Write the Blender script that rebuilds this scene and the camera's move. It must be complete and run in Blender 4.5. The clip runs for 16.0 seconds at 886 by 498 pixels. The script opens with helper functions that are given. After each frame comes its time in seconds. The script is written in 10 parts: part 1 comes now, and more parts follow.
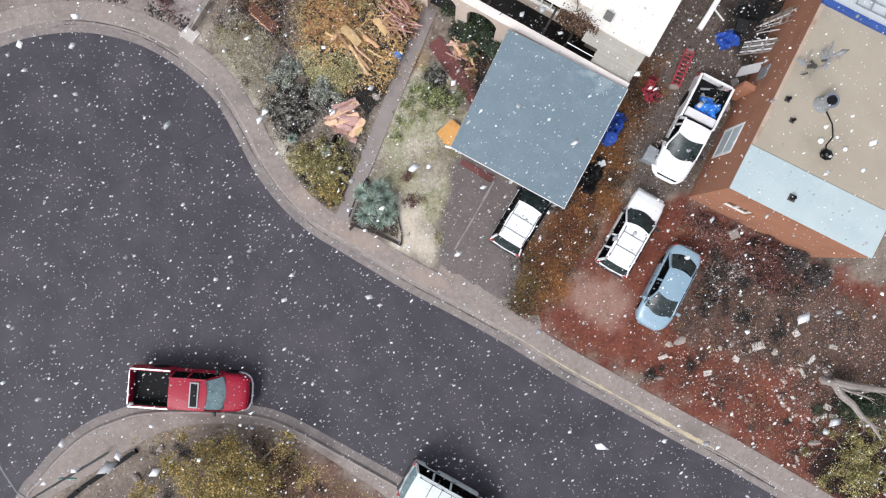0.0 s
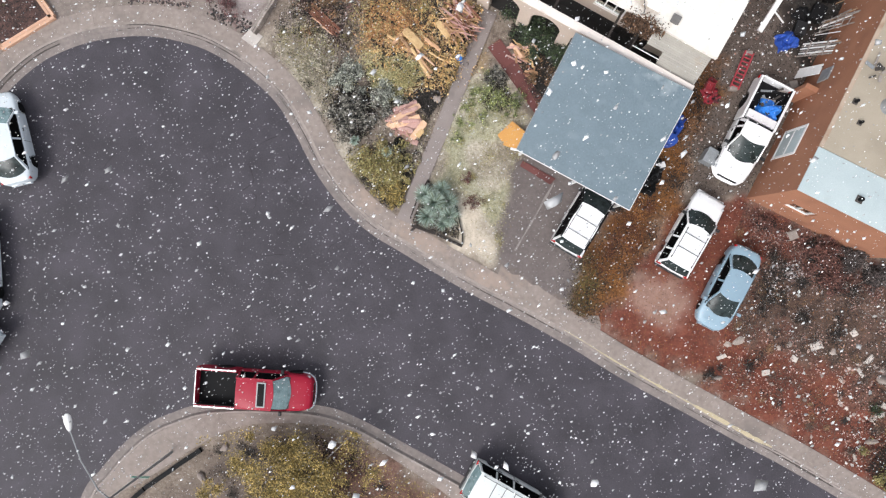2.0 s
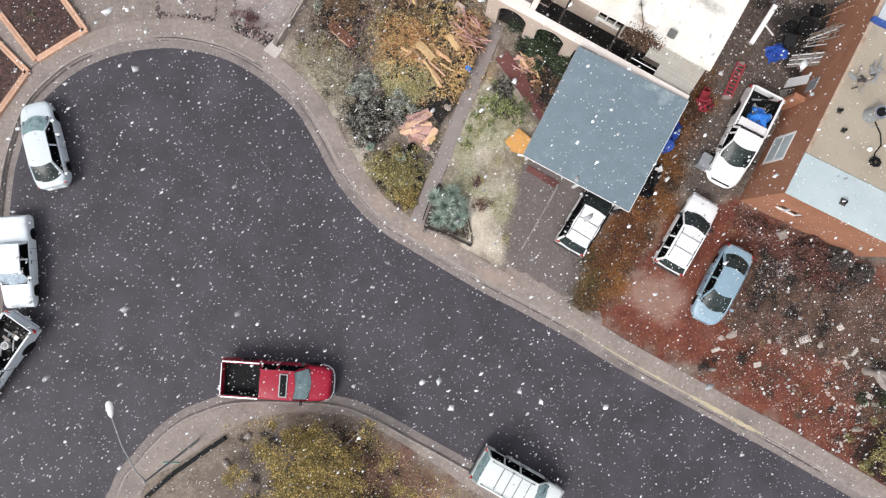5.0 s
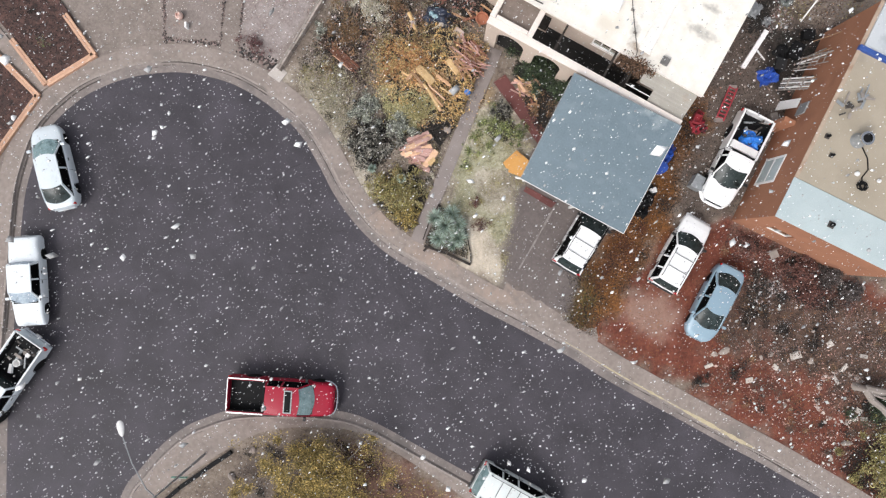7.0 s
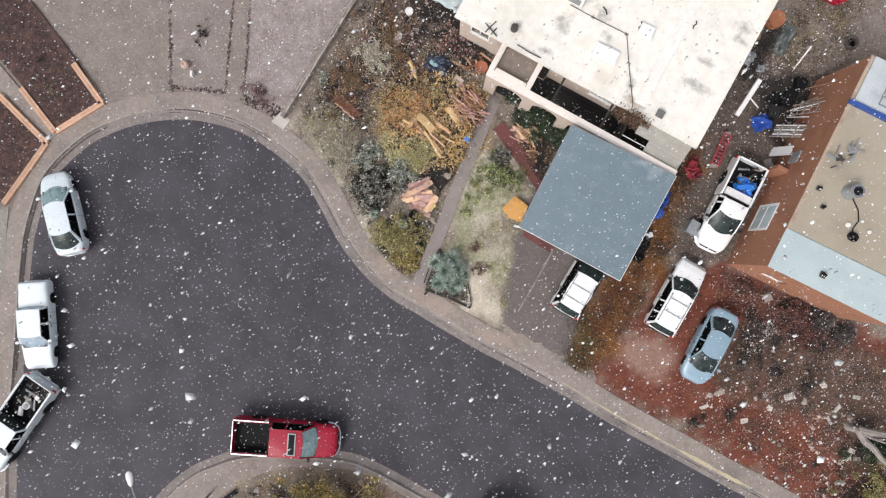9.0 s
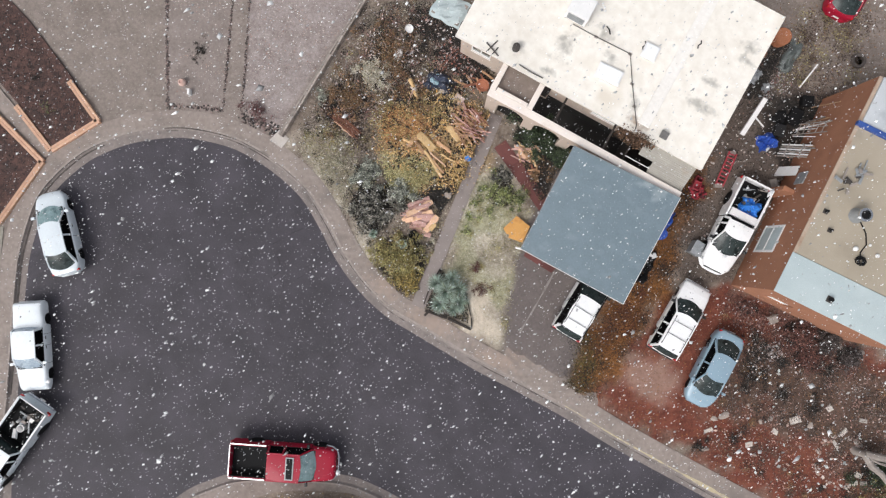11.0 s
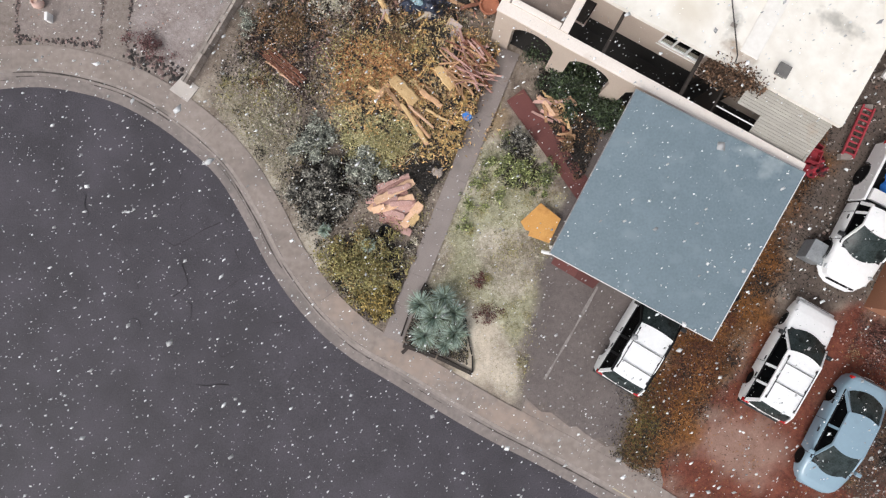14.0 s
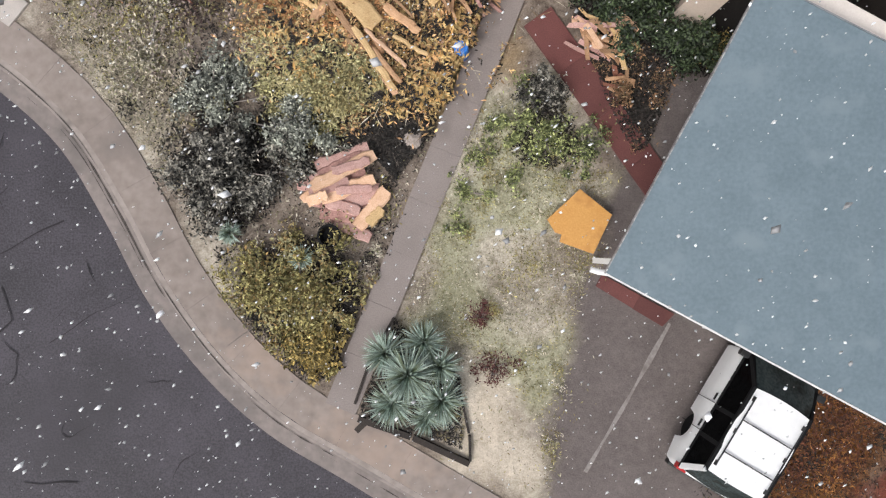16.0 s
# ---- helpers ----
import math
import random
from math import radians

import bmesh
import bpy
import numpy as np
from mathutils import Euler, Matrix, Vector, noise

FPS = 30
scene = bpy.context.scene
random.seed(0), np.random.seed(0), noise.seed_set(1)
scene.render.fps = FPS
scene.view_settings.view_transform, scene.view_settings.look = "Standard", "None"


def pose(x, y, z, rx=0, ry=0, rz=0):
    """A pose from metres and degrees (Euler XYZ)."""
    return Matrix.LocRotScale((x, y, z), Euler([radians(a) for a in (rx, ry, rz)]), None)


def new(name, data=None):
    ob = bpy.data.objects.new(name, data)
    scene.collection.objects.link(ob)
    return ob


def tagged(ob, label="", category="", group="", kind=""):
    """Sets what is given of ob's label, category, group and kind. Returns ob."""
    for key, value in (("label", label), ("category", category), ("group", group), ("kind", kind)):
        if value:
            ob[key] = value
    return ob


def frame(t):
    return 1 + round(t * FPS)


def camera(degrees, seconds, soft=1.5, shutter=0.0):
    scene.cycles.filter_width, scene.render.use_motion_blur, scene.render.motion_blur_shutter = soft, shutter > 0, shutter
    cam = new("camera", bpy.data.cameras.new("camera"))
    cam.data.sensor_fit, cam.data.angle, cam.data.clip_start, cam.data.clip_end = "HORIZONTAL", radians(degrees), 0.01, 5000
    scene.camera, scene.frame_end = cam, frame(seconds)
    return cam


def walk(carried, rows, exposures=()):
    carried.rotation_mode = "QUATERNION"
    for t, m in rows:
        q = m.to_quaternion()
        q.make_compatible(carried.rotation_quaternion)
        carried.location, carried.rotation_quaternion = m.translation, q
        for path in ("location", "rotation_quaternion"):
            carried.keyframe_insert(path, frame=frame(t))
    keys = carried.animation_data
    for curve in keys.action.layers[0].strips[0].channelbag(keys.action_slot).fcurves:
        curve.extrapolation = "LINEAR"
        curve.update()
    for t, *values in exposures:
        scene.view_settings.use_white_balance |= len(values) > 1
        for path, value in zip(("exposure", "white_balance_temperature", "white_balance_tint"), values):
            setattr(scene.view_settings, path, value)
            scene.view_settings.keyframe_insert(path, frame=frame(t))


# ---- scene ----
# ---------------- camera: a slow flight looking straight down ----------------
cam = camera(71.0, 16.0, soft=1.25)
PATH = [
    (0, 0.062, 0.075, 29.896, 0.191, -0.012, 1.964),
    (0.5, -0.762, 0.164, 29.926, 0.022, -0.11, 1.894),
    (1, -1.482, 0.151, 29.967, 0.051, -0.071, 1.911),
    (1.5, -2.164, 0.188, 30.036, -0.034, 0.036, 1.899),
    (2, -2.758, 0.175, 30.183, -0.078, 0.208, 1.879),
    (2.5, -3.101, 0.18, 30.349, -0.114, 0.239, 1.914),
    (3, -3.221, 0.134, 30.671, -0.054, 0.15, 1.841),
    (3.5, -3.217, 0.115, 31.053, -0.078, 0.156, 1.869),
    (4, -3.264, 0.114, 31.424, -0.046, 0.145, 1.843),
    (4.2, -3.289, 0.099, 31.57, -0.046, 0.145, 1.843),
    (6.3, -3.331, 0.527, 32.655, -0.081, 0.162, 1.775),
    (6.5, -3.323, 0.686, 32.741, -0.081, 0.162, 1.769),
    (7, -3.326, 1.163, 32.894, -0.126, 0.183, 1.757),
    (7.5, -3.337, 1.725, 33.079, -0.154, 0.18, 1.742),
    (8, -3.324, 2.283, 33.255, -0.052, 0.232, 1.716),
    (8.5, -3.329, 2.851, 33.432, 0.021, 0.266, 1.72),
    (9, -3.364, 3.44, 33.571, -0.011, 0.268, 1.677),
    (9.5, -3.388, 3.929, 33.68, -0.026, 0.269, 1.719),
    (9.7, -3.395, 4.075, 33.715, -0.026, 0.275, 1.722),
    (11.8, -3.26, 4.53, 31.16, 0.19, 0.48, 1.81),
    (12, -3.229, 4.526, 30.396, 0.226, 0.498, 1.821),
    (12.5, -3.178, 4.625, 28.446, -0.001, 0.454, 1.684),
    (13, -3.107, 4.639, 26.385, -0.137, 0.471, 1.761),
    (13.5, -2.976, 4.707, 24.187, -0.23, 0.619, 1.716),
    (14, -2.894, 4.771, 22.046, -0.231, 0.567, 1.692),
    (14.5, -2.791, 4.863, 19.942, -0.303, 0.631, 1.706),
    (15, -2.672, 5.011, 17.77, -0.394, 0.854, 1.499),
    (15.5, -2.634, 5.069, 15.672, -0.517, 0.679, 1.582),
    (16, -2.704, 4.984, 13.735, 0.079, -0.18, 1.637),
]
walk(cam, [(t, pose(x, y, z, rx, ry, rz)) for t, x, y, z, rx, ry, rz in PATH],
     exposures=[(0, 0.83, 6150, 10), (2.5, 0.90, 6400, 10), (4, 0.85, 6420, 10), (6.5, 0.79, 6450, 10), (9, 0.67, 6450, 10), (12, 0.61, 6450, 10), (13.5, 0.61, 6450, 10), (14.5, 0.64, 6450, 10), (16, 0.67, 6500, 10)])

# ---------------- light: an overcast winter sky with a weak, wide sun ----------------
world = bpy.data.worlds.new("overcast_sky")
scene.world = world
world.use_nodes = True
wn, wl = world.node_tree.nodes, world.node_tree.links
wn.clear()
sky = wn.new("ShaderNodeTexSky")
sky.sky_type, sky.sun_disc = "NISHITA", False
SUN_EL, SUN_AZ = 50.0, 222.0
sky.sun_elevation, sky.sun_rotation = radians(SUN_EL), radians(SUN_AZ)
sky.air_density, sky.dust_density, sky.ozone_density = 1.0, 4.0, 1.0
grey = wn.new("ShaderNodeHueSaturation")
grey.inputs["Saturation"].default_value = 0.30
back = wn.new("ShaderNodeBackground")
back.inputs["Strength"].default_value = 0.115
wout = wn.new("ShaderNodeOutputWorld")
wl.new(sky.outputs[0], grey.inputs["Color"])
wl.new(grey.outputs[0], back.inputs["Color"])
wl.new(back.outputs[0], wout.inputs["Surface"])
sun = new("sun", bpy.data.lights.new("sun", "SUN"))
sun.data.energy, sun.data.angle, sun.data.color = 0.75, radians(25), (1.0, 0.975, 0.955)
sun.matrix_world = pose(0, 0, 60, 90 - SUN_EL, 0, 180 - SUN_AZ)

# ---------------- small helpers ----------------
rng = np.random.default_rng(7)


def part(name, bm, mat, parent=None, label="", smooth=False):
    """Links a bmesh (or a finished mesh) as one mesh object under a thing or a part."""
    if isinstance(bm, bmesh.types.BMesh):
        bmesh.ops.recalc_face_normals(bm, faces=bm.faces[:])
        me = bpy.data.meshes.new(name)
        bm.to_mesh(me)
        bm.free()
        if smooth:
            me.shade_smooth()
            me.set_sharp_from_angle(angle=radians(38))
    else:
        me = bm
    if mat is not None and not me.materials:
        me.materials.append(mat)
    ob = new(name, me)
    if parent is not None:
        ob.parent = parent
    if label:
        ob["label"] = label
    return ob


def thing(name, m, label, category, group="", kind=""):
    """An Empty at a thing's base."""
    ob = new(name)
    ob.empty_display_size = 0.2
    ob.matrix_basis = m
    return tagged(ob, label, category, group, kind)


def box(bm, x0, x1, y0, y1, z0, z1, m=None, bevel=0.0):
    r = bmesh.ops.create_cube(bm, size=1.0)
    vs = r["verts"]
    for v in vs:
        v.co = Vector((x0 + (v.co.x + 0.5) * (x1 - x0), y0 + (v.co.y + 0.5) * (y1 - y0), z0 + (v.co.z + 0.5) * (z1 - z0)))
    if bevel:
        es = list({e for v in vs for e in v.link_edges})
        r2 = bmesh.ops.bevel(bm, geom=es, offset=bevel, segments=2, affect="EDGES", profile=0.6)
        vs = list({v for f in r2["faces"] for v in f.verts} | {v for v in vs if v.is_valid})
    if m is not None:
        for v in vs:
            v.co = m @ v.co
    return bm


def boxes(*specs, bevel=0.0):
    bm = bmesh.new()
    for s in specs:
        box(bm, *s, bevel=bevel)
    return bm


def bar(bm, p0, p1, w, h, up=(0, 0, 1)):
    """A rectangular bar from p0 to p1, w across and h thick."""
    p0, p1 = Vector(p0), Vector(p1)
    d = (p1 - p0).normalized()
    s = d.cross(Vector(up))
    if s.length < 1e-4:
        s = d.cross(Vector((1, 0, 0)))
    s.normalize()
    n = s.cross(d)
    ring = [s * w / 2 + n * h / 2, -s * w / 2 + n * h / 2, -s * w / 2 - n * h / 2, s * w / 2 - n * h / 2]
    a = [bm.verts.new(p0 + r) for r in ring]
    b = [bm.verts.new(p1 + r) for r in ring]
    for i in range(4):
        bm.faces.new((a[i], a[(i + 1) % 4], b[(i + 1) % 4], b[i]))
    bm.faces.new(a[::-1])
    bm.faces.new(b)
    return bm


def tube(bm, pts, radii, n=8):
    """A tapered round tube through points."""
    pts = [Vector(p) for p in pts]
    rings = []
    for i, p in enumerate(pts):
        d = (pts[min(i + 1, len(pts) - 1)] - pts[max(i - 1, 0)]).normalized()
        s = d.cross(Vector((0, 0, 1)))
        if s.length < 1e-3:
            s = d.cross(Vector((1, 0, 0)))
        s.normalize()
        q = s.cross(d)
        r = radii[i] if isinstance(radii, (list, tuple)) else radii
        rings.append([bm.verts.new(p + s * r * math.cos(2 * math.pi * k / n) + q * r * math.sin(2 * math.pi * k / n)) for k in range(n)])
    for a, b in zip(rings, rings[1:]):
        for k in range(n):
            bm.faces.new((a[k], a[(k + 1) % n], b[(k + 1) % n], b[k]))
    bm.faces.new(rings[0][::-1])
    bm.faces.new(rings[-1])
    return bm


def loft(bm, rings, caps=True):
    rows = [[bm.verts.new(p) for p in ring] for ring in rings]
    n = len(rows[0])
    for a, b in zip(rows, rows[1:]):
        for k in range(n):
            bm.faces.new((a[k], a[(k + 1) % n], b[(k + 1) % n], b[k]))
    if caps:
        bm.faces.new(rows[0][::-1])
        bm.faces.new(rows[-1])
    return bm


def lathe(bm, prof, n=20, m=None):
    """Profile of (radius, height) turned round z."""
    rings = [[Vector((r * math.cos(2 * math.pi * k / n), r * math.sin(2 * math.pi * k / n), z)) for k in range(n)] for r, z in prof]
    if m is not None:
        rings = [[m @ p for p in ring] for ring in rings]
    return loft(bm, rings)


def prism(bm, pts, z0, z1):
    """An upright prism over a plan outline."""
    a = [bm.verts.new((x, y, z0)) for x, y in pts]
    b = [bm.verts.new((x, y, z1)) for x, y in pts]
    n = len(pts)
    for k in range(n):
        bm.faces.new((a[k], a[(k + 1) % n], b[(k + 1) % n], b[k]))
    bm.faces.new(a[::-1])
    bm.faces.new(b)
    return bm


def raw(name, verts, faces, mat, parent=None, label="", smooth=False):
    me = bpy.data.meshes.new(name)
    me.from_pydata(np.asarray(verts, float).tolist(), [], [list(map(int, f)) for f in faces])
    me.update()
    if smooth:
        me.shade_smooth()
    return part(name, me, mat, parent, label)


def quads(name, verts, mat, parent=None, label="", smooth=False):
    """A mesh of loose quads; verts is an (n, 4, 3) array."""
    v = np.asarray(verts, np.float32).reshape(-1, 3)
    n = len(v) // 4
    me = bpy.data.meshes.new(name)
    me.vertices.add(len(v))
    me.vertices.foreach_set("co", v.ravel())
    me.loops.add(n * 4)
    me.loops.foreach_set("vertex_index", np.arange(n * 4, dtype=np.int32))
    me.polygons.add(n)
    me.polygons.foreach_set("loop_start", np.arange(n, dtype=np.int32) * 4)
    me.update()
    me.validate()
    return part(name, me, mat, parent, label)


def tris(name, verts, faces, mat, parent=None, label=""):
    """A mesh from arrays of points and triangles."""
    v, f = np.asarray(verts, np.float32), np.asarray(faces, np.int32)
    me = bpy.data.meshes.new(name)
    me.vertices.add(len(v))
    me.vertices.foreach_set("co", v.ravel())
    me.loops.add(f.size)
    me.loops.foreach_set("vertex_index", f.ravel())
    me.polygons.add(len(f))
    me.polygons.foreach_set("loop_start", np.arange(len(f), dtype=np.int32) * 3)
    me.update()
    me.validate()
    return part(name, me, mat, parent, label)


# ---------------- materials ----------------
def surface(name, a, b, scale=3.0, fine=60.0, rough=0.8, bump=0.2, depth=0.01, metal=0.0, spots=None, spot_scale=1.2, spot_amount=0.45,
            island=0.0, piece=0.0, coat=0.0, spec=0.5, third=None, contrast=0.3):
    """A surface that varies at two scales between the colours a and b, with stains of a third colour and fine relief."""
    m = bpy.data.materials.new(name)
    m.use_nodes = True
    nt = m.node_tree
    N, Lk = nt.nodes, nt.links
    bs = N["Principled BSDF"]
    tc = N.new("ShaderNodeTexCoord")
    n1 = N.new("ShaderNodeTexNoise")
    n1.inputs["Scale"].default_value, n1.inputs["Detail"].default_value, n1.inputs["Roughness"].default_value = scale, 6, 0.6
    n2 = N.new("ShaderNodeTexNoise")
    n2.inputs["Scale"].default_value, n2.inputs["Detail"].default_value = fine, 3
    Lk.new(tc.outputs["Object"], n1.inputs["Vector"])
    Lk.new(tc.outputs["Object"], n2.inputs["Vector"])
    add = N.new("ShaderNodeMath")
    add.operation = "ADD"
    Lk.new(n1.outputs["Fac"], add.inputs[0])
    Lk.new(n2.outputs["Fac"], add.inputs[1])
    ramp = N.new("ShaderNodeMapRange")
    ramp.inputs["From Min"].default_value, ramp.inputs["From Max"].default_value = 1.0 - contrast, 1.0 + contrast
    Lk.new(add.outputs[0], ramp.inputs["Value"])
    mix = N.new("ShaderNodeMix")
    mix.data_type = "RGBA"
    mix.inputs["A"].default_value, mix.inputs["B"].default_value = (*a, 1), (*b, 1)
    Lk.new(ramp.outputs[0], mix.inputs["Factor"])
    out = mix.outputs["Result"]
    if spots is not None:
        n3 = N.new("ShaderNodeTexNoise")
        n3.inputs["Scale"].default_value, n3.inputs["Detail"].default_value = spot_scale, 5
        Lk.new(tc.outputs["Object"], n3.inputs["Vector"])
        r3 = N.new("ShaderNodeMapRange")
        r3.inputs["From Min"].default_value, r3.inputs["From Max"].default_value = 1 - spot_amount, 1 - spot_amount + 0.16
        Lk.new(n3.outputs["Fac"], r3.inputs["Value"])
        m3 = N.new("ShaderNodeMix")
        m3.data_type = "RGBA"
        m3.inputs["B"].default_value = (*spots, 1)
        Lk.new(r3.outputs[0], m3.inputs["Factor"])
        Lk.new(out, m3.inputs["A"])
        out = m3.outputs["Result"]
    if island or piece:
        if island:
            g = N.new("ShaderNodeNewGeometry")
            rnd = g.outputs["Random Per Island"]
        else:
            g = N.new("ShaderNodeObjectInfo")
            rnd = g.outputs["Random"]
        k = island or piece
        if third is not None:
            m4 = N.new("ShaderNodeMix")
            m4.data_type = "RGBA"
            m4.inputs["B"].default_value = (*third, 1)
            r5 = N.new("ShaderNodeMapRange")
            r5.inputs["From Min"].default_value, r5.inputs["From Max"].default_value = 0.45, 0.95
            mu = N.new("ShaderNodeMath")
            mu.operation = "FRACT"
            mm = N.new("ShaderNodeMath")
            mm.operation = "MULTIPLY"
            mm.inputs[1].default_value = 17.3
            Lk.new(rnd, mm.inputs[0])
            Lk.new(mm.outputs[0], mu.inputs[0])
            Lk.new(mu.outputs[0], r5.inputs["Value"])
            Lk.new(r5.outputs[0], m4.inputs["Factor"])
            Lk.new(out, m4.inputs["A"])
            out = m4.outputs["Result"]
        r4 = N.new("ShaderNodeMapRange")
        r4.inputs["To Min"].default_value, r4.inputs["To Max"].default_value = 1 - k, 1 + k
        Lk.new(rnd, r4.inputs["Value"])
        hs = N.new("ShaderNodeHueSaturation")
        Lk.new(r4.outputs[0], hs.inputs["Value"])
        Lk.new(out, hs.inputs["Color"])
        out = hs.outputs["Color"]
    Lk.new(out, bs.inputs["Base Color"])
    rr = N.new("ShaderNodeMapRange")
    rr.inputs["To Min"].default_value, rr.inputs["To Max"].default_value = max(rough - 0.12, 0.03), min(rough + 0.1, 1)
    Lk.new(n1.outputs["Fac"], rr.inputs["Value"])
    Lk.new(rr.outputs[0], bs.inputs["Roughness"])
    bs.inputs["Metallic"].default_value = metal
    bs.inputs["Specular IOR Level"].default_value = spec
    if coat:
        bs.inputs["Coat Weight"].default_value = coat
        bs.inputs["Coat Roughness"].default_value = 0.08
    if bump:
        bp = N.new("ShaderNodeBump")
        bp.inputs["Strength"].default_value, bp.inputs["Distance"].default_value = bump, depth
        Lk.new(add.outputs[0], bp.inputs["Height"])
        Lk.new(bp.outputs[0], bs.inputs["Normal"])
    return m


def glass_pane(name, tint, rough=0.04, ior=1.3):
    m = bpy.data.materials.new(name)
    m.use_nodes = True
    b = m.node_tree.nodes["Principled BSDF"]
    b.inputs["Base Color"].default_value = (*tint, 1)
    b.inputs["Transmission Weight"].default_value = 1.0
    b.inputs["Roughness"].default_value = rough
    b.inputs["IOR"].default_value = ior
    return m


def car_paint(name, col, rough=0.32, metal=0.0):
    return surface(name, tuple(c * 0.93 for c in col), col, scale=1.4, fine=9, rough=rough, bump=0.0, metal=metal, coat=0.5,
                   spots=tuple(c * 0.82 + 0.01 for c in col), spot_scale=2.3, spot_amount=0.36)


ASPHALT = surface("asphalt", (0.023, 0.0203, 0.0257), (0.072, 0.0635, 0.077), scale=0.55, fine=24, rough=0.75, bump=0.5, depth=0.014, contrast=0.22,
                  spots=(0.031, 0.0275, 0.0335), spot_scale=0.22, spot_amount=0.44)
CONCRETE = surface("worn_concrete", (0.205, 0.168, 0.147), (0.325, 0.272, 0.243), scale=0.7, fine=4.5, contrast=0.34, rough=0.85, bump=0.15, depth=0.006,
                   spots=(0.185, 0.155, 0.14), spot_scale=0.45, spot_amount=0.45)
KERB_PALE = surface("pale_kerb_concrete", (0.25, 0.21, 0.19), (0.36, 0.31, 0.28), scale=1.2, fine=6, contrast=0.3, rough=0.85, bump=0.15, depth=0.006,
                    spots=(0.17, 0.145, 0.13), spot_scale=1.1, spot_amount=0.44)
GUTTER = surface("gutter_concrete", (0.165, 0.14, 0.129), (0.26, 0.222, 0.205), scale=0.8, fine=6, rough=0.85, bump=0.2, depth=0.008,
                 spots=(0.14, 0.122, 0.115), spot_scale=0.6, spot_amount=0.44)
KERB_YELLOW = surface("flaked_yellow_paint", (0.40, 0.335, 0.215), (0.56, 0.48, 0.32), scale=3, fine=22, rough=0.8, bump=0.2, spots=(0.255, 0.215, 0.195), spot_scale=1.5, spot_amount=0.44)
WALKPATH = surface("grey_path_concrete", (0.215, 0.183, 0.17), (0.30, 0.256, 0.238), scale=1.1, fine=35, rough=0.88, bump=0.2, spots=(0.175, 0.147, 0.135), spot_scale=0.8)
BLACK = surface("black_rubber", (0.004, 0.004, 0.0045), (0.010, 0.010, 0.011), rough=0.75, bump=0.1, spec=0.2)
DARKPLASTIC = surface("dark_plastic", (0.008, 0.0085, 0.009), (0.016, 0.0165, 0.018), rough=0.5, bump=0.05)
CABIN = surface("dark_cabin_cloth", (0.007, 0.0075, 0.008), (0.014, 0.0145, 0.016), fine=90, rough=0.9, bump=0.1)
CHROME = surface("dull_chrome", (0.55, 0.56, 0.58), (0.7, 0.71, 0.72), rough=0.25, bump=0.0, metal=1.0)
ALLOY = surface("grey_alloy", (0.35, 0.36, 0.37), (0.5, 0.5, 0.52), rough=0.4, bump=0.0, metal=0.8)
LAMP_RED = surface("red_lamp_lens", (0.42, 0.012, 0.015), (0.5, 0.02, 0.02), rough=0.2, bump=0.0, coat=0.5)
LAMP_CLEAR = surface("clear_lamp_lens", (0.5, 0.52, 0.54), (0.62, 0.63, 0.65), rough=0.15, bump=0.0, coat=0.6)
# Opaque panes: the reflected sky and its mottling are put into the colour.
SKYGLASS = surface("opaque_sky_teal_glass", (0.15, 0.235, 0.245), (0.29, 0.405, 0.415), scale=5, fine=22, rough=0.2, bump=0.1, coat=0.4, spots=(0.10, 0.16, 0.165), spot_scale=3, spot_amount=0.45)
PALEGLASS = surface("opaque_sky_grey_glass", (0.20, 0.26, 0.32), (0.40, 0.48, 0.55), scale=5, fine=22, rough=0.2, bump=0.05, coat=0.4, spots=(0.14, 0.18, 0.22), spot_scale=3, spot_amount=0.45)
DARKGLASS = surface("opaque_grey_green_glass", (0.012, 0.018, 0.018), (0.045, 0.06, 0.06), scale=4, fine=22, rough=0.22, bump=0.0, spec=0.2, spots=(0.010, 0.014, 0.014), spot_scale=3, spot_amount=0.46)
# Opaque black: the dark cabin behind clear panes is put into the colour.
SIDEGLASS = surface("opaque_black_glass", (0.004, 0.0045, 0.005), (0.007, 0.0075, 0.008), rough=0.12, bump=0.0, spec=0.12)
SUNGLASS = glass_pane("house_glass", (0.75, 0.8, 0.8))
WHITE_PAINT = car_paint("white_car_paint", (0.90, 0.90, 0.90))
RED_PAINT = car_paint("red_car_paint", (0.33, 0.006, 0.028), 0.5)
RED_PAINT.node_tree.nodes["Principled BSDF"].inputs["Coat Weight"].default_value = 0.15
RED_PAINT.node_tree.nodes["Principled BSDF"].inputs["Specular IOR Level"].default_value = 0.25
BLUE_PAINT = car_paint("light_blue_car_paint", (0.25, 0.36, 0.44), 0.35)
SILVER_PAINT = car_paint("silver_car_paint", (0.66, 0.72, 0.76), 0.35)
ICE_PAINT = car_paint("cold_white_car_paint", (0.76, 0.81, 0.84), 0.35)
GREY_PAINT = car_paint("grey_white_car_paint", (0.70, 0.74, 0.73), 0.35)
WHITE_ROOF = surface("white_roof_coating", (0.72, 0.67, 0.595), (0.87, 0.835, 0.77), scale=0.4, fine=2.5, rough=0.8, bump=0.12, depth=0.02,
                     spots=(0.68, 0.62, 0.53), spot_scale=0.4, spot_amount=0.44)


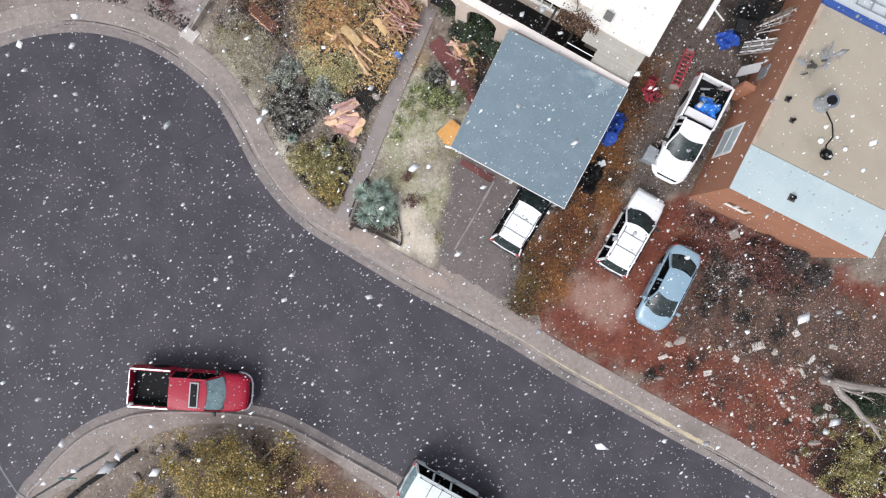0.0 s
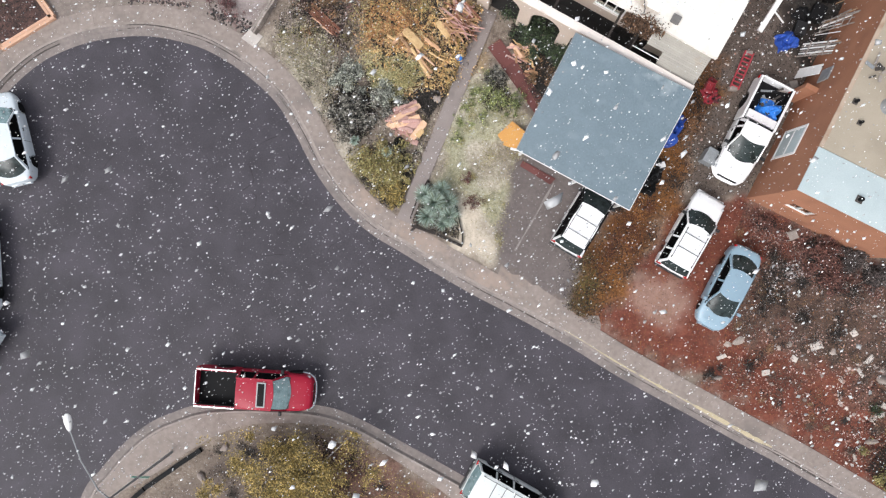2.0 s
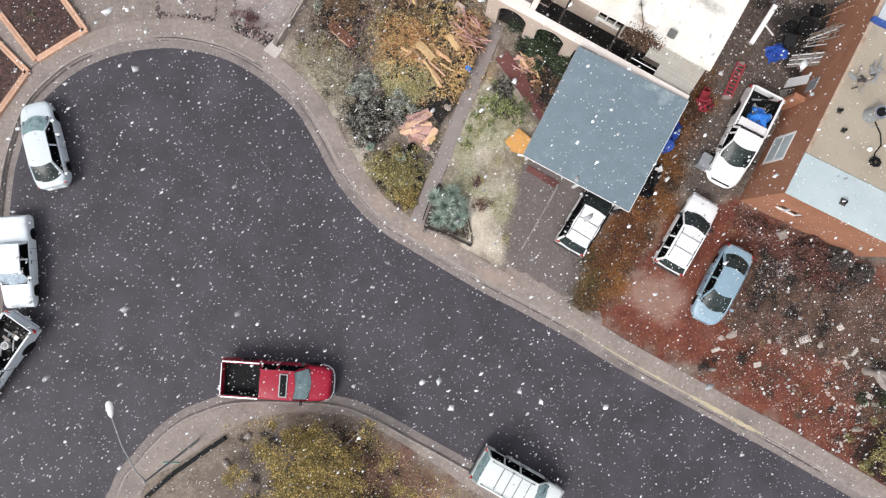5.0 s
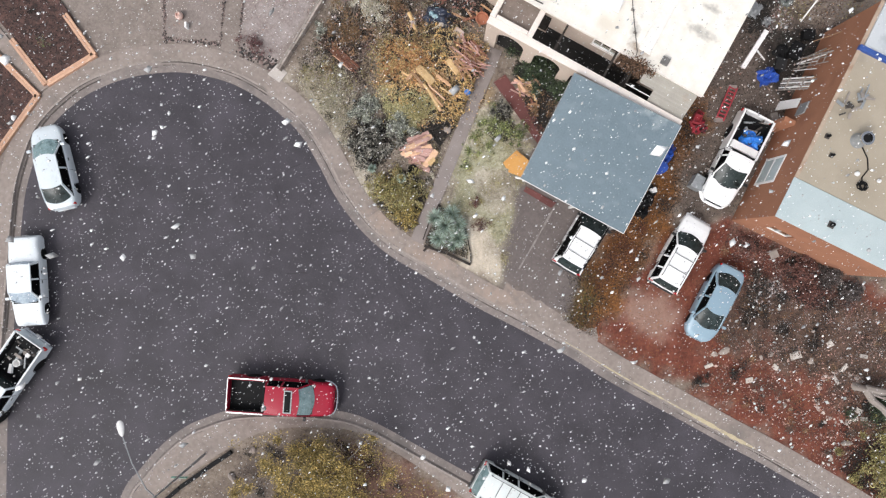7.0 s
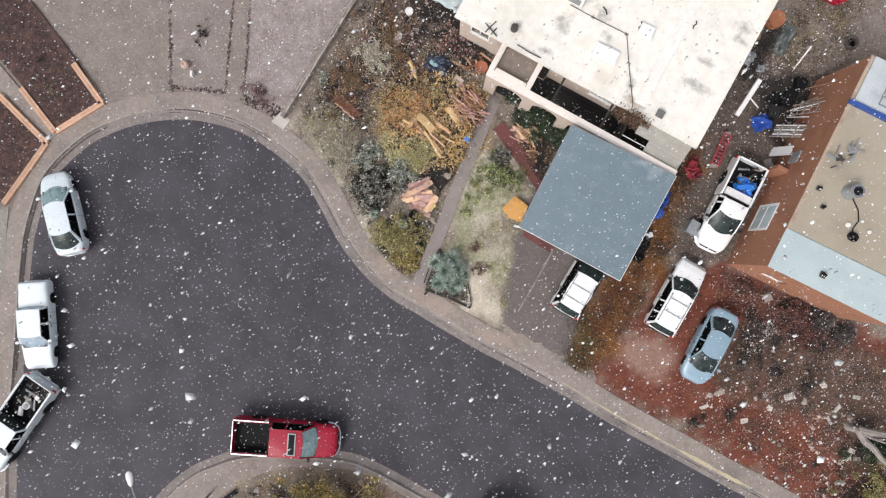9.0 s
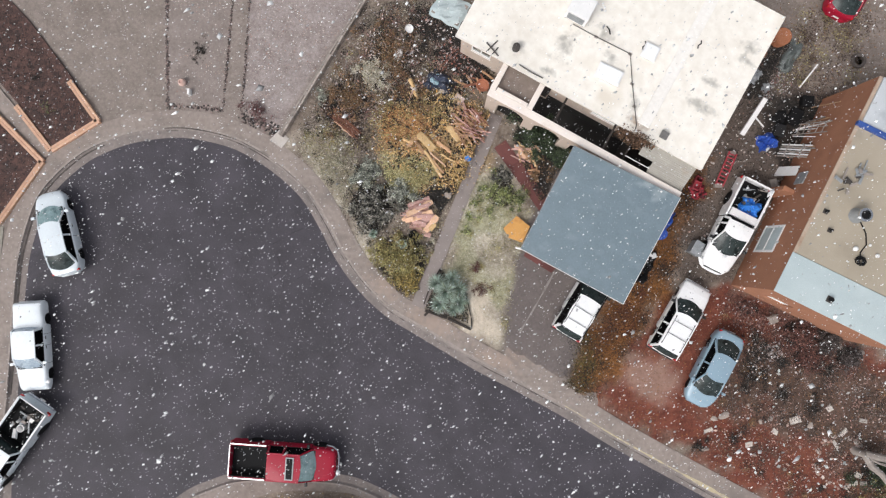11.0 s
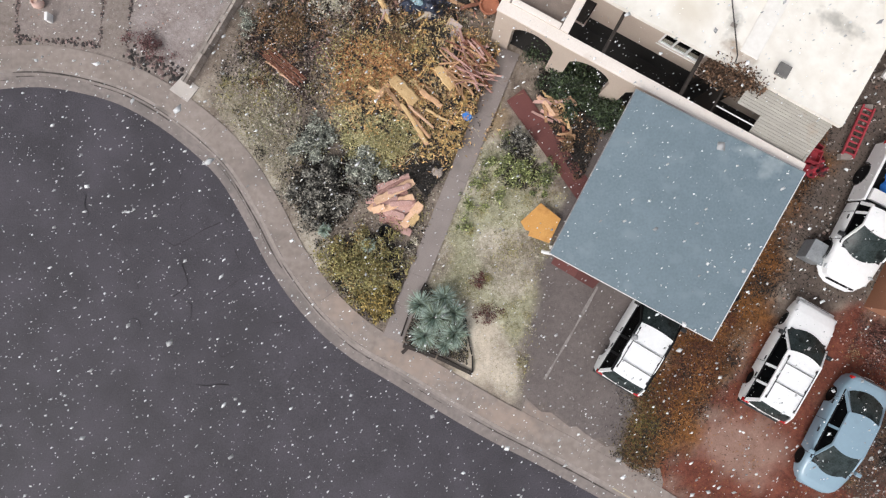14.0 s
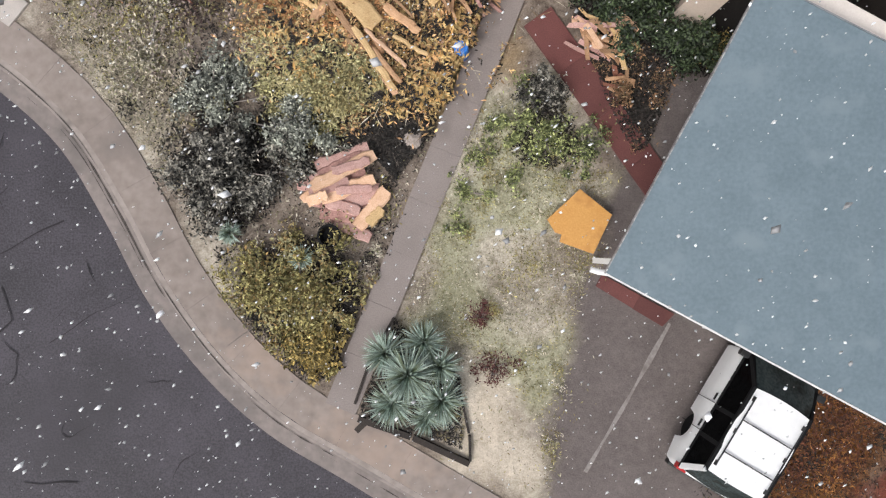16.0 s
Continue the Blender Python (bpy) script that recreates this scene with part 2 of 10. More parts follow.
def smudge(mat, spots, col, weight=0.8):
    """Ragged stains or pale patches of their own shape: (x, y, half length, half width) in the object's own frame."""
    N, Lk = mat.node_tree.nodes, mat.node_tree.links
    bs = N["Principled BSDF"]
    src = bs.inputs["Base Color"].links[0].from_socket
    tc = N.new("ShaderNodeTexCoord")
    nz = N.new("ShaderNodeTexNoise")
    nz.inputs["Scale"].default_value, nz.inputs["Detail"].default_value = 2.6, 6
    Lk.new(tc.outputs["Object"], nz.inputs["Vector"])
    for x, y, a, b in spots:
        mp = N.new("ShaderNodeVectorMath")
        mp.operation = "SUBTRACT"
        mp.inputs[1].default_value = (x, y, 0)
        sc = N.new("ShaderNodeVectorMath")
        sc.operation = "MULTIPLY"
        sc.inputs[1].default_value = (1 / a, 1 / b, 0)
        ln = N.new("ShaderNodeVectorMath")
        ln.operation = "LENGTH"
        Lk.new(tc.outputs["Object"], mp.inputs[0])
        Lk.new(mp.outputs[0], sc.inputs[0])
        Lk.new(sc.outputs[0], ln.inputs[0])
        su = N.new("ShaderNodeMath")
        su.operation = "MULTIPLY_ADD"
        su.inputs[1].default_value = 2.4
        Lk.new(nz.outputs["Fac"], su.inputs[0])
        mi = N.new("ShaderNodeMath")
        mi.operation = "MULTIPLY"
        mi.inputs[1].default_value = -1.0
        Lk.new(ln.outputs["Value"], mi.inputs[0])
        Lk.new(mi.outputs[0], su.inputs[2])
        rg = N.new("ShaderNodeMapRange")
        rg.inputs["From Min"].default_value, rg.inputs["From Max"].default_value = 0.3, 1.1
        rg.inputs["To Max"].default_value = weight
        Lk.new(su.outputs[0], rg.inputs["Value"])
        mx = N.new("ShaderNodeMix")
        mx.data_type = "RGBA"
        mx.inputs["B"].default_value = (*col, 1)
        Lk.new(rg.outputs[0], mx.inputs["Factor"])
        Lk.new(src, mx.inputs["A"])
        src = mx.outputs["Result"]
    Lk.new(src, bs.inputs["Base Color"])


smudge(WHITE_ROOF, ((-1.5, 10.8, 0.5, 0.5), (-0.75, 9.95, 0.45, 0.4), (-3.0, 9.4, 0.6, 0.95), (-4.88, 8.15, 0.45, 0.4), (4.75, 13.5, 0.7, 0.4), (5.0, 12.85, 0.5, 0.3), (4.1, 11.15, 0.75, 0.3), (4.0, 9.9, 0.8, 0.33), (-3.1, 7.9, 0.5, 0.3), (1.3, 8.5, 0.35, 0.8)), (0.27, 0.255, 0.225), 0.7)
smudge(CONCRETE, ((-3.9, 0.6, 2.6, 1.3), (-0.6, -1.3, 2.2, 1.0), (-6.6, 2.6, 1.4, 1.2)), (0.38, 0.285, 0.23), 0.55)
smudge(WHITE_ROOF, ((1.75, 7.75, 0.7, 0.3),), (0.30, 0.20, 0.13), 0.75)
RIDGE_WHITE = surface("white_ridge_coating", (0.74, 0.705, 0.655), (0.84, 0.81, 0.765), scale=0.6, fine=6, rough=0.75, bump=0.1, spots=(0.70, 0.66, 0.60), spot_scale=0.8, spot_amount=0.38)
STUCCO = surface("cream_stucco", (0.48, 0.39, 0.325), (0.58, 0.485, 0.41), scale=0.8, fine=40, rough=0.9, bump=0.3, spots=(0.48, 0.37, 0.30), spot_scale=0.8)
STUCCO_TOP = surface("white_parapet_paint", (0.72, 0.64, 0.58), (0.82, 0.75, 0.69), scale=1.0, fine=30, rough=0.85, bump=0.2, spots=(0.60, 0.50, 0.43), spot_scale=0.9, spot_amount=0.38)
ADOBE = surface("rust_brown_stucco", (0.275, 0.12, 0.068), (0.385, 0.178, 0.103), scale=0.9, fine=35, rough=0.92, bump=0.35, spots=(0.27, 0.118, 0.068), spot_scale=0.6)
TAN_ROOF = surface("tan_gravel_roof", (0.315, 0.27, 0.205), (0.41, 0.355, 0.28), scale=0.5, fine=55, rough=0.92, bump=0.35, spots=(0.27, 0.235, 0.185), spot_scale=0.4, spot_amount=0.40)
PALE_ROOF = surface("pale_blue_roof_coating", (0.37, 0.44, 0.455), (0.48, 0.55, 0.555), scale=0.6, fine=25, rough=0.75, bump=0.15, spots=(0.38, 0.42, 0.42), spot_scale=0.5, spot_amount=0.40)
CARPORT_ROOF = surface("blue_grey_metal_roof", (0.118, 0.162, 0.19), (0.165, 0.217, 0.25), scale=1.2, fine=14, rough=0.66, bump=0.08, spots=(0.178, 0.228, 0.258), spot_scale=1.8, spot_amount=0.44, contrast=0.34)
# Whitish reflection at the roof's corner, painted into the colour.
smudge(CARPORT_ROOF, ((6.9, 7.55, 0.8, 0.45), (6.2, 7.9, 0.6, 0.25)), (0.33, 0.38, 0.40), 0.65)
WHITE_TRIM = surface("white_trim", (0.72, 0.71, 0.70), (0.82, 0.81, 0.80), rough=0.6, bump=0.1)
BLUE_TRIM = surface("bright_blue_trim", (0.02, 0.055, 0.22), (0.04, 0.10, 0.34), rough=0.6, bump=0.1)
BLUE_TARP = surface("blue_tarp", (0.02, 0.13, 0.55), (0.05, 0.28, 0.75), scale=8, fine=40, rough=0.5, bump=0.4, depth=0.02)
NAVY_TARP = surface("dark_blue_tarp", (0.012, 0.05, 0.30), (0.03, 0.10, 0.45), scale=6, fine=40, rough=0.5, bump=0.4, depth=0.02)
TIMBER = surface("weathered_orange_timber", (0.44, 0.255, 0.17), (0.62, 0.39, 0.27), scale=2, fine=40, rough=0.85, bump=0.25, piece=0.12)
FRESHWOOD = surface("split_wood", (0.62, 0.36, 0.21), (0.84, 0.58, 0.41), scale=5, fine=45, rough=0.8, bump=0.3, piece=0.18)
PINKWOOD = surface("pinkish_bark_wood", (0.40, 0.22, 0.19), (0.66, 0.43, 0.38), scale=5, fine=45, rough=0.85, bump=0.35, piece=0.18)
PLYWOOD = surface("orange_plywood", (0.58, 0.28, 0.07), (0.70, 0.38, 0.12), scale=1.5, fine=25, rough=0.7, bump=0.1, spots=(0.5, 0.23, 0.06), spot_scale=2)
STICKWOOD = surface("scrap_lumber", (0.34, 0.19, 0.10), (0.55, 0.34, 0.20), scale=6, fine=50, rough=0.85, bump=0.25, piece=0.3)
GREYWOOD = surface("grey_wood", (0.22, 0.19, 0.17), (0.34, 0.30, 0.27), scale=4, fine=50, rough=0.9, bump=0.3, piece=0.15)
# Near-black timber; on the lean-to's side wall it also stands in for shade.
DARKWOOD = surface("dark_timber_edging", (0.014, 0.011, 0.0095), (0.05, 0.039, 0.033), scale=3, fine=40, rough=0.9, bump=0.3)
REDWOOD = surface("red_brown_planks", (0.12, 0.045, 0.03), (0.30, 0.13, 0.08), scale=4, fine=40, rough=0.85, bump=0.2, piece=0.2)
REDPAVE = surface("dark_red_paving", (0.115, 0.038, 0.036), (0.175, 0.066, 0.058), scale=1.5, fine=40, rough=0.88, bump=0.2, piece=0.2)
BARK = surface("grey_bark", (0.20, 0.17, 0.15), (0.34, 0.30, 0.27), scale=4, fine=40, rough=0.9, bump=0.5, depth=0.02)
STONE = surface("pale_stones", (0.24, 0.195, 0.165), (0.46, 0.40, 0.36), scale=4, fine=30, rough=0.9, bump=0.3, piece=0.35)
STONES = surface("small_stones", (0.36, 0.31, 0.27), (0.60, 0.54, 0.50), scale=4, fine=30, rough=0.9, bump=0.2, island=0.4, third=(0.30, 0.16, 0.12))
REDSTONES = surface("stained_stones", (0.17, 0.115, 0.09), (0.46, 0.39, 0.34), scale=4, fine=30, rough=0.9, bump=0.2, island=0.5, third=(0.14, 0.07, 0.05))
DARKSTONES = surface("dark_edging_stones", (0.018, 0.015, 0.015), (0.07, 0.058, 0.055), scale=4, fine=30, rough=0.9, bump=0.3, island=0.5, third=(0.24, 0.17, 0.155))
MULCH = surface("dark_red_mulch", (0.03, 0.018, 0.016), (0.125, 0.066, 0.055), scale=3.5, fine=18, contrast=0.2, rough=0.95, bump=0.6, depth=0.02, spots=(0.055, 0.035, 0.032), spot_scale=1.2)
METALGREY = surface("galvanised_sheet", (0.22, 0.235, 0.245), (0.36, 0.375, 0.385), scale=3, fine=30, rough=0.5, bump=0.1, metal=0.3)
RUSTPIPE = surface("dark_pipe", (0.035, 0.03, 0.028), (0.08, 0.068, 0.06), rough=0.7, bump=0.1)
RED_PLASTIC = surface("red_plastic", (0.27, 0.022, 0.035), (0.45, 0.06, 0.075), scale=3, fine=20, rough=0.6, bump=0.1, spots=(0.12, 0.05, 0.05), spot_scale=3, spot_amount=0.35)
# Near-black: the shade of the porch is put into this colour.
DARKFLOOR = surface("dark_porch_floor", (0.008, 0.007, 0.0065), (0.02, 0.017, 0.0155), scale=2, fine=30, rough=0.85, bump=0.2, spots=(0.04, 0.034, 0.03), spot_scale=2.0, spot_amount=0.36)
SIDING = surface("grey_green_siding", (0.29, 0.272, 0.24), (0.385, 0.362, 0.322), scale=1.5, fine=40, rough=0.85, bump=0.1, piece=0.06, spots=(0.30, 0.24, 0.18), spot_scale=1.3, spot_amount=0.40)
RUSTSTAIN = surface("rust_stain", (0.24, 0.13, 0.075), (0.33, 0.19, 0.12), scale=2, fine=30, rough=0.9, bump=0.1)
VINE_LEAF = surface("dead_vine_leaves", (0.06, 0.035, 0.022), (0.26, 0.15, 0.09), scale=4, fine=20, rough=0.9, bump=0.0, island=0.5, third=(0.03, 0.02, 0.014))
LEAF_AUTUMN = surface("autumn_leaves", (0.16, 0.078, 0.032), (0.84, 0.51, 0.25), scale=1.6, fine=14, rough=0.75, bump=0.0, island=0.55, third=(0.40, 0.32, 0.14), contrast=0.16, spots=(0.11, 0.06, 0.03), spot_scale=2.6, spot_amount=0.40)
LEAF_OLIVE = surface("olive_leaves", (0.10, 0.095, 0.032), (0.54, 0.48, 0.20), scale=2.2, fine=16, rough=0.75, bump=0.0, island=0.5, third=(0.20, 0.14, 0.05), contrast=0.17)
LEAF_GOLD = surface("golden_olive_leaves", (0.15, 0.115, 0.036), (0.66, 0.48, 0.16), scale=4, fine=14, rough=0.75, bump=0.0, island=0.55, third=(0.14, 0.115, 0.045), contrast=0.17)
# Noise from near-black to pale paints shaded gaps and highlights into the leaves.
LEAF_JUNIPER = surface("juniper_leaves_gap_shade", (0.009, 0.0085, 0.0075), (0.46, 0.435, 0.37), scale=2.2, fine=6, rough=0.8, bump=0.0, island=0.45, third=(0.015, 0.014, 0.012), contrast=0.13)
LEAF_GREEN = surface("green_leaves", (0.035, 0.045, 0.018), (0.42, 0.47, 0.19), scale=6, fine=18, rough=0.7, bump=0.0, island=0.5, third=(0.04, 0.05, 0.022), contrast=0.17)
LEAF_IVY = surface("dark_ivy_leaves", (0.013, 0.021, 0.011), (0.09, 0.13, 0.055), scale=5, fine=18, rough=0.6, bump=0.0, island=0.5, third=(0.012, 0.02, 0.012), contrast=0.18)
LEAF_AGAVE = surface("blue_green_blades", (0.25, 0.335, 0.285), (0.56, 0.66, 0.58), scale=3, fine=30, rough=0.6, bump=0.0, island=0.4, third=(0.15, 0.18, 0.11))
GRASS_DRY = surface("dry_grass_blades", (0.34, 0.30, 0.21), (0.72, 0.66, 0.55), scale=3, fine=14, rough=0.85, bump=0.0, island=0.35, third=(0.20, 0.20, 0.09), contrast=0.2)
NEEDLES = surface("rust_needles", (0.10, 0.040, 0.014), (0.40, 0.18, 0.06), scale=3, fine=30, rough=0.9, bump=0.0, island=0.5, third=(0.07, 0.05, 0.035))
# Near-black: besides twigs it paints shaded gaps under and between plants.
DARKLITTER = surface("twigs_and_gap_shade", (0.010, 0.0085, 0.0075), (0.058, 0.048, 0.041), scale=3, fine=30, rough=0.9, bump=0.0, island=0.6, third=(0.008, 0.007, 0.006))
SNOW = surface("snowflakes", (0.50, 0.505, 0.515), (0.93, 0.935, 0.94), scale=20, fine=60, rough=0.7, bump=0.0, island=0.6, third=(0.62, 0.625, 0.635))

# ---------------- ground, road, kerbs ----------------
ROAD_OUT = [(-26.0, -60), (-26.3, -16), (-26.35, -8), (-26.1, -2.9), (-25.88, 2.0), (-25.58, 4.25), (-24.76, 6.6), (-23.17, 8.32), (-21.69, 9.22),
            (-19.89, 9.82), (-17.7, 10.07), (-15.62, 9.76), (-14.16, 9.21), (-12.64, 8.26), (-11.25, 7.03), (-10.2, 5.44), (-9.24, 3.75), (-7.93, 2.06),
            (-6.44, 0.76), (-4.6, -0.26), (-1.52, -1.94), (0.6, -2.95), (3.35, -4.35), (6.07, -5.89), (11.63, -8.73), (16.21, -11.08), (34, -21), (80, -46)]
ROAD_IN = [(-22.5, -60), (-22, -20), (-20.3, -13.0), (-19.15, -11.1), (-18.0, -9.75), (-16.9, -8.85), (-15.9, -8.35), (-14.3, -7.8), (-11.8, -7.6),
           (-8.6, -7.72), (-6.7, -8.3), (-4.6, -9.35), (-1.85, -10.75), (0.1, -11.85), (12, -18.6), (80, -57)]
ISLAND_BACK = [(-20.4, -60), (-20.0, -20), (-18.5, -12.9), (-17.3, -11.8), (-16.0, -10.9), (-15.2, -10.3), (-14.2, -9.65), (-13.2, -9.1), (-11.6, -8.65),
               (-8.5, -8.6), (-7.0, -9.05), (-5.2, -10.0), (-2.5, -11.65), (-0.8, -12.7), (11.2, -19.5), (79, -58)]


def smooth_line(pts, n=6):
    """A Catmull-Rom line through points."""
    p = [np.array(q, float) for q in pts]
    p = [2 * p[0] - p[1]] + p + [2 * p[-1] - p[-2]]
    out = []
    for i in range(1, len(p) - 2):
        for k in range(n):
            t = k / n
            out.append(0.5 * (2 * p[i] + (p[i + 1] - p[i - 1]) * t + (2 * p[i - 1] - 5 * p[i] + 4 * p[i + 1] - p[i + 2]) * t ** 2
                              + (3 * p[i] - p[i - 1] - 3 * p[i + 1] + p[i + 2]) * t ** 3))
    out.append(p[-2])
    return np.array(out)


def offset(line, d):
    """The line moved d metres to its left."""
    t = np.gradient(line, axis=0)
    t /= np.linalg.norm(t, axis=1)[:, None]
    return line + d * np.stack([-t[:, 1], t[:, 0]], 1)


def inside(x, y, poly):
    poly = np.asarray(poly, float)
    r = np.zeros(x.shape, bool)
    j = len(poly) - 1
    for i in range(len(poly)):
        (xi, yi), (xj, yj) = poly[i], poly[j]
        if yi != yj:
            r ^= ((yi > y) != (yj > y)) & (x < (xj - xi) * (y - yi) / (yj - yi) + xi)
        j = i
    return r


def dist(x, y, line, closed=False):
    line = np.asarray(line, float)
    if closed:
        line = np.vstack([line, line[:1]])
    d = np.full(x.shape, 1e9)
    for (ax, ay), (bx, by) in zip(line, line[1:]):
        ux, uy = bx - ax, by - ay
        k = np.clip(((x - ax) * ux + (y - ay) * uy) / (ux * ux + uy * uy + 1e-12), 0, 1)
        d = np.minimum(d, np.hypot(x - ax - k * ux, y - ay - k * uy))
    return d


def wobble(x, y, s, seed):
    """Smooth noise about -1 to 1."""
    r = np.random.default_rng(seed)
    out = np.zeros(x.shape)
    for k in range(9):
        a = r.uniform(0, 2 * math.pi)
        f = s * r.uniform(0.5, 2.4)
        out += np.sin(x * f * math.cos(a) + y * f * math.sin(a) + r.uniform(0, 6.28)) / 4
    return out


def mask(x, y, poly, soft=0.3, rag=0.25, seed=1):
    """1 inside a plan outline, 0 outside, with a soft, ragged edge."""
    d = dist(x, y, poly, True)
    d = np.where(inside(x, y, poly), d, -d) + rag * wobble(x, y, 2.2, seed) + 0.5 * rag * wobble(x, y, 7.0, seed + 50)
    return np.clip(0.5 + d / (2 * soft), 0, 1)


out_line, in_line, back_line = smooth_line(ROAD_OUT), smooth_line(ROAD_IN), smooth_line(ISLAND_BACK)


def strip(name, la, za, lb, zb, mat, parent=None, label="", rows=1):
    """A strip between two matched lines."""
    n = len(la)
    vs = []
    for r in range(rows + 1):
        k = r / rows
        vs.append(np.column_stack([la * (1 - k) + lb * k, np.full(n, za * (1 - k) + zb * k)]))
    fs = [(r * n + i, r * n + i + 1, (r + 1) * n + i + 1, (r + 1) * n + i) for r in range(rows) for i in range(n - 1)]
    return raw(name, np.vstack(vs), fs, mat, parent, label, smooth=True)


KERB_SHADE_DIRT = surface("kerb_shade_and_dirt", (0.030, 0.025, 0.023), (0.11, 0.093, 0.085), scale=3, fine=25, rough=0.9, bump=0.0)


def ribbon(name, line, z, widths, mat, parent=None, label=""):
    """Thin patches along a line, as wide at each point as widths says; nothing where that is 0."""
    wd = np.maximum(widths, 0)
    la = offset(line, 0.5)[:, :2] - line
    nrm = la / (np.linalg.norm(la, axis=1)[:, None] + 1e-9)
    a, b_ = line + nrm * wd[:, None] / 2, line - nrm * wd[:, None] / 2
    keep = np.nonzero((wd[:-1] > 0) | (wd[1:] > 0))[0]
    q = np.stack([np.stack([a[keep], b_[keep], b_[keep + 1], a[keep + 1]], 1)], 0)[0]
    return quads(name, np.concatenate([q, np.full(q.shape[:2] + (1,), z)], 2), mat, parent, label)


def resample(line, step):
    u = np.concatenate([[0], np.cumsum(np.hypot(*np.diff(line, axis=0).T))])
    q = np.arange(0, u[-1], step)
    return np.column_stack([np.interp(q, u, line[:, 0]), np.interp(q, u, line[:, 1])])


bm = bmesh.new()
bmesh.ops.create_grid(bm, x_segments=40, y_segments=40, size=1500)
for v in bm.verts:
    v.co.z = -0.4
tagged(part("ground", bm, surface("far_ground", (0.16, 0.125, 0.10), (0.25, 0.2, 0.17), scale=0.05, fine=2, rough=0.95)), "brown winter ground reaching to the horizon", "ground", kind="structure")

# asphalt sheet, slightly dished
gx, gy = np.meshgrid(np.arange(-34, 44.1, 0.6), np.arange(-34, 12.7, 0.6))
gz = -0.12 + 0.008 * wobble(gx, gy, 0.25, 3)
ny, nx = gx.shape
idx = np.arange(nx * ny).reshape(ny, nx)
cx, cy = gx[:-1, :-1] + 0.3, gy[:-1, :-1] + 0.3
road_poly = np.vstack([out_line, [(80, -90), (-26, -90)]])
keep = inside(cx, cy, road_poly) | (dist(cx, cy, out_line) < 0.75)
fs = np.stack([idx[:-1, :-1][keep], idx[:-1, 1:][keep], idx[1:, 1:][keep], idx[1:, :-1][keep]], 1)
road = raw("road", np.column_stack([gx.ravel(), gy.ravel(), gz.ravel()]), fs, ASPHALT, smooth=True)
cracks = thing("road_cracks", pose(0, 0, 0), "thin dark wandering cracks in the asphalt", "cracks", kind="structure")
CRACK = surface("open_cracks", (0.013, 0.0115, 0.0135), (0.026, 0.023, 0.0265), scale=3, fine=20, rough=0.9, bump=0.0)
cr_ = np.random.default_rng(77)
for (x, y, a, n) in ((-13.0, 5.0, 0.3, 7), (-11.4, 3.0, 0.55, 4), (-10.3, 0.9, -1.75, 5), (-10.6, 4.6, -1.1, 4), (-12.6, 1.6, 0.2, 8), (-13.2, 7.4, -1.0, 7), (-9.2, 1.9, -0.3, 4), (-12.4, 6.2, -1.3, 6), (-16.5, 6.5, -0.5, 9), (-9.0, -0.8, 1.2, 6), (-14.5, 1.5, 0.8, 9), (-20, 3.5, -0.2, 8), (-18.5, -3, 0.9, 9), (2.0, -7.0, -0.5, 9), (7.5, -9.5, 0.3, 7)):
    ln = [np.array([x, y], float)]
    for k in range(n):
        a += cr_.normal(0, 0.62)
        ln.append(ln[-1] + cr_.uniform(0.1, 0.35) * np.array([math.cos(a), math.sin(a)]))
    ln = resample(smooth_line(ln, 4), 0.03)
    w_ = 0.024 * np.clip(0.55 + 0.8 * wobble(ln[:, 0], ln[:, 1], 4.0, n), 0, 1) * np.minimum(1, 4 * np.minimum(np.arange(len(ln)), np.arange(len(ln))[::-1]) / len(ln))
    ribbon("crack", ln + cr_.normal(0, 0.004, ln.shape), -0.099, w_, CRACK, cracks)
# longer branching cracks before the garden corner
for pts in (((-13.58, 4.46), (-13.3, 4.84), (-12.73, 4.48), (-12.02, 4.88), (-11.09, 5.42)), ((-14.97, 4.8), (-14.58, 4.29), (-14.28, 3.78), (-14.75, 3.39)), ((-13.98, 2.94), (-13.94, 3.41)), ((-12.73, 2.69), (-12.17, 3.13), (-12.48, 3.88)),
            ((-11.31, 2.64), (-10.29, 3.37), (-9.54, 3.77)), ((-11.76, -0.47), (-11.0, -0.42), (-10.58, -0.47)), ((-13.14, 6.07), (-13.56, 5.78))):
    ln = resample(np.asarray(pts, float), 0.05)
    ln = ln + 0.05 * np.column_stack([wobble(ln[:, 0], ln[:, 1], 2.5, 71), wobble(ln[:, 0], ln[:, 1], 2.5, 72)])
    ribbon("crack", ln, -0.0985, np.clip(0.022 + 0.026 * wobble(ln[:, 0], ln[:, 1], 2.0, 73), 0.008, 0.06), CRACK, cracks)
tagged(road, "dark grey asphalt road in a cul-de-sac bulb", "road", kind="structure")

kerb = thing("kerb", pose(0, 0, 0), "worn pale concrete gutter and rolled kerb round the cul-de-sac", "kerb", kind="structure")
for ln, s in ((out_line, 1), (in_line, -1)):
    k = 1.1 if s > 0 else 1.0
    strip("gutter", offset(ln, -0.02 * s), -0.118, offset(ln, 0.36 * s * k), -0.088, GUTTER, kerb)
    strip("kerb_face", offset(ln, 0.36 * s * k), -0.088, offset(ln, 0.46 * s * k), 0.018, GUTTER, kerb)
    strip("kerb_top", offset(ln, 0.46 * s * k), 0.018, offset(ln, 0.56 * s * k), 0.022, KERB_PALE, kerb)

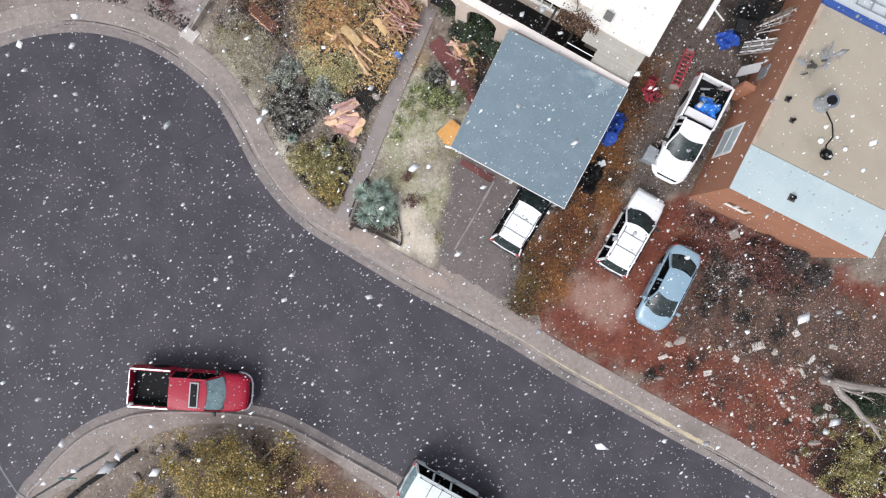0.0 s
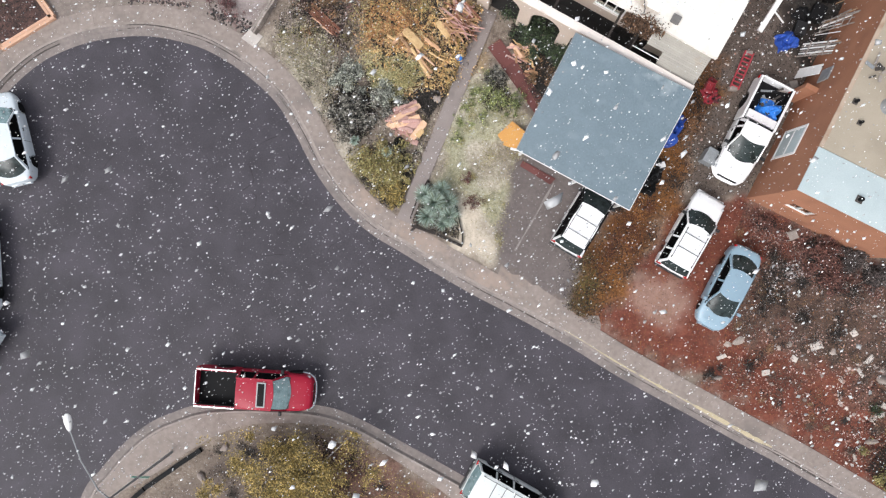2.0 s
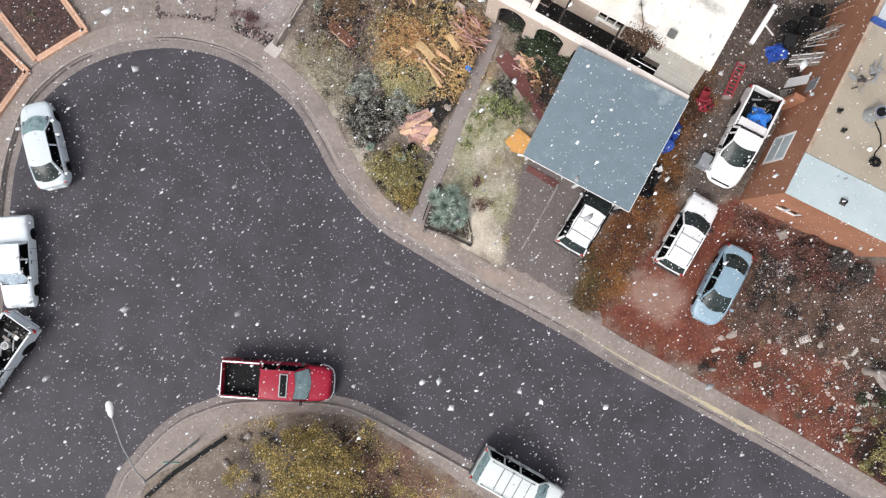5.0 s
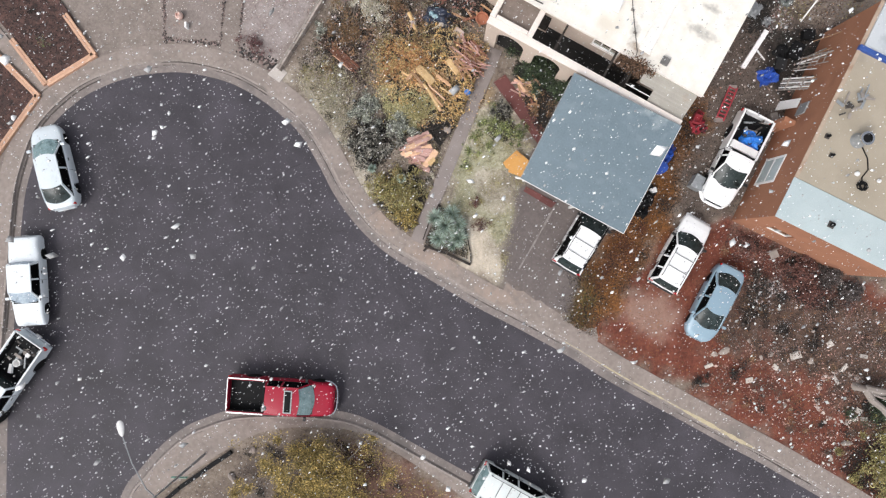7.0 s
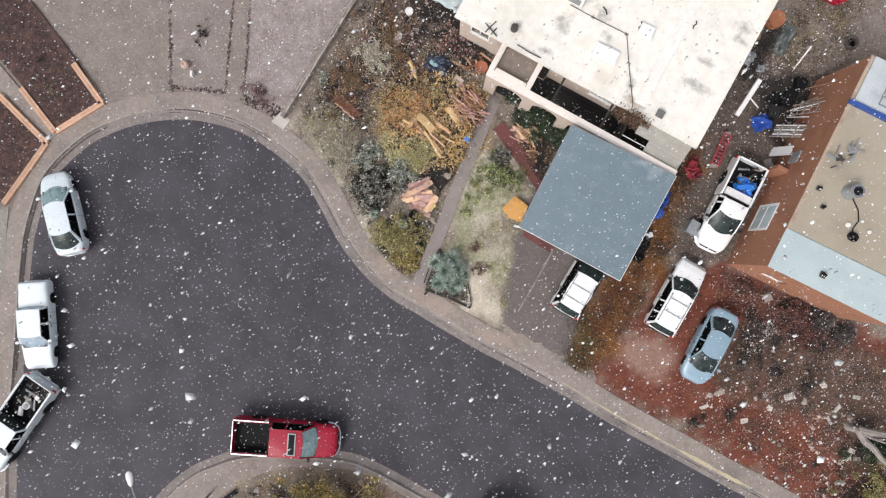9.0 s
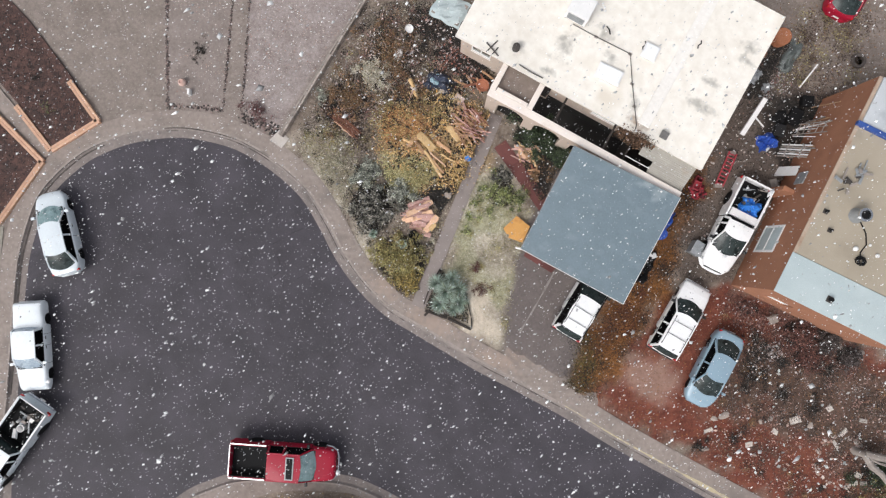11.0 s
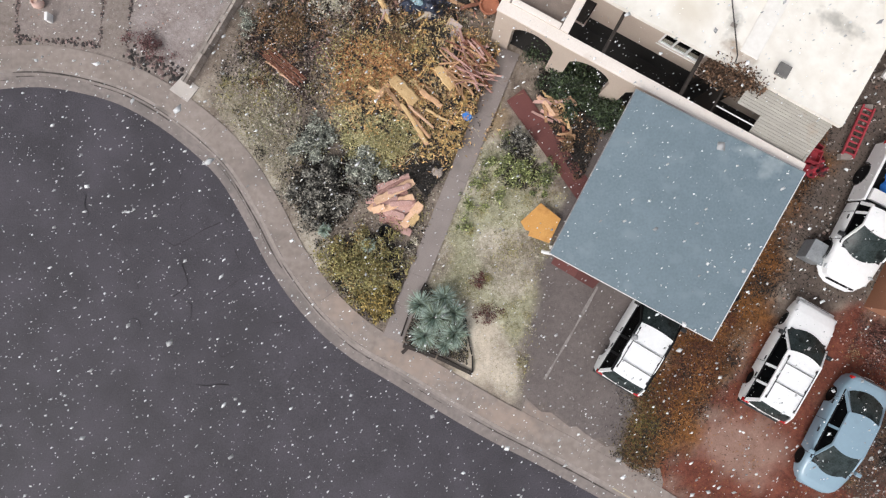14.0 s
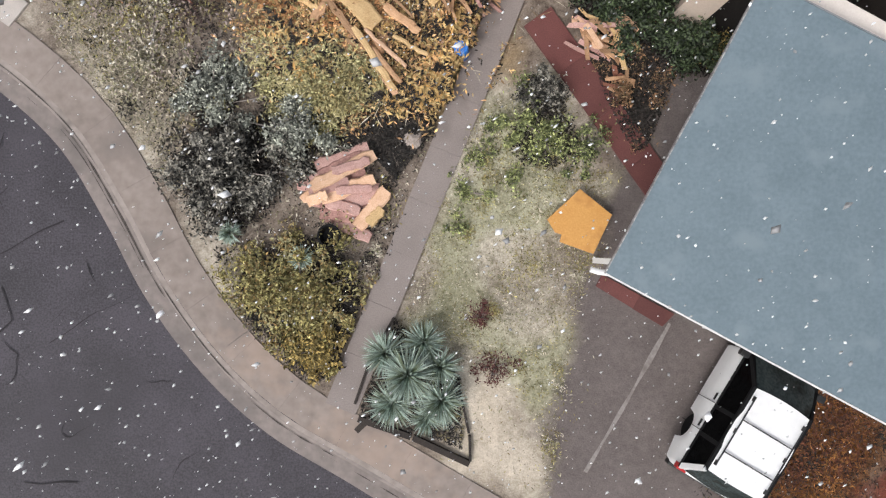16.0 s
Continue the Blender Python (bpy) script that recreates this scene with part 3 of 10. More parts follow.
# the kerb step's shade put into dark strips, with gutter dirt, in broken stretches that swell and thin out
near_out = out_line[(out_line[:, 1] > -13) & (np.abs(out_line[:, 0]) < 30)]
for k, (d0, z0, amp, lim, sd) in enumerate(((0.36, -0.084, 0.075, 0.2, 57), (0.487, 0.0275, 0.045, 0.15, 58), (0.28, -0.090, 0.05, 0.75, 59))):
    ln = resample(offset(near_out, d0), 0.06)
    w_ = wobble(ln[:, 0], ln[:, 1], 0.55, sd) - lim + 0.35 * wobble(ln[:, 0], ln[:, 1], 6.0, sd + 5)
    if k < 2:
        w_ += np.where((ln[:, 0] > -18.6) & (ln[:, 0] < -13), 0.7, 0) + np.where((ln[:, 0] < -21.9) & (ln[:, 1] > -4), 1.5 - 0.5 * k, 0) - np.where((ln[:, 0] > -21.9) & (ln[:, 0] < -18.6), 1.2, 0)
    ribbon("kerb_shade_strip", ln, z0, np.clip(w_, 0, 1.9) * amp, KERB_SHADE_DIRT, kerb, "dark strip painting the kerb step's shade, with wet dirt")

# yellow painted stretch of kerb
sel = (out_line[:, 0] > 2.8) & (out_line[:, 0] < 13.4)
yl = out_line[sel]
yl = resample(offset(yl, 0.56), 0.05)
w_ = 0.6 + 0.5 * wobble(yl[:, 0], yl[:, 1], 1.1, 61) + 0.3 * wobble(yl[:, 0], yl[:, 1], 7.0, 62)
ribbon("yellow_paint", yl, 0.0295, np.clip(w_, 0, 1) * np.interp(yl[:, 0], [2.8, 6.5, 9.5, 12.6, 13.4], [0.03, 0.10, 0.20, 0.22, 0.05]), KERB_YELLOW, kerb, "flaked yellow kerb paint")


def slabs(name, la, lb, label, step=1.5, lo=-30.0, hi=26.0):
    """A pavement of separate slabs between two matched lines."""
    pav = thing(name, pose(0, 0, 0), label, "pavement", kind="structure")
    seg = np.hypot(*np.diff(la, axis=0).T)
    s = np.concatenate([[0], np.cumsum(seg)])

    def at(line, q):
        return np.array([np.interp(q, s, line[:, 0]), np.interp(q, s, line[:, 1])])
    q = 0.0
    while q < s[-1]:
        a = at(la, q)
        wide = step if lo < a[0] < hi and a[1] > -18 else 8.0
        e = min(q + wide, s[-1])
        if e - q < 0.05:
            break
        g = 0.0012
        pts = [at(la, q + g), at(la, (q + e) / 2), at(la, e - g), at(lb, e - g), at(lb, (q + e) / 2), at(lb, q + g)]
        b = bmesh.new()
        lift = float(rng.uniform(-0.004, 0.004))
        prism(b, [tuple(p) for p in pts], -0.12, 0.024 + lift)
        part("slab", b, CONCRETE, pav)
        q = e
    return pav


slabs("pavement_north", offset(out_line, 0.618), offset(out_line, 1.45), "grey-brown concrete pavement slabs with thin joints, damp and stained")
slabs("pavement_south", offset(in_line, -0.562), back_line, "grey-brown concrete pavement slabs round the inner corner of the road")

# ---------------- yards: one sheet of earth with zones of gravel, red dirt, needles and grass ----------------
Z_DRIVE = [(0.4, 4.5), (-0.05, 2.2), (-0.3, -0.9), (3.4, -2.7), (4.0, 0.5), (5.4, 2.0), (7.9, 7.5), (2.4, 9.9)]
Z_NEEDLE = [(3.4, -2.6), (4.0, 0.6), (5.4, 1.9), (7.8, 7.3), (9.0, 9.2), (10.4, 9.2), (9.0, 5.4), (8.2, 2.6), (6.4, -0.6), (5.3, -2.2), (4.0, -3.2)]
Z_RED = [(3.6, -3.2), (6.3, -0.8), (8.2, 2.5), (11.9, 3.0), (19, 0), (27, -4), (27, -16), (18.5, -11.2), (9, -5.7)]
Z_BROWN = [(11.5, -0.4), (14, 0.4), (18.5, -1.0), (26, -4), (26, -9), (20.5, -8.4), (16.7, -5.4), (13.2, -3.9), (11.2, -3.0)]
Z_PALE = [(6.9, -0.9), (8.6, -0.8), (9.0, -2.4), (8.1, -3.4), (6.9, -3.1), (6.5, -1.8)]
Z_DARKLANE = [(8.3, 8.9), (12.2, 15.5), (13.5, 15.3), (17, 13), (12, 3.4), (9.4, 3.2), (8.4, 3.4), (9.2, 6.5)]
# The lane's black shadow, put into the ground colour by the next two outlines.
Z_LANE_SHADE = [(12.8, 11.2), (13.5, 12.8), (15.6, 12.0), (14.6, 9.8), (13.6, 10.2)]
Z_LANE_SHADE2 = [(13.1, 12.9), (14.0, 13.4), (16.7, 13.0), (17.3, 12.5), (16.6, 11.8), (15.9, 11.0), (14.7, 12.1)]
Z_GRASS = [(-2.0, 0.5), (-3.6, 3.3), (-2.3, 8.0), (-0.4, 8.8), (0.9, 6.6), (0.5, 4.3), (0.1, 2.2), (-0.2, -0.7)]
Z_EDGE = [(-11.9, 9.9), (-10.1, 7.9), (-9.0, 6.2), (-7.6, 3.4), (-7.1, 3.8), (-8.2, 6.4), (-9.0, 8.4), (-10.3, 10.4)]
# Z_SHADE puts the shade beside the carport into the ground colour.
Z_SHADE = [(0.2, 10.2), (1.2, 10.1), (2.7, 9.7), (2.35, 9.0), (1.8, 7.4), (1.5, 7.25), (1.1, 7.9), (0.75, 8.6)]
Z_DARKSOIL = [(-5.2, 7.15), (-4.55, 7.7), (-3.8, 8.2), (-3.05, 8.45), (-2.85, 7.8), (-3.25, 7.2), (-3.75, 6.5), (-4.3, 7.1), (-5.0, 6.95)]
Z_SAND = [(-2.1, 0.4), (-2.0, 2.2), (-1.2, 2.4), (-0.5, 1.2), (-0.1, -0.9)]
Z_LITTER = [(-7.0, 11.2), (-6.3, 8.9), (-4.0, 7.9), (-2.0, 8.4), (-1.5, 11.6), (-3.3, 12.6), (-6.2, 12.3)]
Z_GRAVEL = [(-34, 6), (-26.9, 3), (-25.0, 8.6), (-18.5, 11.4), (-12.4, 10.2), (-8.2, 17.3), (-6, 30), (-34, 30)]
Z_PINK = [(-14.4, 11.5), (-12.7, 10.5), (-8.6, 17.2), (-7, 20), (-14.2, 20)]
Z_PLOT = [(-18.6, 11.9), (-15.6, 11.7), (-15.2, 20), (-19, 20)]
Z_ISL_RED = [(-8.5, -9.2), (-5.5, -10.3), (-1.5, -13), (-3, -17), (-9, -16), (-9.4, -11)]
Z_ISL_BARE = [(-15.5, -12.5), (-13.6, -10.3), (-11.6, -9.2), (-9.6, -9.1), (-9.2, -11.5), (-11, -14), (-15, -15)]
Z_MOSS = [(-5.6, 8.9), (-4.3, 8.2), (-2.6, 8.5), (-2.6, 9.2), (-4, 9.8), (-5.4, 9.7)]
Z_EASTYARD = [(12.8, 15.8), (17.5, 13.2), (26, 20), (26, 30), (14, 30)]


def zones(x, y):
    """Weights of the kinds of ground at places of the plan."""
    z = {}
    z["z_gravel"] = np.maximum(mask(x, y, Z_GRAVEL, 0.3, 0.15, 1), mask(x, y, Z_EASTYARD, 0.6, 0.5, 2) * 0.8)
    z["z_pink"] = mask(x, y, Z_PINK, 0.12, 0.06, 3) * 0.9
    z["z_plot"] = mask(x, y, Z_PLOT, 0.1, 0.05, 31) * 0.8
    z["z_litter"] = mask(x, y, Z_LITTER, 0.7, 0.7, 4)
    z["z_red"] = np.maximum(mask(x, y, Z_RED, 0.5, 0.5, 5), 0.55 * mask(x, y, Z_ISL_RED, 0.6, 0.6, 6))
    z["z_brown"] = mask(x, y, Z_BROWN, 0.9, 0.9, 7) * 0.8
    z["z_pale"] = mask(x, y, Z_PALE, 0.35, 0.3, 8) * 0.85
    z["z_lane"] = np.maximum(mask(x, y, Z_DARKLANE, 0.4, 0.5, 9), 0.85 * mask(x, y, Z_ISL_BARE, 0.5, 0.4, 32))
    z["z_black"] = np.maximum(np.maximum(mask(x, y, Z_LANE_SHADE, 0.25, 0.3, 10), mask(x, y, Z_LANE_SHADE2, 0.25, 0.3, 20)), 0.97 * np.maximum(mask(x, y, Z_DARKSOIL, 0.2, 0.2, 18), 1.1 * mask(x, y, Z_SHADE, 0.25, 0.3, 19)))
    z["z_needle"] = mask(x, y, Z_NEEDLE, 0.45, 0.5, 11)
    z["z_grass"] = np.maximum(mask(x, y, Z_GRASS, 0.35, 0.35, 12), 0.8 * mask(x, y, Z_EDGE, 0.5, 0.5, 17)) * np.clip(0.75 + 0.4 * wobble(x, y, 1.6, 13), 0.25, 1)
    z["z_sand"] = mask(x, y, Z_SAND, 0.5, 0.5, 14) * np.clip(0.72 + 0.5 * wobble(x, y, 2.2, 35), 0.3, 0.9)
    z["z_green"] = mask(x, y, Z_GRASS, 0.3, 0.2, 31) * np.clip(1.6 * wobble(x, y, 1.3, 33) + 0.05 + 0.12 * (y - 5), 0, 0.5) * (1 - mask(x, y, Z_SAND, 0.35, 0.35, 14))
    z["z_moss"] = mask(x, y, Z_MOSS, 0.5, 0.4, 15) * 0.7
    z["z_drive"] = mask(x, y, Z_DRIVE, 0.3, 0.3, 16)
    return z


ZONE_COLOURS = [("z_gravel", (0.165, 0.134, 0.117), (0.30, 0.255, 0.228)), ("z_pink", (0.195, 0.155, 0.145), (0.40, 0.35, 0.335)),
                ("z_plot", (0.20, 0.165, 0.15), (0.30, 0.255, 0.235)), ("z_litter", (0.19, 0.13, 0.06), (0.48, 0.335, 0.165)),
                ("z_red", (0.085, 0.026, 0.018), (0.225, 0.074, 0.048)), ("z_brown", (0.062, 0.046, 0.038), (0.175, 0.128, 0.10)),
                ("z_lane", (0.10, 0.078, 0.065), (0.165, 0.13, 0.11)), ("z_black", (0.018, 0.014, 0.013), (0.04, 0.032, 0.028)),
                ("z_needle", (0.055, 0.024, 0.009), (0.33, 0.14, 0.038)), ("z_pale", (0.27, 0.165, 0.13), (0.36, 0.235, 0.19)),
                ("z_grass", (0.29, 0.25, 0.185), (0.74, 0.675, 0.57)), ("z_sand", (0.46, 0.39, 0.30), (0.72, 0.63, 0.52)),
                ("z_moss", (0.14, 0.135, 0.05), (0.21, 0.20, 0.085)), ("z_green", (0.17, 0.185, 0.085), (0.48, 0.50, 0.30)), ("z_drive", (0.115, 0.097, 0.091), (0.182, 0.154, 0.147))]


def earth_material():
    m = bpy.data.materials.new("yard_earth")
    m.use_nodes = True
    N, Lk = m.node_tree.nodes, m.node_tree.links
    bs = N["Principled BSDF"]
    tc = N.new("ShaderNodeTexCoord")
    facs = []
    for sc, det in ((1.1, 6), (6.0, 6), (26.0, 4)):
        n = N.new("ShaderNodeTexNoise")
        n.inputs["Scale"].default_value, n.inputs["Detail"].default_value, n.inputs["Roughness"].default_value = sc, det, 0.65
        Lk.new(tc.outputs["Object"], n.inputs["Vector"])
        facs.append(n.outputs["Fac"])
    s1 = N.new("ShaderNodeMath")
    s1.operation = "ADD"
    Lk.new(facs[0], s1.inputs[0])
    Lk.new(facs[1], s1.inputs[1])
    s2 = N.new("ShaderNodeMath")
    s2.operation = "ADD"
    Lk.new(s1.outputs[0], s2.inputs[0])
    Lk.new(facs[2], s2.inputs[1])
    f = N.new("ShaderNodeMapRange")
    f.inputs["From Min"].default_value, f.inputs["From Max"].default_value = 1.2, 1.8
    Lk.new(s2.outputs[0], f.inputs["Value"])

    def two(a, b):
        x = N.new("ShaderNodeMix")
        x.data_type = "RGBA"
        x.inputs["A"].default_value, x.inputs["B"].default_value = (*a, 1), (*b, 1)
        Lk.new(f.outputs[0], x.inputs["Factor"])
        return x.outputs["Result"]
    out = two((0.105, 0.08, 0.063), (0.32, 0.265, 0.218))
    for zone, a, b in ZONE_COLOURS:
        at = N.new("ShaderNodeAttribute")
        at.attribute_name = zone
        x = N.new("ShaderNodeMix")
        x.data_type = "RGBA"
        Lk.new(at.outputs["Fac"], x.inputs["Factor"])
        Lk.new(out, x.inputs["A"])
        Lk.new(two(a, b), x.inputs["B"])
        out = x.outputs["Result"]
    Lk.new(out, bs.inputs["Base Color"])
    bs.inputs["Roughness"].default_value = 0.93
    bs.inputs["Specular IOR Level"].default_value = 0.25
    bp = N.new("ShaderNodeBump")
    bp.inputs["Strength"].default_value, bp.inputs["Distance"].default_value = 0.5, 0.03
    Lk.new(s2.outputs[0], bp.inputs["Height"])
    Lk.new(bp.outputs[0], bs.inputs["Normal"])
    return m


EARTH = earth_material()


def yard(name, x0, x1, y0, y1, step, test, label):
    gx, gy = np.meshgrid(np.arange(x0, x1 + step / 2, step), np.arange(y0, y1 + step / 2, step))
    z = zones(gx, gy)
    hard = np.clip(z["z_drive"] * 1.2, 0, 1)
    near = np.clip((np.minimum(dist(gx, gy, out_line), dist(gx, gy, in_line)) - 1.3) / 1.2, 0, 1)
    gz = (0.035 * wobble(gx, gy, 0.9, 21) + 0.018 * wobble(gx, gy, 5.0, 22)) * (1 - hard) * near - 0.004
    ny, nx = gx.shape
    idx = np.arange(nx * ny).reshape(ny, nx)
    keep = test(gx[:-1, :-1] + step / 2, gy[:-1, :-1] + step / 2)
    q = np.stack([idx[:-1, :-1][keep], idx[:-1, 1:][keep], idx[1:, 1:][keep], idx[1:, :-1][keep]], 1)
    used, inv = np.unique(q, return_inverse=True)
    ob = raw(name, np.column_stack([gx.ravel(), gy.ravel(), gz.ravel()])[used], inv.reshape(-1, 4), EARTH, smooth=True)
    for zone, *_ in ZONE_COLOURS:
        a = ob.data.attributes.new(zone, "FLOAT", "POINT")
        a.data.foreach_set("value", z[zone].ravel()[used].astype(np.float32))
    return tagged(ob, label, "yard", kind="structure")


apron = thing("drive_apron", pose(0, 0, 0), "patched pale concrete apron between pavement and drive", "apron", kind="structure")
sa = (out_line[:, 0] > -0.9) & (out_line[:, 0] < 4.2)
ap = out_line[sa]
strip("apron_slab", offset(ap, 1.455), 0.022, offset(ap, 1.8) + 0.16 * np.column_stack([np.sin(np.arange(len(ap)) * 1.9), np.cos(np.arange(len(ap)) * 2.3)]), 0.004, CONCRETE, apron, rows=2)
in_poly = np.vstack([in_line, [(80, -90), (-22, -90)]])
yard("yard_north", -36, 32, -20, 30, 0.2, lambda x, y: ~inside(x, y, road_poly) & (dist(x, y, out_line) > 0.85),
     "winter yards of beige gravel, red dirt, rusty needles and dry grass, with a grey driveway")
yard("yard_south", -24, 12, -30, -8, 0.25, lambda x, y: inside(x, y, in_poly) & (dist(x, y, in_line) > 0.75),
     "brown earth with leaf litter inside the road's bend")

# ---------------- white flat-roofed house, with porch arcade and carport ----------------
HOUSE = pose(0.29, 4.66, 0, 0, 0, -27.0)      # u along the front, v towards the back
house = thing("house", HOUSE, "cream stucco house with stained white flat roof and arcaded porch", "house")
RT = 3.62
WL = (-7.6, 5.45, 7.72, 15.15)


def wall_with_holes(bm, u0, u1, v0, v1, z0, z1, holes):
    """A straight wall along u, in which rectangular holes (ua, ub, za, zb) go through."""
    us = sorted({u0, u1, *[h[0] for h in holes], *[h[1] for h in holes]})
    zs = sorted({z0, z1, *[h[2] for h in holes], *[h[3] for h in holes]})
    for a, b in zip(us, us[1:]):
        for c, d in zip(zs, zs[1:]):
            mu, mz = (a + b) / 2, (c + d) / 2
            if not any(h[0] < mu < h[1] and h[2] < mz < h[3] for h in holes):
                box(bm, a, b, v0, v1, c, d)
    bmesh.ops.remove_doubles(bm, verts=bm.verts[:], dist=0.0005)
    return bm


bm = bmesh.new()
WIN = (-0.15, 1.30, 1.75, 2.6)
WIN2 = (-7.0, -5.9, 1.4, 2.5)
wall_with_holes(bm, WL[0], WL[1], WL[2], WL[2] + 0.25, 0, RT - 0.15, [WIN, WIN2, (-3.4, -2.45, 0.1, 2.15)])
part("wall", bm, STUCCO, house, "cream stucco front wall")
part("wall", boxes((WL[1] - 0.25, WL[1], WL[2] + 0.25, WL[3], 0, RT - 0.15)), STUCCO, house)
part("wall", boxes((WL[0], WL[0] + 0.25, WL[2] + 0.25, WL[3], 0, RT - 0.15)), STUCCO, house)
part("wall", boxes((WL[0], WL[1], WL[3], WL[3] + 0.25, 0, RT - 0.15)), STUCCO, house)
part("interior_floor", boxes((WL[0] + 0.25, WL[1] - 0.25, WL[2] + 0.25, WL[3], 0.02, 0.06)), DARKFLOOR, house)
# roof deck with a low seam and rounded edge
bm = bmesh.new()
bmesh.ops.create_grid(bm, x_segments=52, y_segments=34, size=0.5)
for v in bm.verts:
    u, w = WL[0] - 0.12 + (v.co.x + 0.5) * (WL[1] - WL[0] + 0.24), WL[2] - 0.42 + (v.co.y + 0.5) * (WL[3] - WL[2] + 0.8)
    e = min(u - WL[0] + 0.12, WL[1] + 0.12 - u, w - WL[2] + 0.42)
    v.co = Vector((u, w, RT + 0.02 * math.sin(u * 0.9) * math.sin(w * 1.1) + (0.0 if e > 0.1 else 0.035)))
ext = bmesh.ops.extrude_face_region(bm, geom=bm.faces[:])
for v in [g for g in ext["geom"] if isinstance(g, bmesh.types.BMVert)]:
    v.co.z -= 0.19
part("roof", bm, WHITE_ROOF, house, "white roof coating, stained and patched", smooth=True)
part("roof_ridge", boxes((1.86, 2.44, WL[2] + 0.1, WL[3], RT - 0.06, RT + 0.045), bevel=0.04), RIDGE_WHITE, house, "broad raised white roof seam")
# front window and door
def window(parent, u0, u1, v, z0, z1, panes=2, mat=WHITE_TRIM):
    w = part("window", boxes((u0, u1, v + 0.02, v + 0.10, z0, z0 + 0.07), (u0, u1, v + 0.02, v + 0.10, z1 - 0.07, z1), (u0, u0 + 0.07, v + 0.02, v + 0.10, z0, z1),
                             (u1 - 0.07, u1, v + 0.02, v + 0.10, z0, z1), *[(u0 + (u1 - u0) * k / panes - 0.03, u0 + (u1 - u0) * k / panes + 0.03, v + 0.02, v + 0.10, z0, z1) for k in range(1, panes)]),
             mat, parent)
    for k in range(panes):
        a, b = u0 + (u1 - u0) * k / panes + 0.03, u0 + (u1 - u0) * (k + 1) / panes - 0.03
        p = part("pane", boxes((a, b, v + 0.055, v + 0.063, z0 + 0.06, z1 - 0.06)), SUNGLASS, w)
        p.visible_shadow = False
    part("sill", boxes((u0 - 0.03, u1 + 0.03, v - 0.025, v + 0.05, z0 - 0.04, z0 - 0.004), bevel=0.01), mat, w)
    return w


window(house, WIN[0], WIN[1], WL[2], WIN[2], WIN[3], 3)
window(house, WIN2[0], WIN2[1], WL[2], WIN2[2], WIN2[3], 2)
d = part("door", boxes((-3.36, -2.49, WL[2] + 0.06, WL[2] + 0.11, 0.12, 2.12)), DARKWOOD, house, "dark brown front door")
part("handle", boxes((-2.62, -2.58, WL[2] + 0.01, WL[2] + 0.06, 1.0, 1.14)), CHROME, d)
# porch floor, arcade wall with piers and arched heads
# Strip added to paint the shade along the wall's foot.
part("shade_strip", boxes((-2.44, 3.0, WL[2] - 0.02, WL[2] - 0.003, 0.1, 1.0)), DARKFLOOR, house, "near-black strip standing in for shade at the porch wall's foot")
part("porch_floor", boxes((-5.1, 5.4, 6.0, WL[2], 0.0, 0.1)), DARKFLOOR, house, "near-black porch floor with shade put into its colour")
AV0, AV1, AT = 5.74, 6.06, 3.02
piers = [(-5.08, -4.45), (-2.95, -2.35), (-0.88, -0.28), (1.25, 1.8), (3.3, 3.85), (5.0, 5.45)]
for a0, a1 in piers:
    part("pier", boxes((a0, a1, AV0, AV1, 0, AT - 0.1)), STUCCO, house, "cream stucco pier")
for (a0, a1), (b0, b1) in zip(piers, piers[1:]):
    n = 12
    top = [(a1 + (b0 - a1) * k / n, 1.95 + 0.62 * math.sin(math.pi * k / n) ** 0.6) for k in range(n + 1)]
    bm = bmesh.new()
    loft(bm, [[Vector((u, v, z)) for v, z in ((AV0, z0), (AV1, z0), (AV1, AT - 0.1), (AV0, AT - 0.1))] for u, z0 in top])
    part("arch_head", bm, STUCCO, house, "cream stucco arch head")
part("arcade_cap", boxes((-5.1, 5.45, AV0 - 0.03, AV1 + 0.03, AT - 0.1, AT), bevel=0.03), STUCCO_TOP, house, "white painted parapet cap")
# porch roof with raised rim over the entrance
for u0, u1, v0, v1 in ((-5.12, -4.84, AV1 + 0.03, 7.6), (-3.10, -2.82, AV1 + 0.03, 7.6), (-4.80, -3.12, AV1 + 0.03, AV1 + 0.22)):
    part("porch_rim", boxes((u0, u1, v0, v1, AT - 0.16, AT + 0.05), bevel=0.03), STUCCO_TOP, house)
part("porch_roof", boxes((-4.86, -3.08, AV1 + 0.1, 7.7, AT - 0.40, AT - 0.30)), surface("porch_roof_gravel", (0.17, 0.135, 0.115), (0.27, 0.22, 0.19), fine=50, rough=0.95, bump=0.3, spots=(0.35, 0.3, 0.26), spot_scale=1.5, spot_amount=0.36), house, "brown gravelled porch roof")
for u in (-1.6, 1.1):
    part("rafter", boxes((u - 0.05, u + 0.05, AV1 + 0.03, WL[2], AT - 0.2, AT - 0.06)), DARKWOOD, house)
# lap-boarded lean-to at the end of the porch
lean = thing("lean_to", HOUSE, "grey-green lap-boarded lean-to closing the end of the porch", "lean-to")
# The recess's shade is painted as this wall's near-black colour.
part("side_wall", boxes((2.2, 2.27, 6.1, 7.38, 0.1, 2.70)), DARKWOOD, lean, "side wall coloured near-black for the shade of the recess")
part("side_wall", boxes((5.33, 5.4, 6.1, 7.38, 0.0, 2.95)), SIDING, lean)
# Unseen slab added under the boards to stop light between them.
b = bmesh.new()
bar(b, (3.52, 6.87, 3.075), (5.40, 6.87, 3.075), 1.58, 0.02, up=(0, -0.3819, 0.9242))
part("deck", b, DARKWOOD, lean)
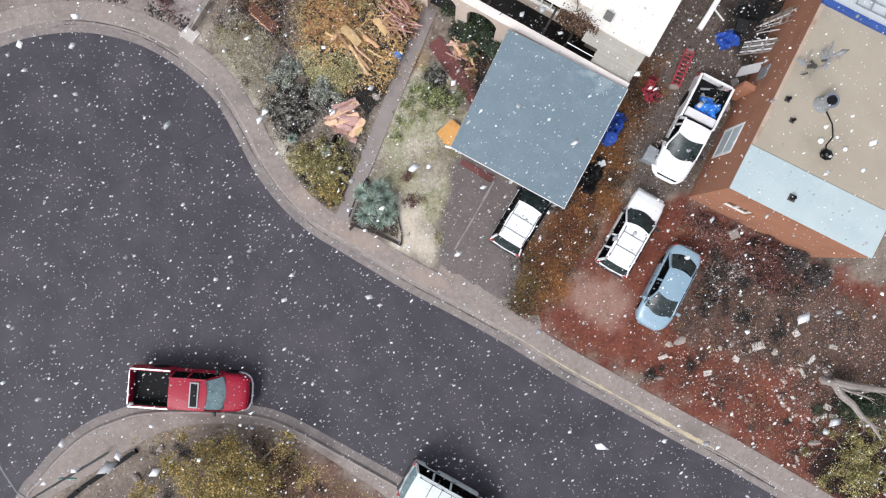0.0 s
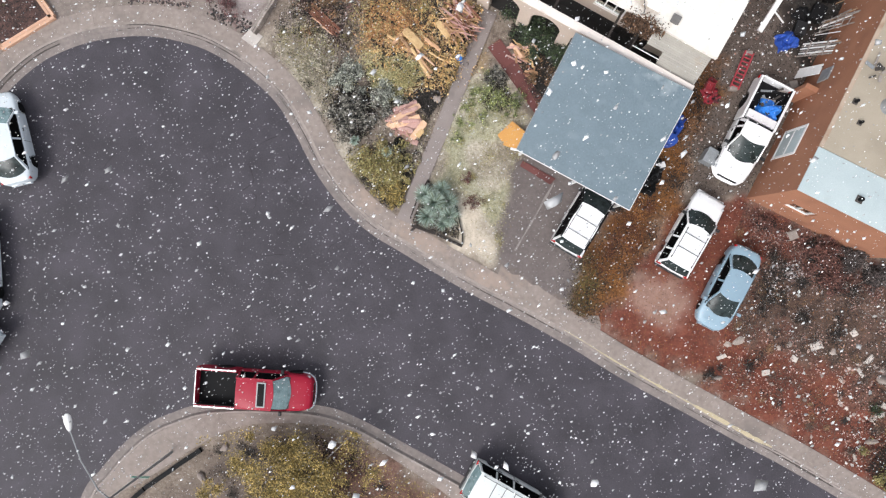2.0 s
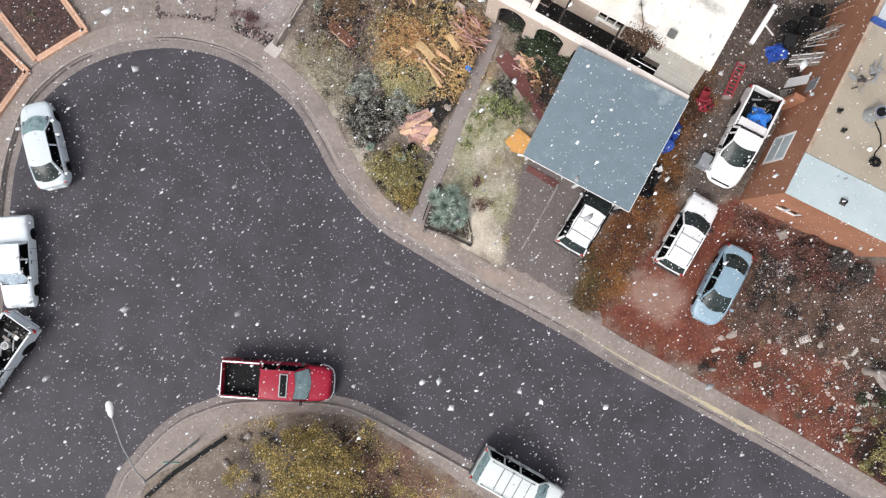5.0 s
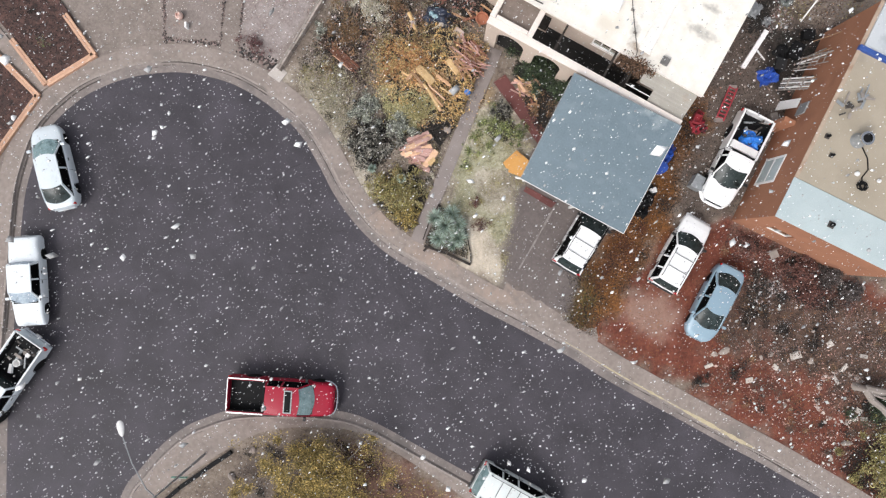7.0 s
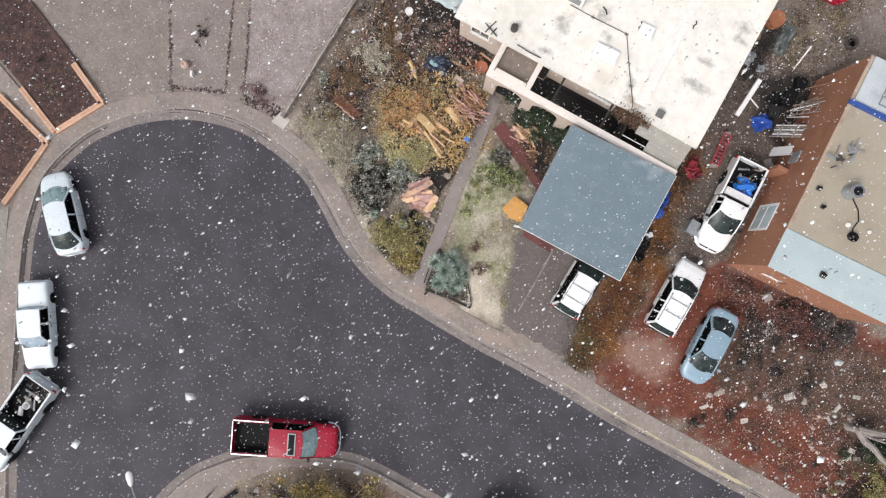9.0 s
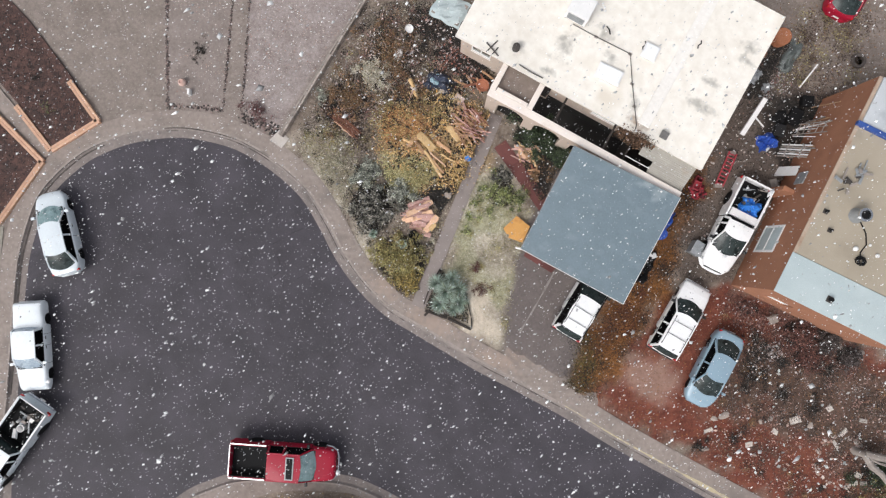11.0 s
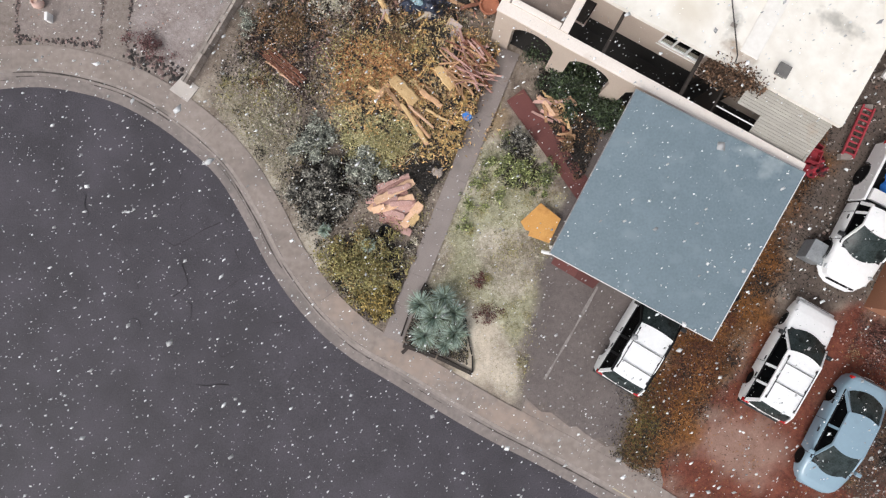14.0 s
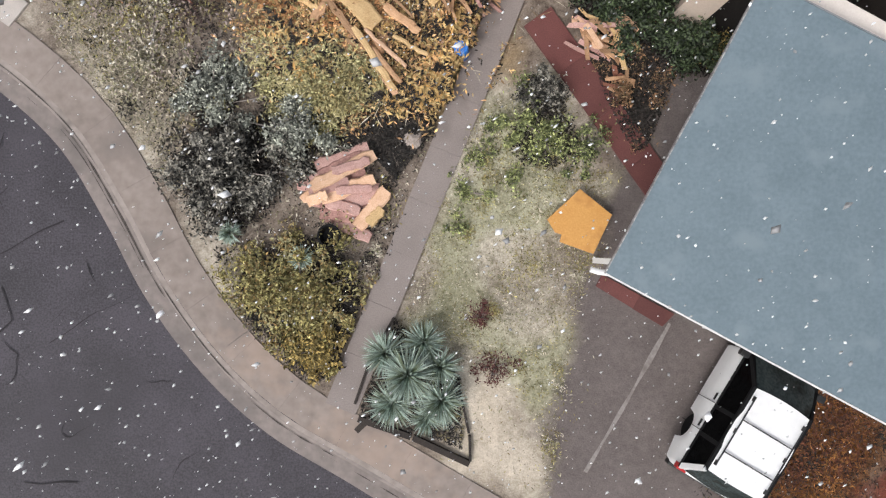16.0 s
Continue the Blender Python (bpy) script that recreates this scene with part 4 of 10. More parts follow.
for k in range(18):
    va, vb = 6.1 + 1.5 * k / 18, 6.1 + 1.5 * (k + 1.15) / 18
    za, zb = 2.80 + 0.62 * k / 18, 2.80 + 0.62 * (k + 1.15) / 18
    b = bmesh.new()
    bar(b, (3.5 if k < 7 else 2.7, (va + vb) / 2, (za + zb) / 2 + 0.012), (5.42, (va + vb) / 2, (za + zb) / 2 + 0.012), 0.092, 0.022, up=(0, -0.60, 0.80))
    part("board", b, SIDING, lean)
part("rail", boxes((2.2, 3.5, 6.32, 6.35, 2.98, 3.02)), WHITE_TRIM, lean)

# things on the house roof
def roof_vent(u, v, z, w, d, h, label, mat=METALGREY):
    t = thing("roof_vent", HOUSE @ pose(u, v, z), label, "vent", "vents on the white roof")
    part("curb", boxes((-w / 2, w / 2, -d / 2, d / 2, 0, h * 0.6), bevel=0.01), mat, t)
    part("cap", boxes((-w / 2 - 0.04, w / 2 + 0.04, -d / 2 - 0.04, d / 2 + 0.04, h * 0.6 + 0.003, h), bevel=0.015), mat, t)
    return t


def skylight(u, v, w, d):
    t = thing("skylight", HOUSE @ pose(u, v, RT + 0.01, 0, 0, 3), "low white skylight box on the flat roof", "skylight", "skylights")
    part("curb", boxes((-w / 2, w / 2, -d / 2, d / 2, 0, 0.14), bevel=0.02), WHITE_TRIM, t)
    part("dome", boxes((-w / 2 + 0.06, w / 2 - 0.06, -d / 2 + 0.06, d / 2 - 0.06, 0.143, 0.2), bevel=0.03), surface("white_dome", (0.8, 0.81, 0.82), (0.86, 0.87, 0.87), rough=0.35, bump=0), t)


skylight(-0.45, 9.15, 1.25, 0.75)
skylight(0.75, 11.0, 0.75, 0.75)
roof_vent(3.2, 7.85, RT + 0.02, 0.3, 0.3, 0.2, "small square grey metal roof vent", surface("dark_vent", (0.09, 0.085, 0.08), (0.2, 0.19, 0.18), rough=0.7))
flue = thing("roof_flue", HOUSE @ pose(-4.9, 8.12, RT), "short dark round flue on the flat roof", "flue")
b = bmesh.new()
lathe(b, [(0.2, 0.0), (0.13, 0.04), (0.12, 0.3), (0.18, 0.32), (0.17, 0.4), (0.03, 0.44)], 14)
part("stack", b, RUSTPIPE, flue, smooth=True)
for u, v, bends in ((0.36, 11.1, ((-0.06, 0.24), (0.05, 0.1), (-0.04, -0.05), (0.08, -0.22))), (2.62, 12.42, ((-0.02, 0.22), (0.05, 0.08), (-0.03, -0.06), (0.02, -0.2))), (-1.45, 10.95, ((-0.2, 0.14), (0.0, 0.05), (0.14, -0.12)))):
    t = thing("loose_cord", HOUSE @ pose(u, v, RT), "short kinked black cord lying on the white roof", "cord", "cords on the white roof")
    b = bmesh.new()
    tube(b, [(x, y, 0.075) for x, y in bends], 0.03, 6)
    part("strand", b, BLACK, t)
pipe = thing("roof_pipe", HOUSE, "thin dark pipe run lying across the flat roof", "pipe")
b = bmesh.new()
tube(b, [(-3.1, 10.42, RT + 0.06), (-1.83, 10.42, RT + 0.06), (-0.03, 10.48, RT + 0.06), (0.73, 9.29, RT + 0.06), (1.34, 8.4, RT + 0.06), (1.85, 7.66, RT + 0.06), (1.9, 7.45, RT + 0.05)], 0.02, 6)
part("run", b, RUSTPIPE, pipe)
for u, v in ((-0.03, 10.48), (0.73, 9.29), (1.34, 8.4), (-1.83, 10.42)):
    part("support", boxes((u - 0.09, u + 0.09, v - 0.06, v + 0.06, RT + 0.0, RT + 0.05), bevel=0.01), GREYWOOD, pipe)
dr = thing("roof_drain", HOUSE @ pose(-4.6, 7.52, RT + 0.04), "dark scupper pipes at the roof edge", "drain")
b = bmesh.new()
tube(b, [(0.2, 0, 0.03), (0.9, -0.05, 0.03), (1.5, -0.02, 0.02)], 0.03, 8)
part("pipe", b, RUSTPIPE, dr)
chim = thing("roof_cooler", HOUSE @ pose(-3.1, 11.0, RT), "white roof cooler box with rust stains", "cooler")
part("housing", boxes((-0.55, 0.55, -0.5, 0.5, 0.12, 0.95), bevel=0.03), WHITE_TRIM, chim)
for x in (-0.45, 0.45):
    part("foot", boxes((x - 0.05, x + 0.05, -0.45, 0.45, 0, 0.12)), RUSTPIPE, chim)
for k in range(6):
    part("louvre", boxes((-0.42, 0.42, -0.525, -0.503, 0.25 + k * 0.1, 0.31 + k * 0.1)), METALGREY, chim)

# carport: thin metal roof on posts
CP = [(0.24, 4.65, 2.64), (5.28, 2.105, 2.86), (7.78, 7.32, 3.20), (2.55, 9.64, 3.42)]
MOTTLED_TRIM = surface("mottled_grey_trim", (0.10, 0.10, 0.10), (0.45, 0.45, 0.45), scale=6, fine=20, rough=0.6, bump=0.1)
carport = thing("carport", pose(0, 0, 0), "open carport with a flat blue-grey metal roof and white edge trim", "carport")
c = [Vector(p) for p in CP]


def cp(s, t, dz=0.0):
    p = (c[0] * (1 - s) + c[1] * s) * (1 - t) + (c[3] * (1 - s) + c[2] * s) * t
    return Vector((p.x, p.y, p.z + dz))


b = bmesh.new()
sheet = [[b.verts.new(cp(0.003 + 0.994 * i / 16, 0.003 + 0.994 * j / 16, 0.006 * math.sin(i * 1.3) * math.sin(j * 0.9))) for i in range(17)] for j in range(17)]
for ra_, rb_ in zip(sheet, sheet[1:]):
    for i in range(16):
        b.faces.new((ra_[i], ra_[i + 1], rb_[i + 1], rb_[i]))
bmesh.ops.recalc_face_normals(b, faces=b.faces[:])
bmesh.ops.solidify(b, geom=b.faces[:], thickness=0.03)
part("roof_sheet", b, CARPORT_ROOF, carport, "blue-grey metal roof sheet", smooth=True)
for a, e in (((0, 0), (1, 0)), ((1, 0), (1, 1)), ((0, 0), (0, 1)), ((0, 1), (1, 1))):
    b = bmesh.new()
    dark = e == (0, 1)
    bar(b, cp(*a, -0.035 if dark else -0.05), cp(*e, -0.035 if dark else -0.05), 0.022, 0.09 if dark else 0.12)
    part("edge_trim", b, METALGREY if a == (0, 1) else (MOTTLED_TRIM if dark else WHITE_TRIM), carport)
for t in (0.12, 0.37, 0.62, 0.87):
    b = bmesh.new()
    bar(b, cp(0.01, t, -0.09), cp(0.99, t, -0.09), 0.06, 0.12)
    part("purlin", b, WHITE_TRIM, carport)
for s, t in ((0.06, 0.07), (0.56, 0.05), (0.97, 0.05), (0.16, 0.90), (0.97, 0.93), (0.97, 0.5)):
    p = cp(s, t)
    part("post", boxes((p.x - 0.06, p.x + 0.06, p.y - 0.06, p.y + 0.06, 0, p.z - 0.13)), WHITE_TRIM, carport)
sp = cp(0, 0)
b = bmesh.new()
tube(b, [(sp.x - 0.24, sp.y + 0.06, sp.z - 0.1), (sp.x - 0.1, sp.y + 0.02, sp.z - 0.1), (sp.x + 0.1, sp.y, sp.z - 0.08)], 0.055, 8)
part("gutter_spout", b, WHITE_TRIM, carport)

# ---------------- rust-brown adobe house ----------------
ADO = pose(11.75, 3.08, 0, 0, 0, -24.5)
adobe = thing("adobe_house", ADO, "rust-brown stucco house with a tan gravelled flat roof", "house")
AH, AU, AVL = 4.38, 6.5, 11.0
bm = bmesh.new()
wall_with_holes(bm, 0, AU, 0, 0.3, 0, AH, [(1.0, 2.2, 1.5, 2.5)])
part("wall", bm, ADOBE, adobe, "rust-brown stucco front wall")
# side wall, with a window through it
bm = bmesh.new()
wall_with_holes(bm, 0.3, AVL, -0.3, 0.0, 0, AH, [(1.95, 3.45, 0.7, 2.6)])
bm.transform(Matrix.Rotation(radians(90), 4, "Z"))
part("wall", bm, ADOBE, adobe, "rust-brown stucco side wall")
part("wall", boxes((AU - 0.3, AU, 0.3, AVL, 0, AH)), ADOBE, adobe)
part("wall", boxes((0.3, AU - 0.3, AVL - 0.3, AVL, 0, AH)), ADOBE, adobe)
part("interior_floor", boxes((0.3, AU - 0.3, 0.3, AVL - 0.3, 0.02, 0.06)), DARKFLOOR, adobe)
bm = bmesh.new()
bmesh.ops.create_grid(bm, x_segments=20, y_segments=24, size=0.5)
for v in bm.verts:
    u, w = 0.16 + (v.co.x + 0.5) * (AU - 0.18), 2.0 + (v.co.y + 0.5) * 6.5
    v.co = Vector((u, w, AH + 0.02 + 0.015 * math.sin(u * 2.1) * math.sin(w * 1.7)))
ext = bmesh.ops.extrude_face_region(bm, geom=bm.faces[:])
for v in [g for g in ext["geom"] if isinstance(g, bmesh.types.BMVert)]:
    v.co.z -= 0.1
part("roof", bm, TAN_ROOF, adobe, "tan gravelled flat roof", smooth=True)
part("front_roof", boxes((-0.02, AU, -0.02, 1.985, AH + 0.003, AH + 0.055), bevel=0.02), PALE_ROOF, adobe, "pale blue-grey coated front roof")
part("edge_cap", boxes((-0.03, 0.15, 2.0, AVL, AH + 0.003, AH + 0.07), bevel=0.03), surface("pale_tan_cap", (0.36, 0.27, 0.2), (0.46, 0.36, 0.28), rough=0.9, spots=(0.28, 0.16, 0.10)), adobe)
part("back_roof", boxes((0.16, AU, 8.66, AVL, AH + 0.01, AH + 0.12), bevel=0.02), surface("grey_white_roof", (0.42, 0.45, 0.47), (0.56, 0.58, 0.60), scale=0.7, rough=0.7, bump=0.1, spots=(0.36, 0.38, 0.4)), adobe, "grey-white sheet back roof")
part("blue_fascia", boxes((-0.05, AU, 8.46, 8.68, AH + 0.0, AH + 0.22), bevel=0.02), BLUE_TRIM, adobe, "dark blue painted roof edge")
w = window(adobe, 1.0, 2.2, 0.06, 1.5, 2.5, 2)
# side window frame set in the long wall, with a lintel shelf
sw = part("window", boxes((-0.03, 0.06, 1.95, 3.45, 0.7, 0.82), (-0.03, 0.06, 1.95, 3.45, 2.48, 2.6), (-0.03, 0.06, 1.95, 2.07, 0.82, 2.48), (-0.03, 0.06, 3.33, 3.45, 0.82, 2.48), (-0.03, 0.06, 2.07, 3.33, 1.6, 1.68)), WHITE_TRIM, adobe, "white framed side window")
# Opaque pale boards replace the panes; their brightness is put into the colour.
for a, e in ((0.82, 1.6), (1.68, 2.48)):
    part("board", boxes((-0.012, 0.006, 2.07, 3.33, a, e)), PALE_ROOF, sw, "opaque pale board standing in for the bright pane")
part("blind", boxes((0.03, 0.045, 2.05, 3.35, 0.8, 2.5)), PALE_ROOF, sw)
part("buttress", boxes((-0.6, -0.004, 5.15, 5.4, 0, 1.9), bevel=0.03), ADOBE, adobe)
for a, e, z0 in ((5.75, 6.4, 1.5),):
    part("window_shutter", boxes((-0.07, -0.004, a, e, z0, z0 + 0.8), bevel=0.01), METALGREY, adobe)
# roof furniture
cool = thing("duct_cowl", ADO @ pose(1.85, 4.75, AH + 0.02), "round dark roof duct with a galvanised collar", "vent")
b = bmesh.new()
lathe(b, [(0.36, 0), (0.34, 0.05), (0.26, 0.5), (0.25, 0.62), (0.21, 0.62), (0.19, 0.35)], 20)
part("cone", b, METALGREY, cool, smooth=True)
b = bmesh.new()
lathe(b, [(0.26, 0.6), (0.31, 0.63), (0.31, 0.70), (0.22, 0.71), (0.21, 0.62)], 20)
part("collar", b, CHROME, cool, smooth=True)
b = bmesh.new()
lathe(b, [(0.19, 0.56), (0.19, 0.66), (0.05, 0.67)], 14)
part("fan_hub", b, BLACK, cool, smooth=True)
cable = thing("roof_cable", ADO, "black cable trailing over the tan roof to a pile of cords", "cable")
b = bmesh.new()
tube(b, [(2.1, 4.6, AH + 0.05), (2.6, 4.2, AH + 0.05), (2.85, 3.75, AH + 0.05), (2.75, 3.3, AH + 0.06), (2.9, 3.0, AH + 0.06)], 0.03, 6)
part("cord", b, BLACK, cable)
b = bmesh.new()
for k in range(7):
    a0 = rng.uniform(0, 6.28)
    r = rng.uniform(0.12, 0.3)
    tube(b, [(2.9 + r * math.cos(a0 + j * 0.9), 2.95 + r * 0.8 * math.sin(a0 + j * 0.9), AH + 0.06 + 0.02 * k) for j in range(7)], 0.025, 5)
part("coil", b, BLACK, cable)
for (u, v, r) in ((2.45, 3.35, 0.12), (3.5, 3.5, 0.10), (3.0, 3.8, 0.07)):
    s = thing("roof_ball", ADO @ pose(u, v, AH + 0.03), "small white round cap on the tan roof", "cap", "white caps")
    b = bmesh.new()
    lathe(b, [(r * 0.7, 0), (r, r * 0.6), (r * 0.8, r * 1.2), (r * 0.3, r * 1.5)], 12)
    part("cap", b, WHITE_TRIM, s, smooth=True)
for (u, v, w_, label) in ((1.05, 3.6, 0.2, "small dark plumbing vent on the tan roof"), (2.45, 0.75, 0.3, "small dark square vent on the pale roof"), (0.5, 4.3, 0.22, "low rusty plumbing vent on the tan roof")):
    t = thing("plumbing_vent", ADO @ pose(u, v, AH + 0.03), label, "vent", "small roof vents")
    part("base", boxes((-w_ / 2, w_ / 2, -w_ / 2, w_ / 2, 0.0, 0.06), bevel=0.01), RUSTPIPE, t)
    b = bmesh.new()
    lathe(b, [(w_ * 0.3, 0.06), (w_ * 0.3, 0.25), (w_ * 0.2, 0.26)], 12)
    part("stub", b, BLACK, t)
junk = thing("roof_junk", ADO @ pose(0.8, 6.0, AH + 0.03), "heap of grey metal scraps on the tan roof", "scrap")
for k in range(16):
    b = bmesh.new()
    x, y, a0, ln = rng.uniform(-0.35, 0.5), rng.uniform(-0.7, 0.8), rng.uniform(0, 3.14), rng.uniform(0.2, 0.6)
    bar(b, (x, y, 0.05 + 0.012 * k), (x + ln * math.cos(a0), y + ln * math.sin(a0), 0.06 + 0.012 * k), rng.uniform(0.05, 0.16), 0.03)
    part("scrap", b, [METALGREY, RUSTPIPE, GREYWOOD][k % 3], junk)
rack = thing("roof_frame", ADO @ pose(2.2, 9.6, AH + 0.13), "grey wire frame lying on the back roof", "frame")
for k in range(4):
    part("rail", boxes((-1.0, 1.6, -0.6 + 0.4 * k, -0.55 + 0.4 * k, 0, 0.05)), METALGREY, rack)
for k in range(5):
    part("rung", boxes((-1.0 + 0.64 * k, -0.96 + 0.64 * k, -0.6, 0.65, 0.05, 0.09)), METALGREY, rack)

# rusty vine over the wall top, and an old aerial on the roof
vine = thing("dead_vine", HOUSE @ pose(2.2, 7.5, 2.3), "rust-brown dead vine hanging over the wall top", "vine")
r = np.random.default_rng(333)
q = np.column_stack([np.clip(r.normal(0, 0.42, 7000), -0.9, 0.9), np.minimum(r.normal(-0.22, 0.12, 7000), -0.06 + 0.05 * np.sin(9 * np.arange(7000))), np.abs(r.normal(0.75, 0.33, 7000))])
d_ = r.normal(size=(7000, 3))
d_ /= np.linalg.norm(d_, axis=1)[:, None]
e_ = np.cross(d_, r.normal(size=(7000, 3)))
e_ /= np.linalg.norm(e_, axis=1)[:, None]
quads("foliage", np.stack([q - d_ * 0.055, q + e_ * 0.03, q + d_ * 0.055, q - e_ * 0.03], 1), VINE_LEAF, vine)
b = bmesh.new()
for k in range(10):
    x0 = r.uniform(-0.6, 0.6)
    tube(b, [(x0, 0.18, -2.2), (x0 + 0.1, 0.15, -0.6), (x0 * 1.2, 0.1, 0.5), (x0 * 1.3, -0.05, 1.1)], [0.02, 0.015, 0.012, 0.006], 5)
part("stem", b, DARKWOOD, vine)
aer = thing("roof_aerial", HOUSE @ pose(-5.95, 7.6, RT + 0.02), "dark old aerial lying on the flat roof", "aerial")
for p0, p1 in (((-0.3, 0.1, 0.05), (0.5, -0.2, 0.05)), ((-0.1, -0.3, 0.06), (0.12, 0.42, 0.06)), ((0.2, -0.25, 0.06), (0.3, 0.15, 0.06))):
    b = bmesh.new()
    bar(b, p0, p1, 0.055, 0.05)
    part("element", b, RUSTPIPE, aer)

# ---------------- vehicles ----------------
def body_ring(x, hw, zl, zs, zt, crown=0.02):
    half = [(0.0, zl), (hw * 0.80, zl), (hw * 0.97, zl + 0.10), (hw, zl + (zs - zl) * 0.55), (hw * 0.985, zs), (hw * 0.94, zs + (zt - zs) * 0.62),
            (hw * 0.84, zt), (hw * 0.5, zt + crown * 0.8), (0.0, zt + crown)]
    pts = [Vector((x, y, z)) for y, z in half]
    return pts + [Vector((x, -y, z)) for y, z in half[-2:0:-1]]


def body_shell(stations, arches=()):
    """A body through cross-sections, with wheel arches (x, wheel radius) cut up into its sides."""
    rest = np.array([s[1:] for s in stations], float)
    xs = np.array([s[0] for s in stations], float)
    bm = bmesh.new()
    extra = [np.linspace(a - r_ - 0.06, a + r_ + 0.06, 15) for a, r_ in arches]
    q = np.unique(np.round(np.concatenate([xs, np.linspace(xs[0], xs[-1], 40), *extra]), 3))
    q = q[(q >= xs[0]) & (q <= xs[-1])]
    rings = []
    for x in q:
        hw, zl, zs, zt = [np.interp(x, xs, rest[:, k]) for k in range(4)]
        for a, r_ in arches:
            if abs(x - a) < r_ - 0.02:
                zl = max(zl, min(r_ + math.sqrt((r_ - 0.02) ** 2 - (x - a) ** 2), zs - 0.12))
        rings.append(body_ring(x, hw, zl, zs, zt))
    loft(bm, rings)
    return bm


def pane_patch(b0, b1, t0, t1, bow_b, bow_t, nu=8, nv=4, thick=0.008):
    """A bowed pane between a base edge b0-b1 and a top edge t0-t1; the bows push the middle along x."""
    bm = bmesh.new()
    rows = []
    for j in range(nv + 1):
        q = j / nv
        row = []
        for i in range(nu + 1):
            s = i / nu
            p = (Vector(b0) * (1 - s) + Vector(b1) * s) * (1 - q) + (Vector(t0) * (1 - s) + Vector(t1) * s) * q
            p.x += (bow_b * (1 - q) + bow_t * q) * (1 - (2 * s - 1) ** 2)
            p.z += 0.03 * math.sin(math.pi * q)
            row.append(bm.verts.new(p))
        rows.append(row)
    for a, b in zip(rows, rows[1:]):
        for i in range(nu):
            bm.faces.new((a[i], a[i + 1], b[i + 1], b[i]))
    bmesh.ops.recalc_face_normals(bm, faces=bm.faces[:])
    bmesh.ops.solidify(bm, geom=bm.faces[:], thickness=thick)
    return bm


def wheel(parent, x, y, r, w, rim=ALLOY):
    side = 1 if y > 0 else -1
    m = Matrix.Translation((x, y, r)) @ Matrix.Rotation(radians(-90 * side), 4, "X")
    b = bmesh.new()
    lathe(b, [(r * 0.62, -w / 2), (r * 0.9, -w / 2), (r * 0.985, -w * 0.36), (r, 0), (r * 0.985, w * 0.36), (r * 0.9, w / 2), (r * 0.62, w / 2)], 24, m)
    wh = part("wheel", b, BLACK, parent, "black tyre with a grey rim", smooth=True)
    b = bmesh.new()
    lathe(b, [(r * 0.61, -w * 0.4), (r * 0.61, w * 0.42), (r * 0.52, w * 0.45), (r * 0.42, w * 0.30), (r * 0.15, w * 0.34), (r * 0.03, w * 0.40)], 20, m)
    part("rim", b, rim, wh, smooth=True)


def seat(parent, x, y, zf, top, w=0.5):
    """A front seat whose headrest ends below the roof."""
    part("seat", boxes((x - 0.25, x + 0.25, y - w / 2, y + w / 2, zf, zf + 0.08), (x - 0.38, x - 0.26, y - w / 2, y + w / 2, zf, top - 0.2), (x - 0.36, x - 0.28, y - 0.12, y + 0.12, top - 0.19, top - 0.08), bevel=0.025), CABIN, parent)


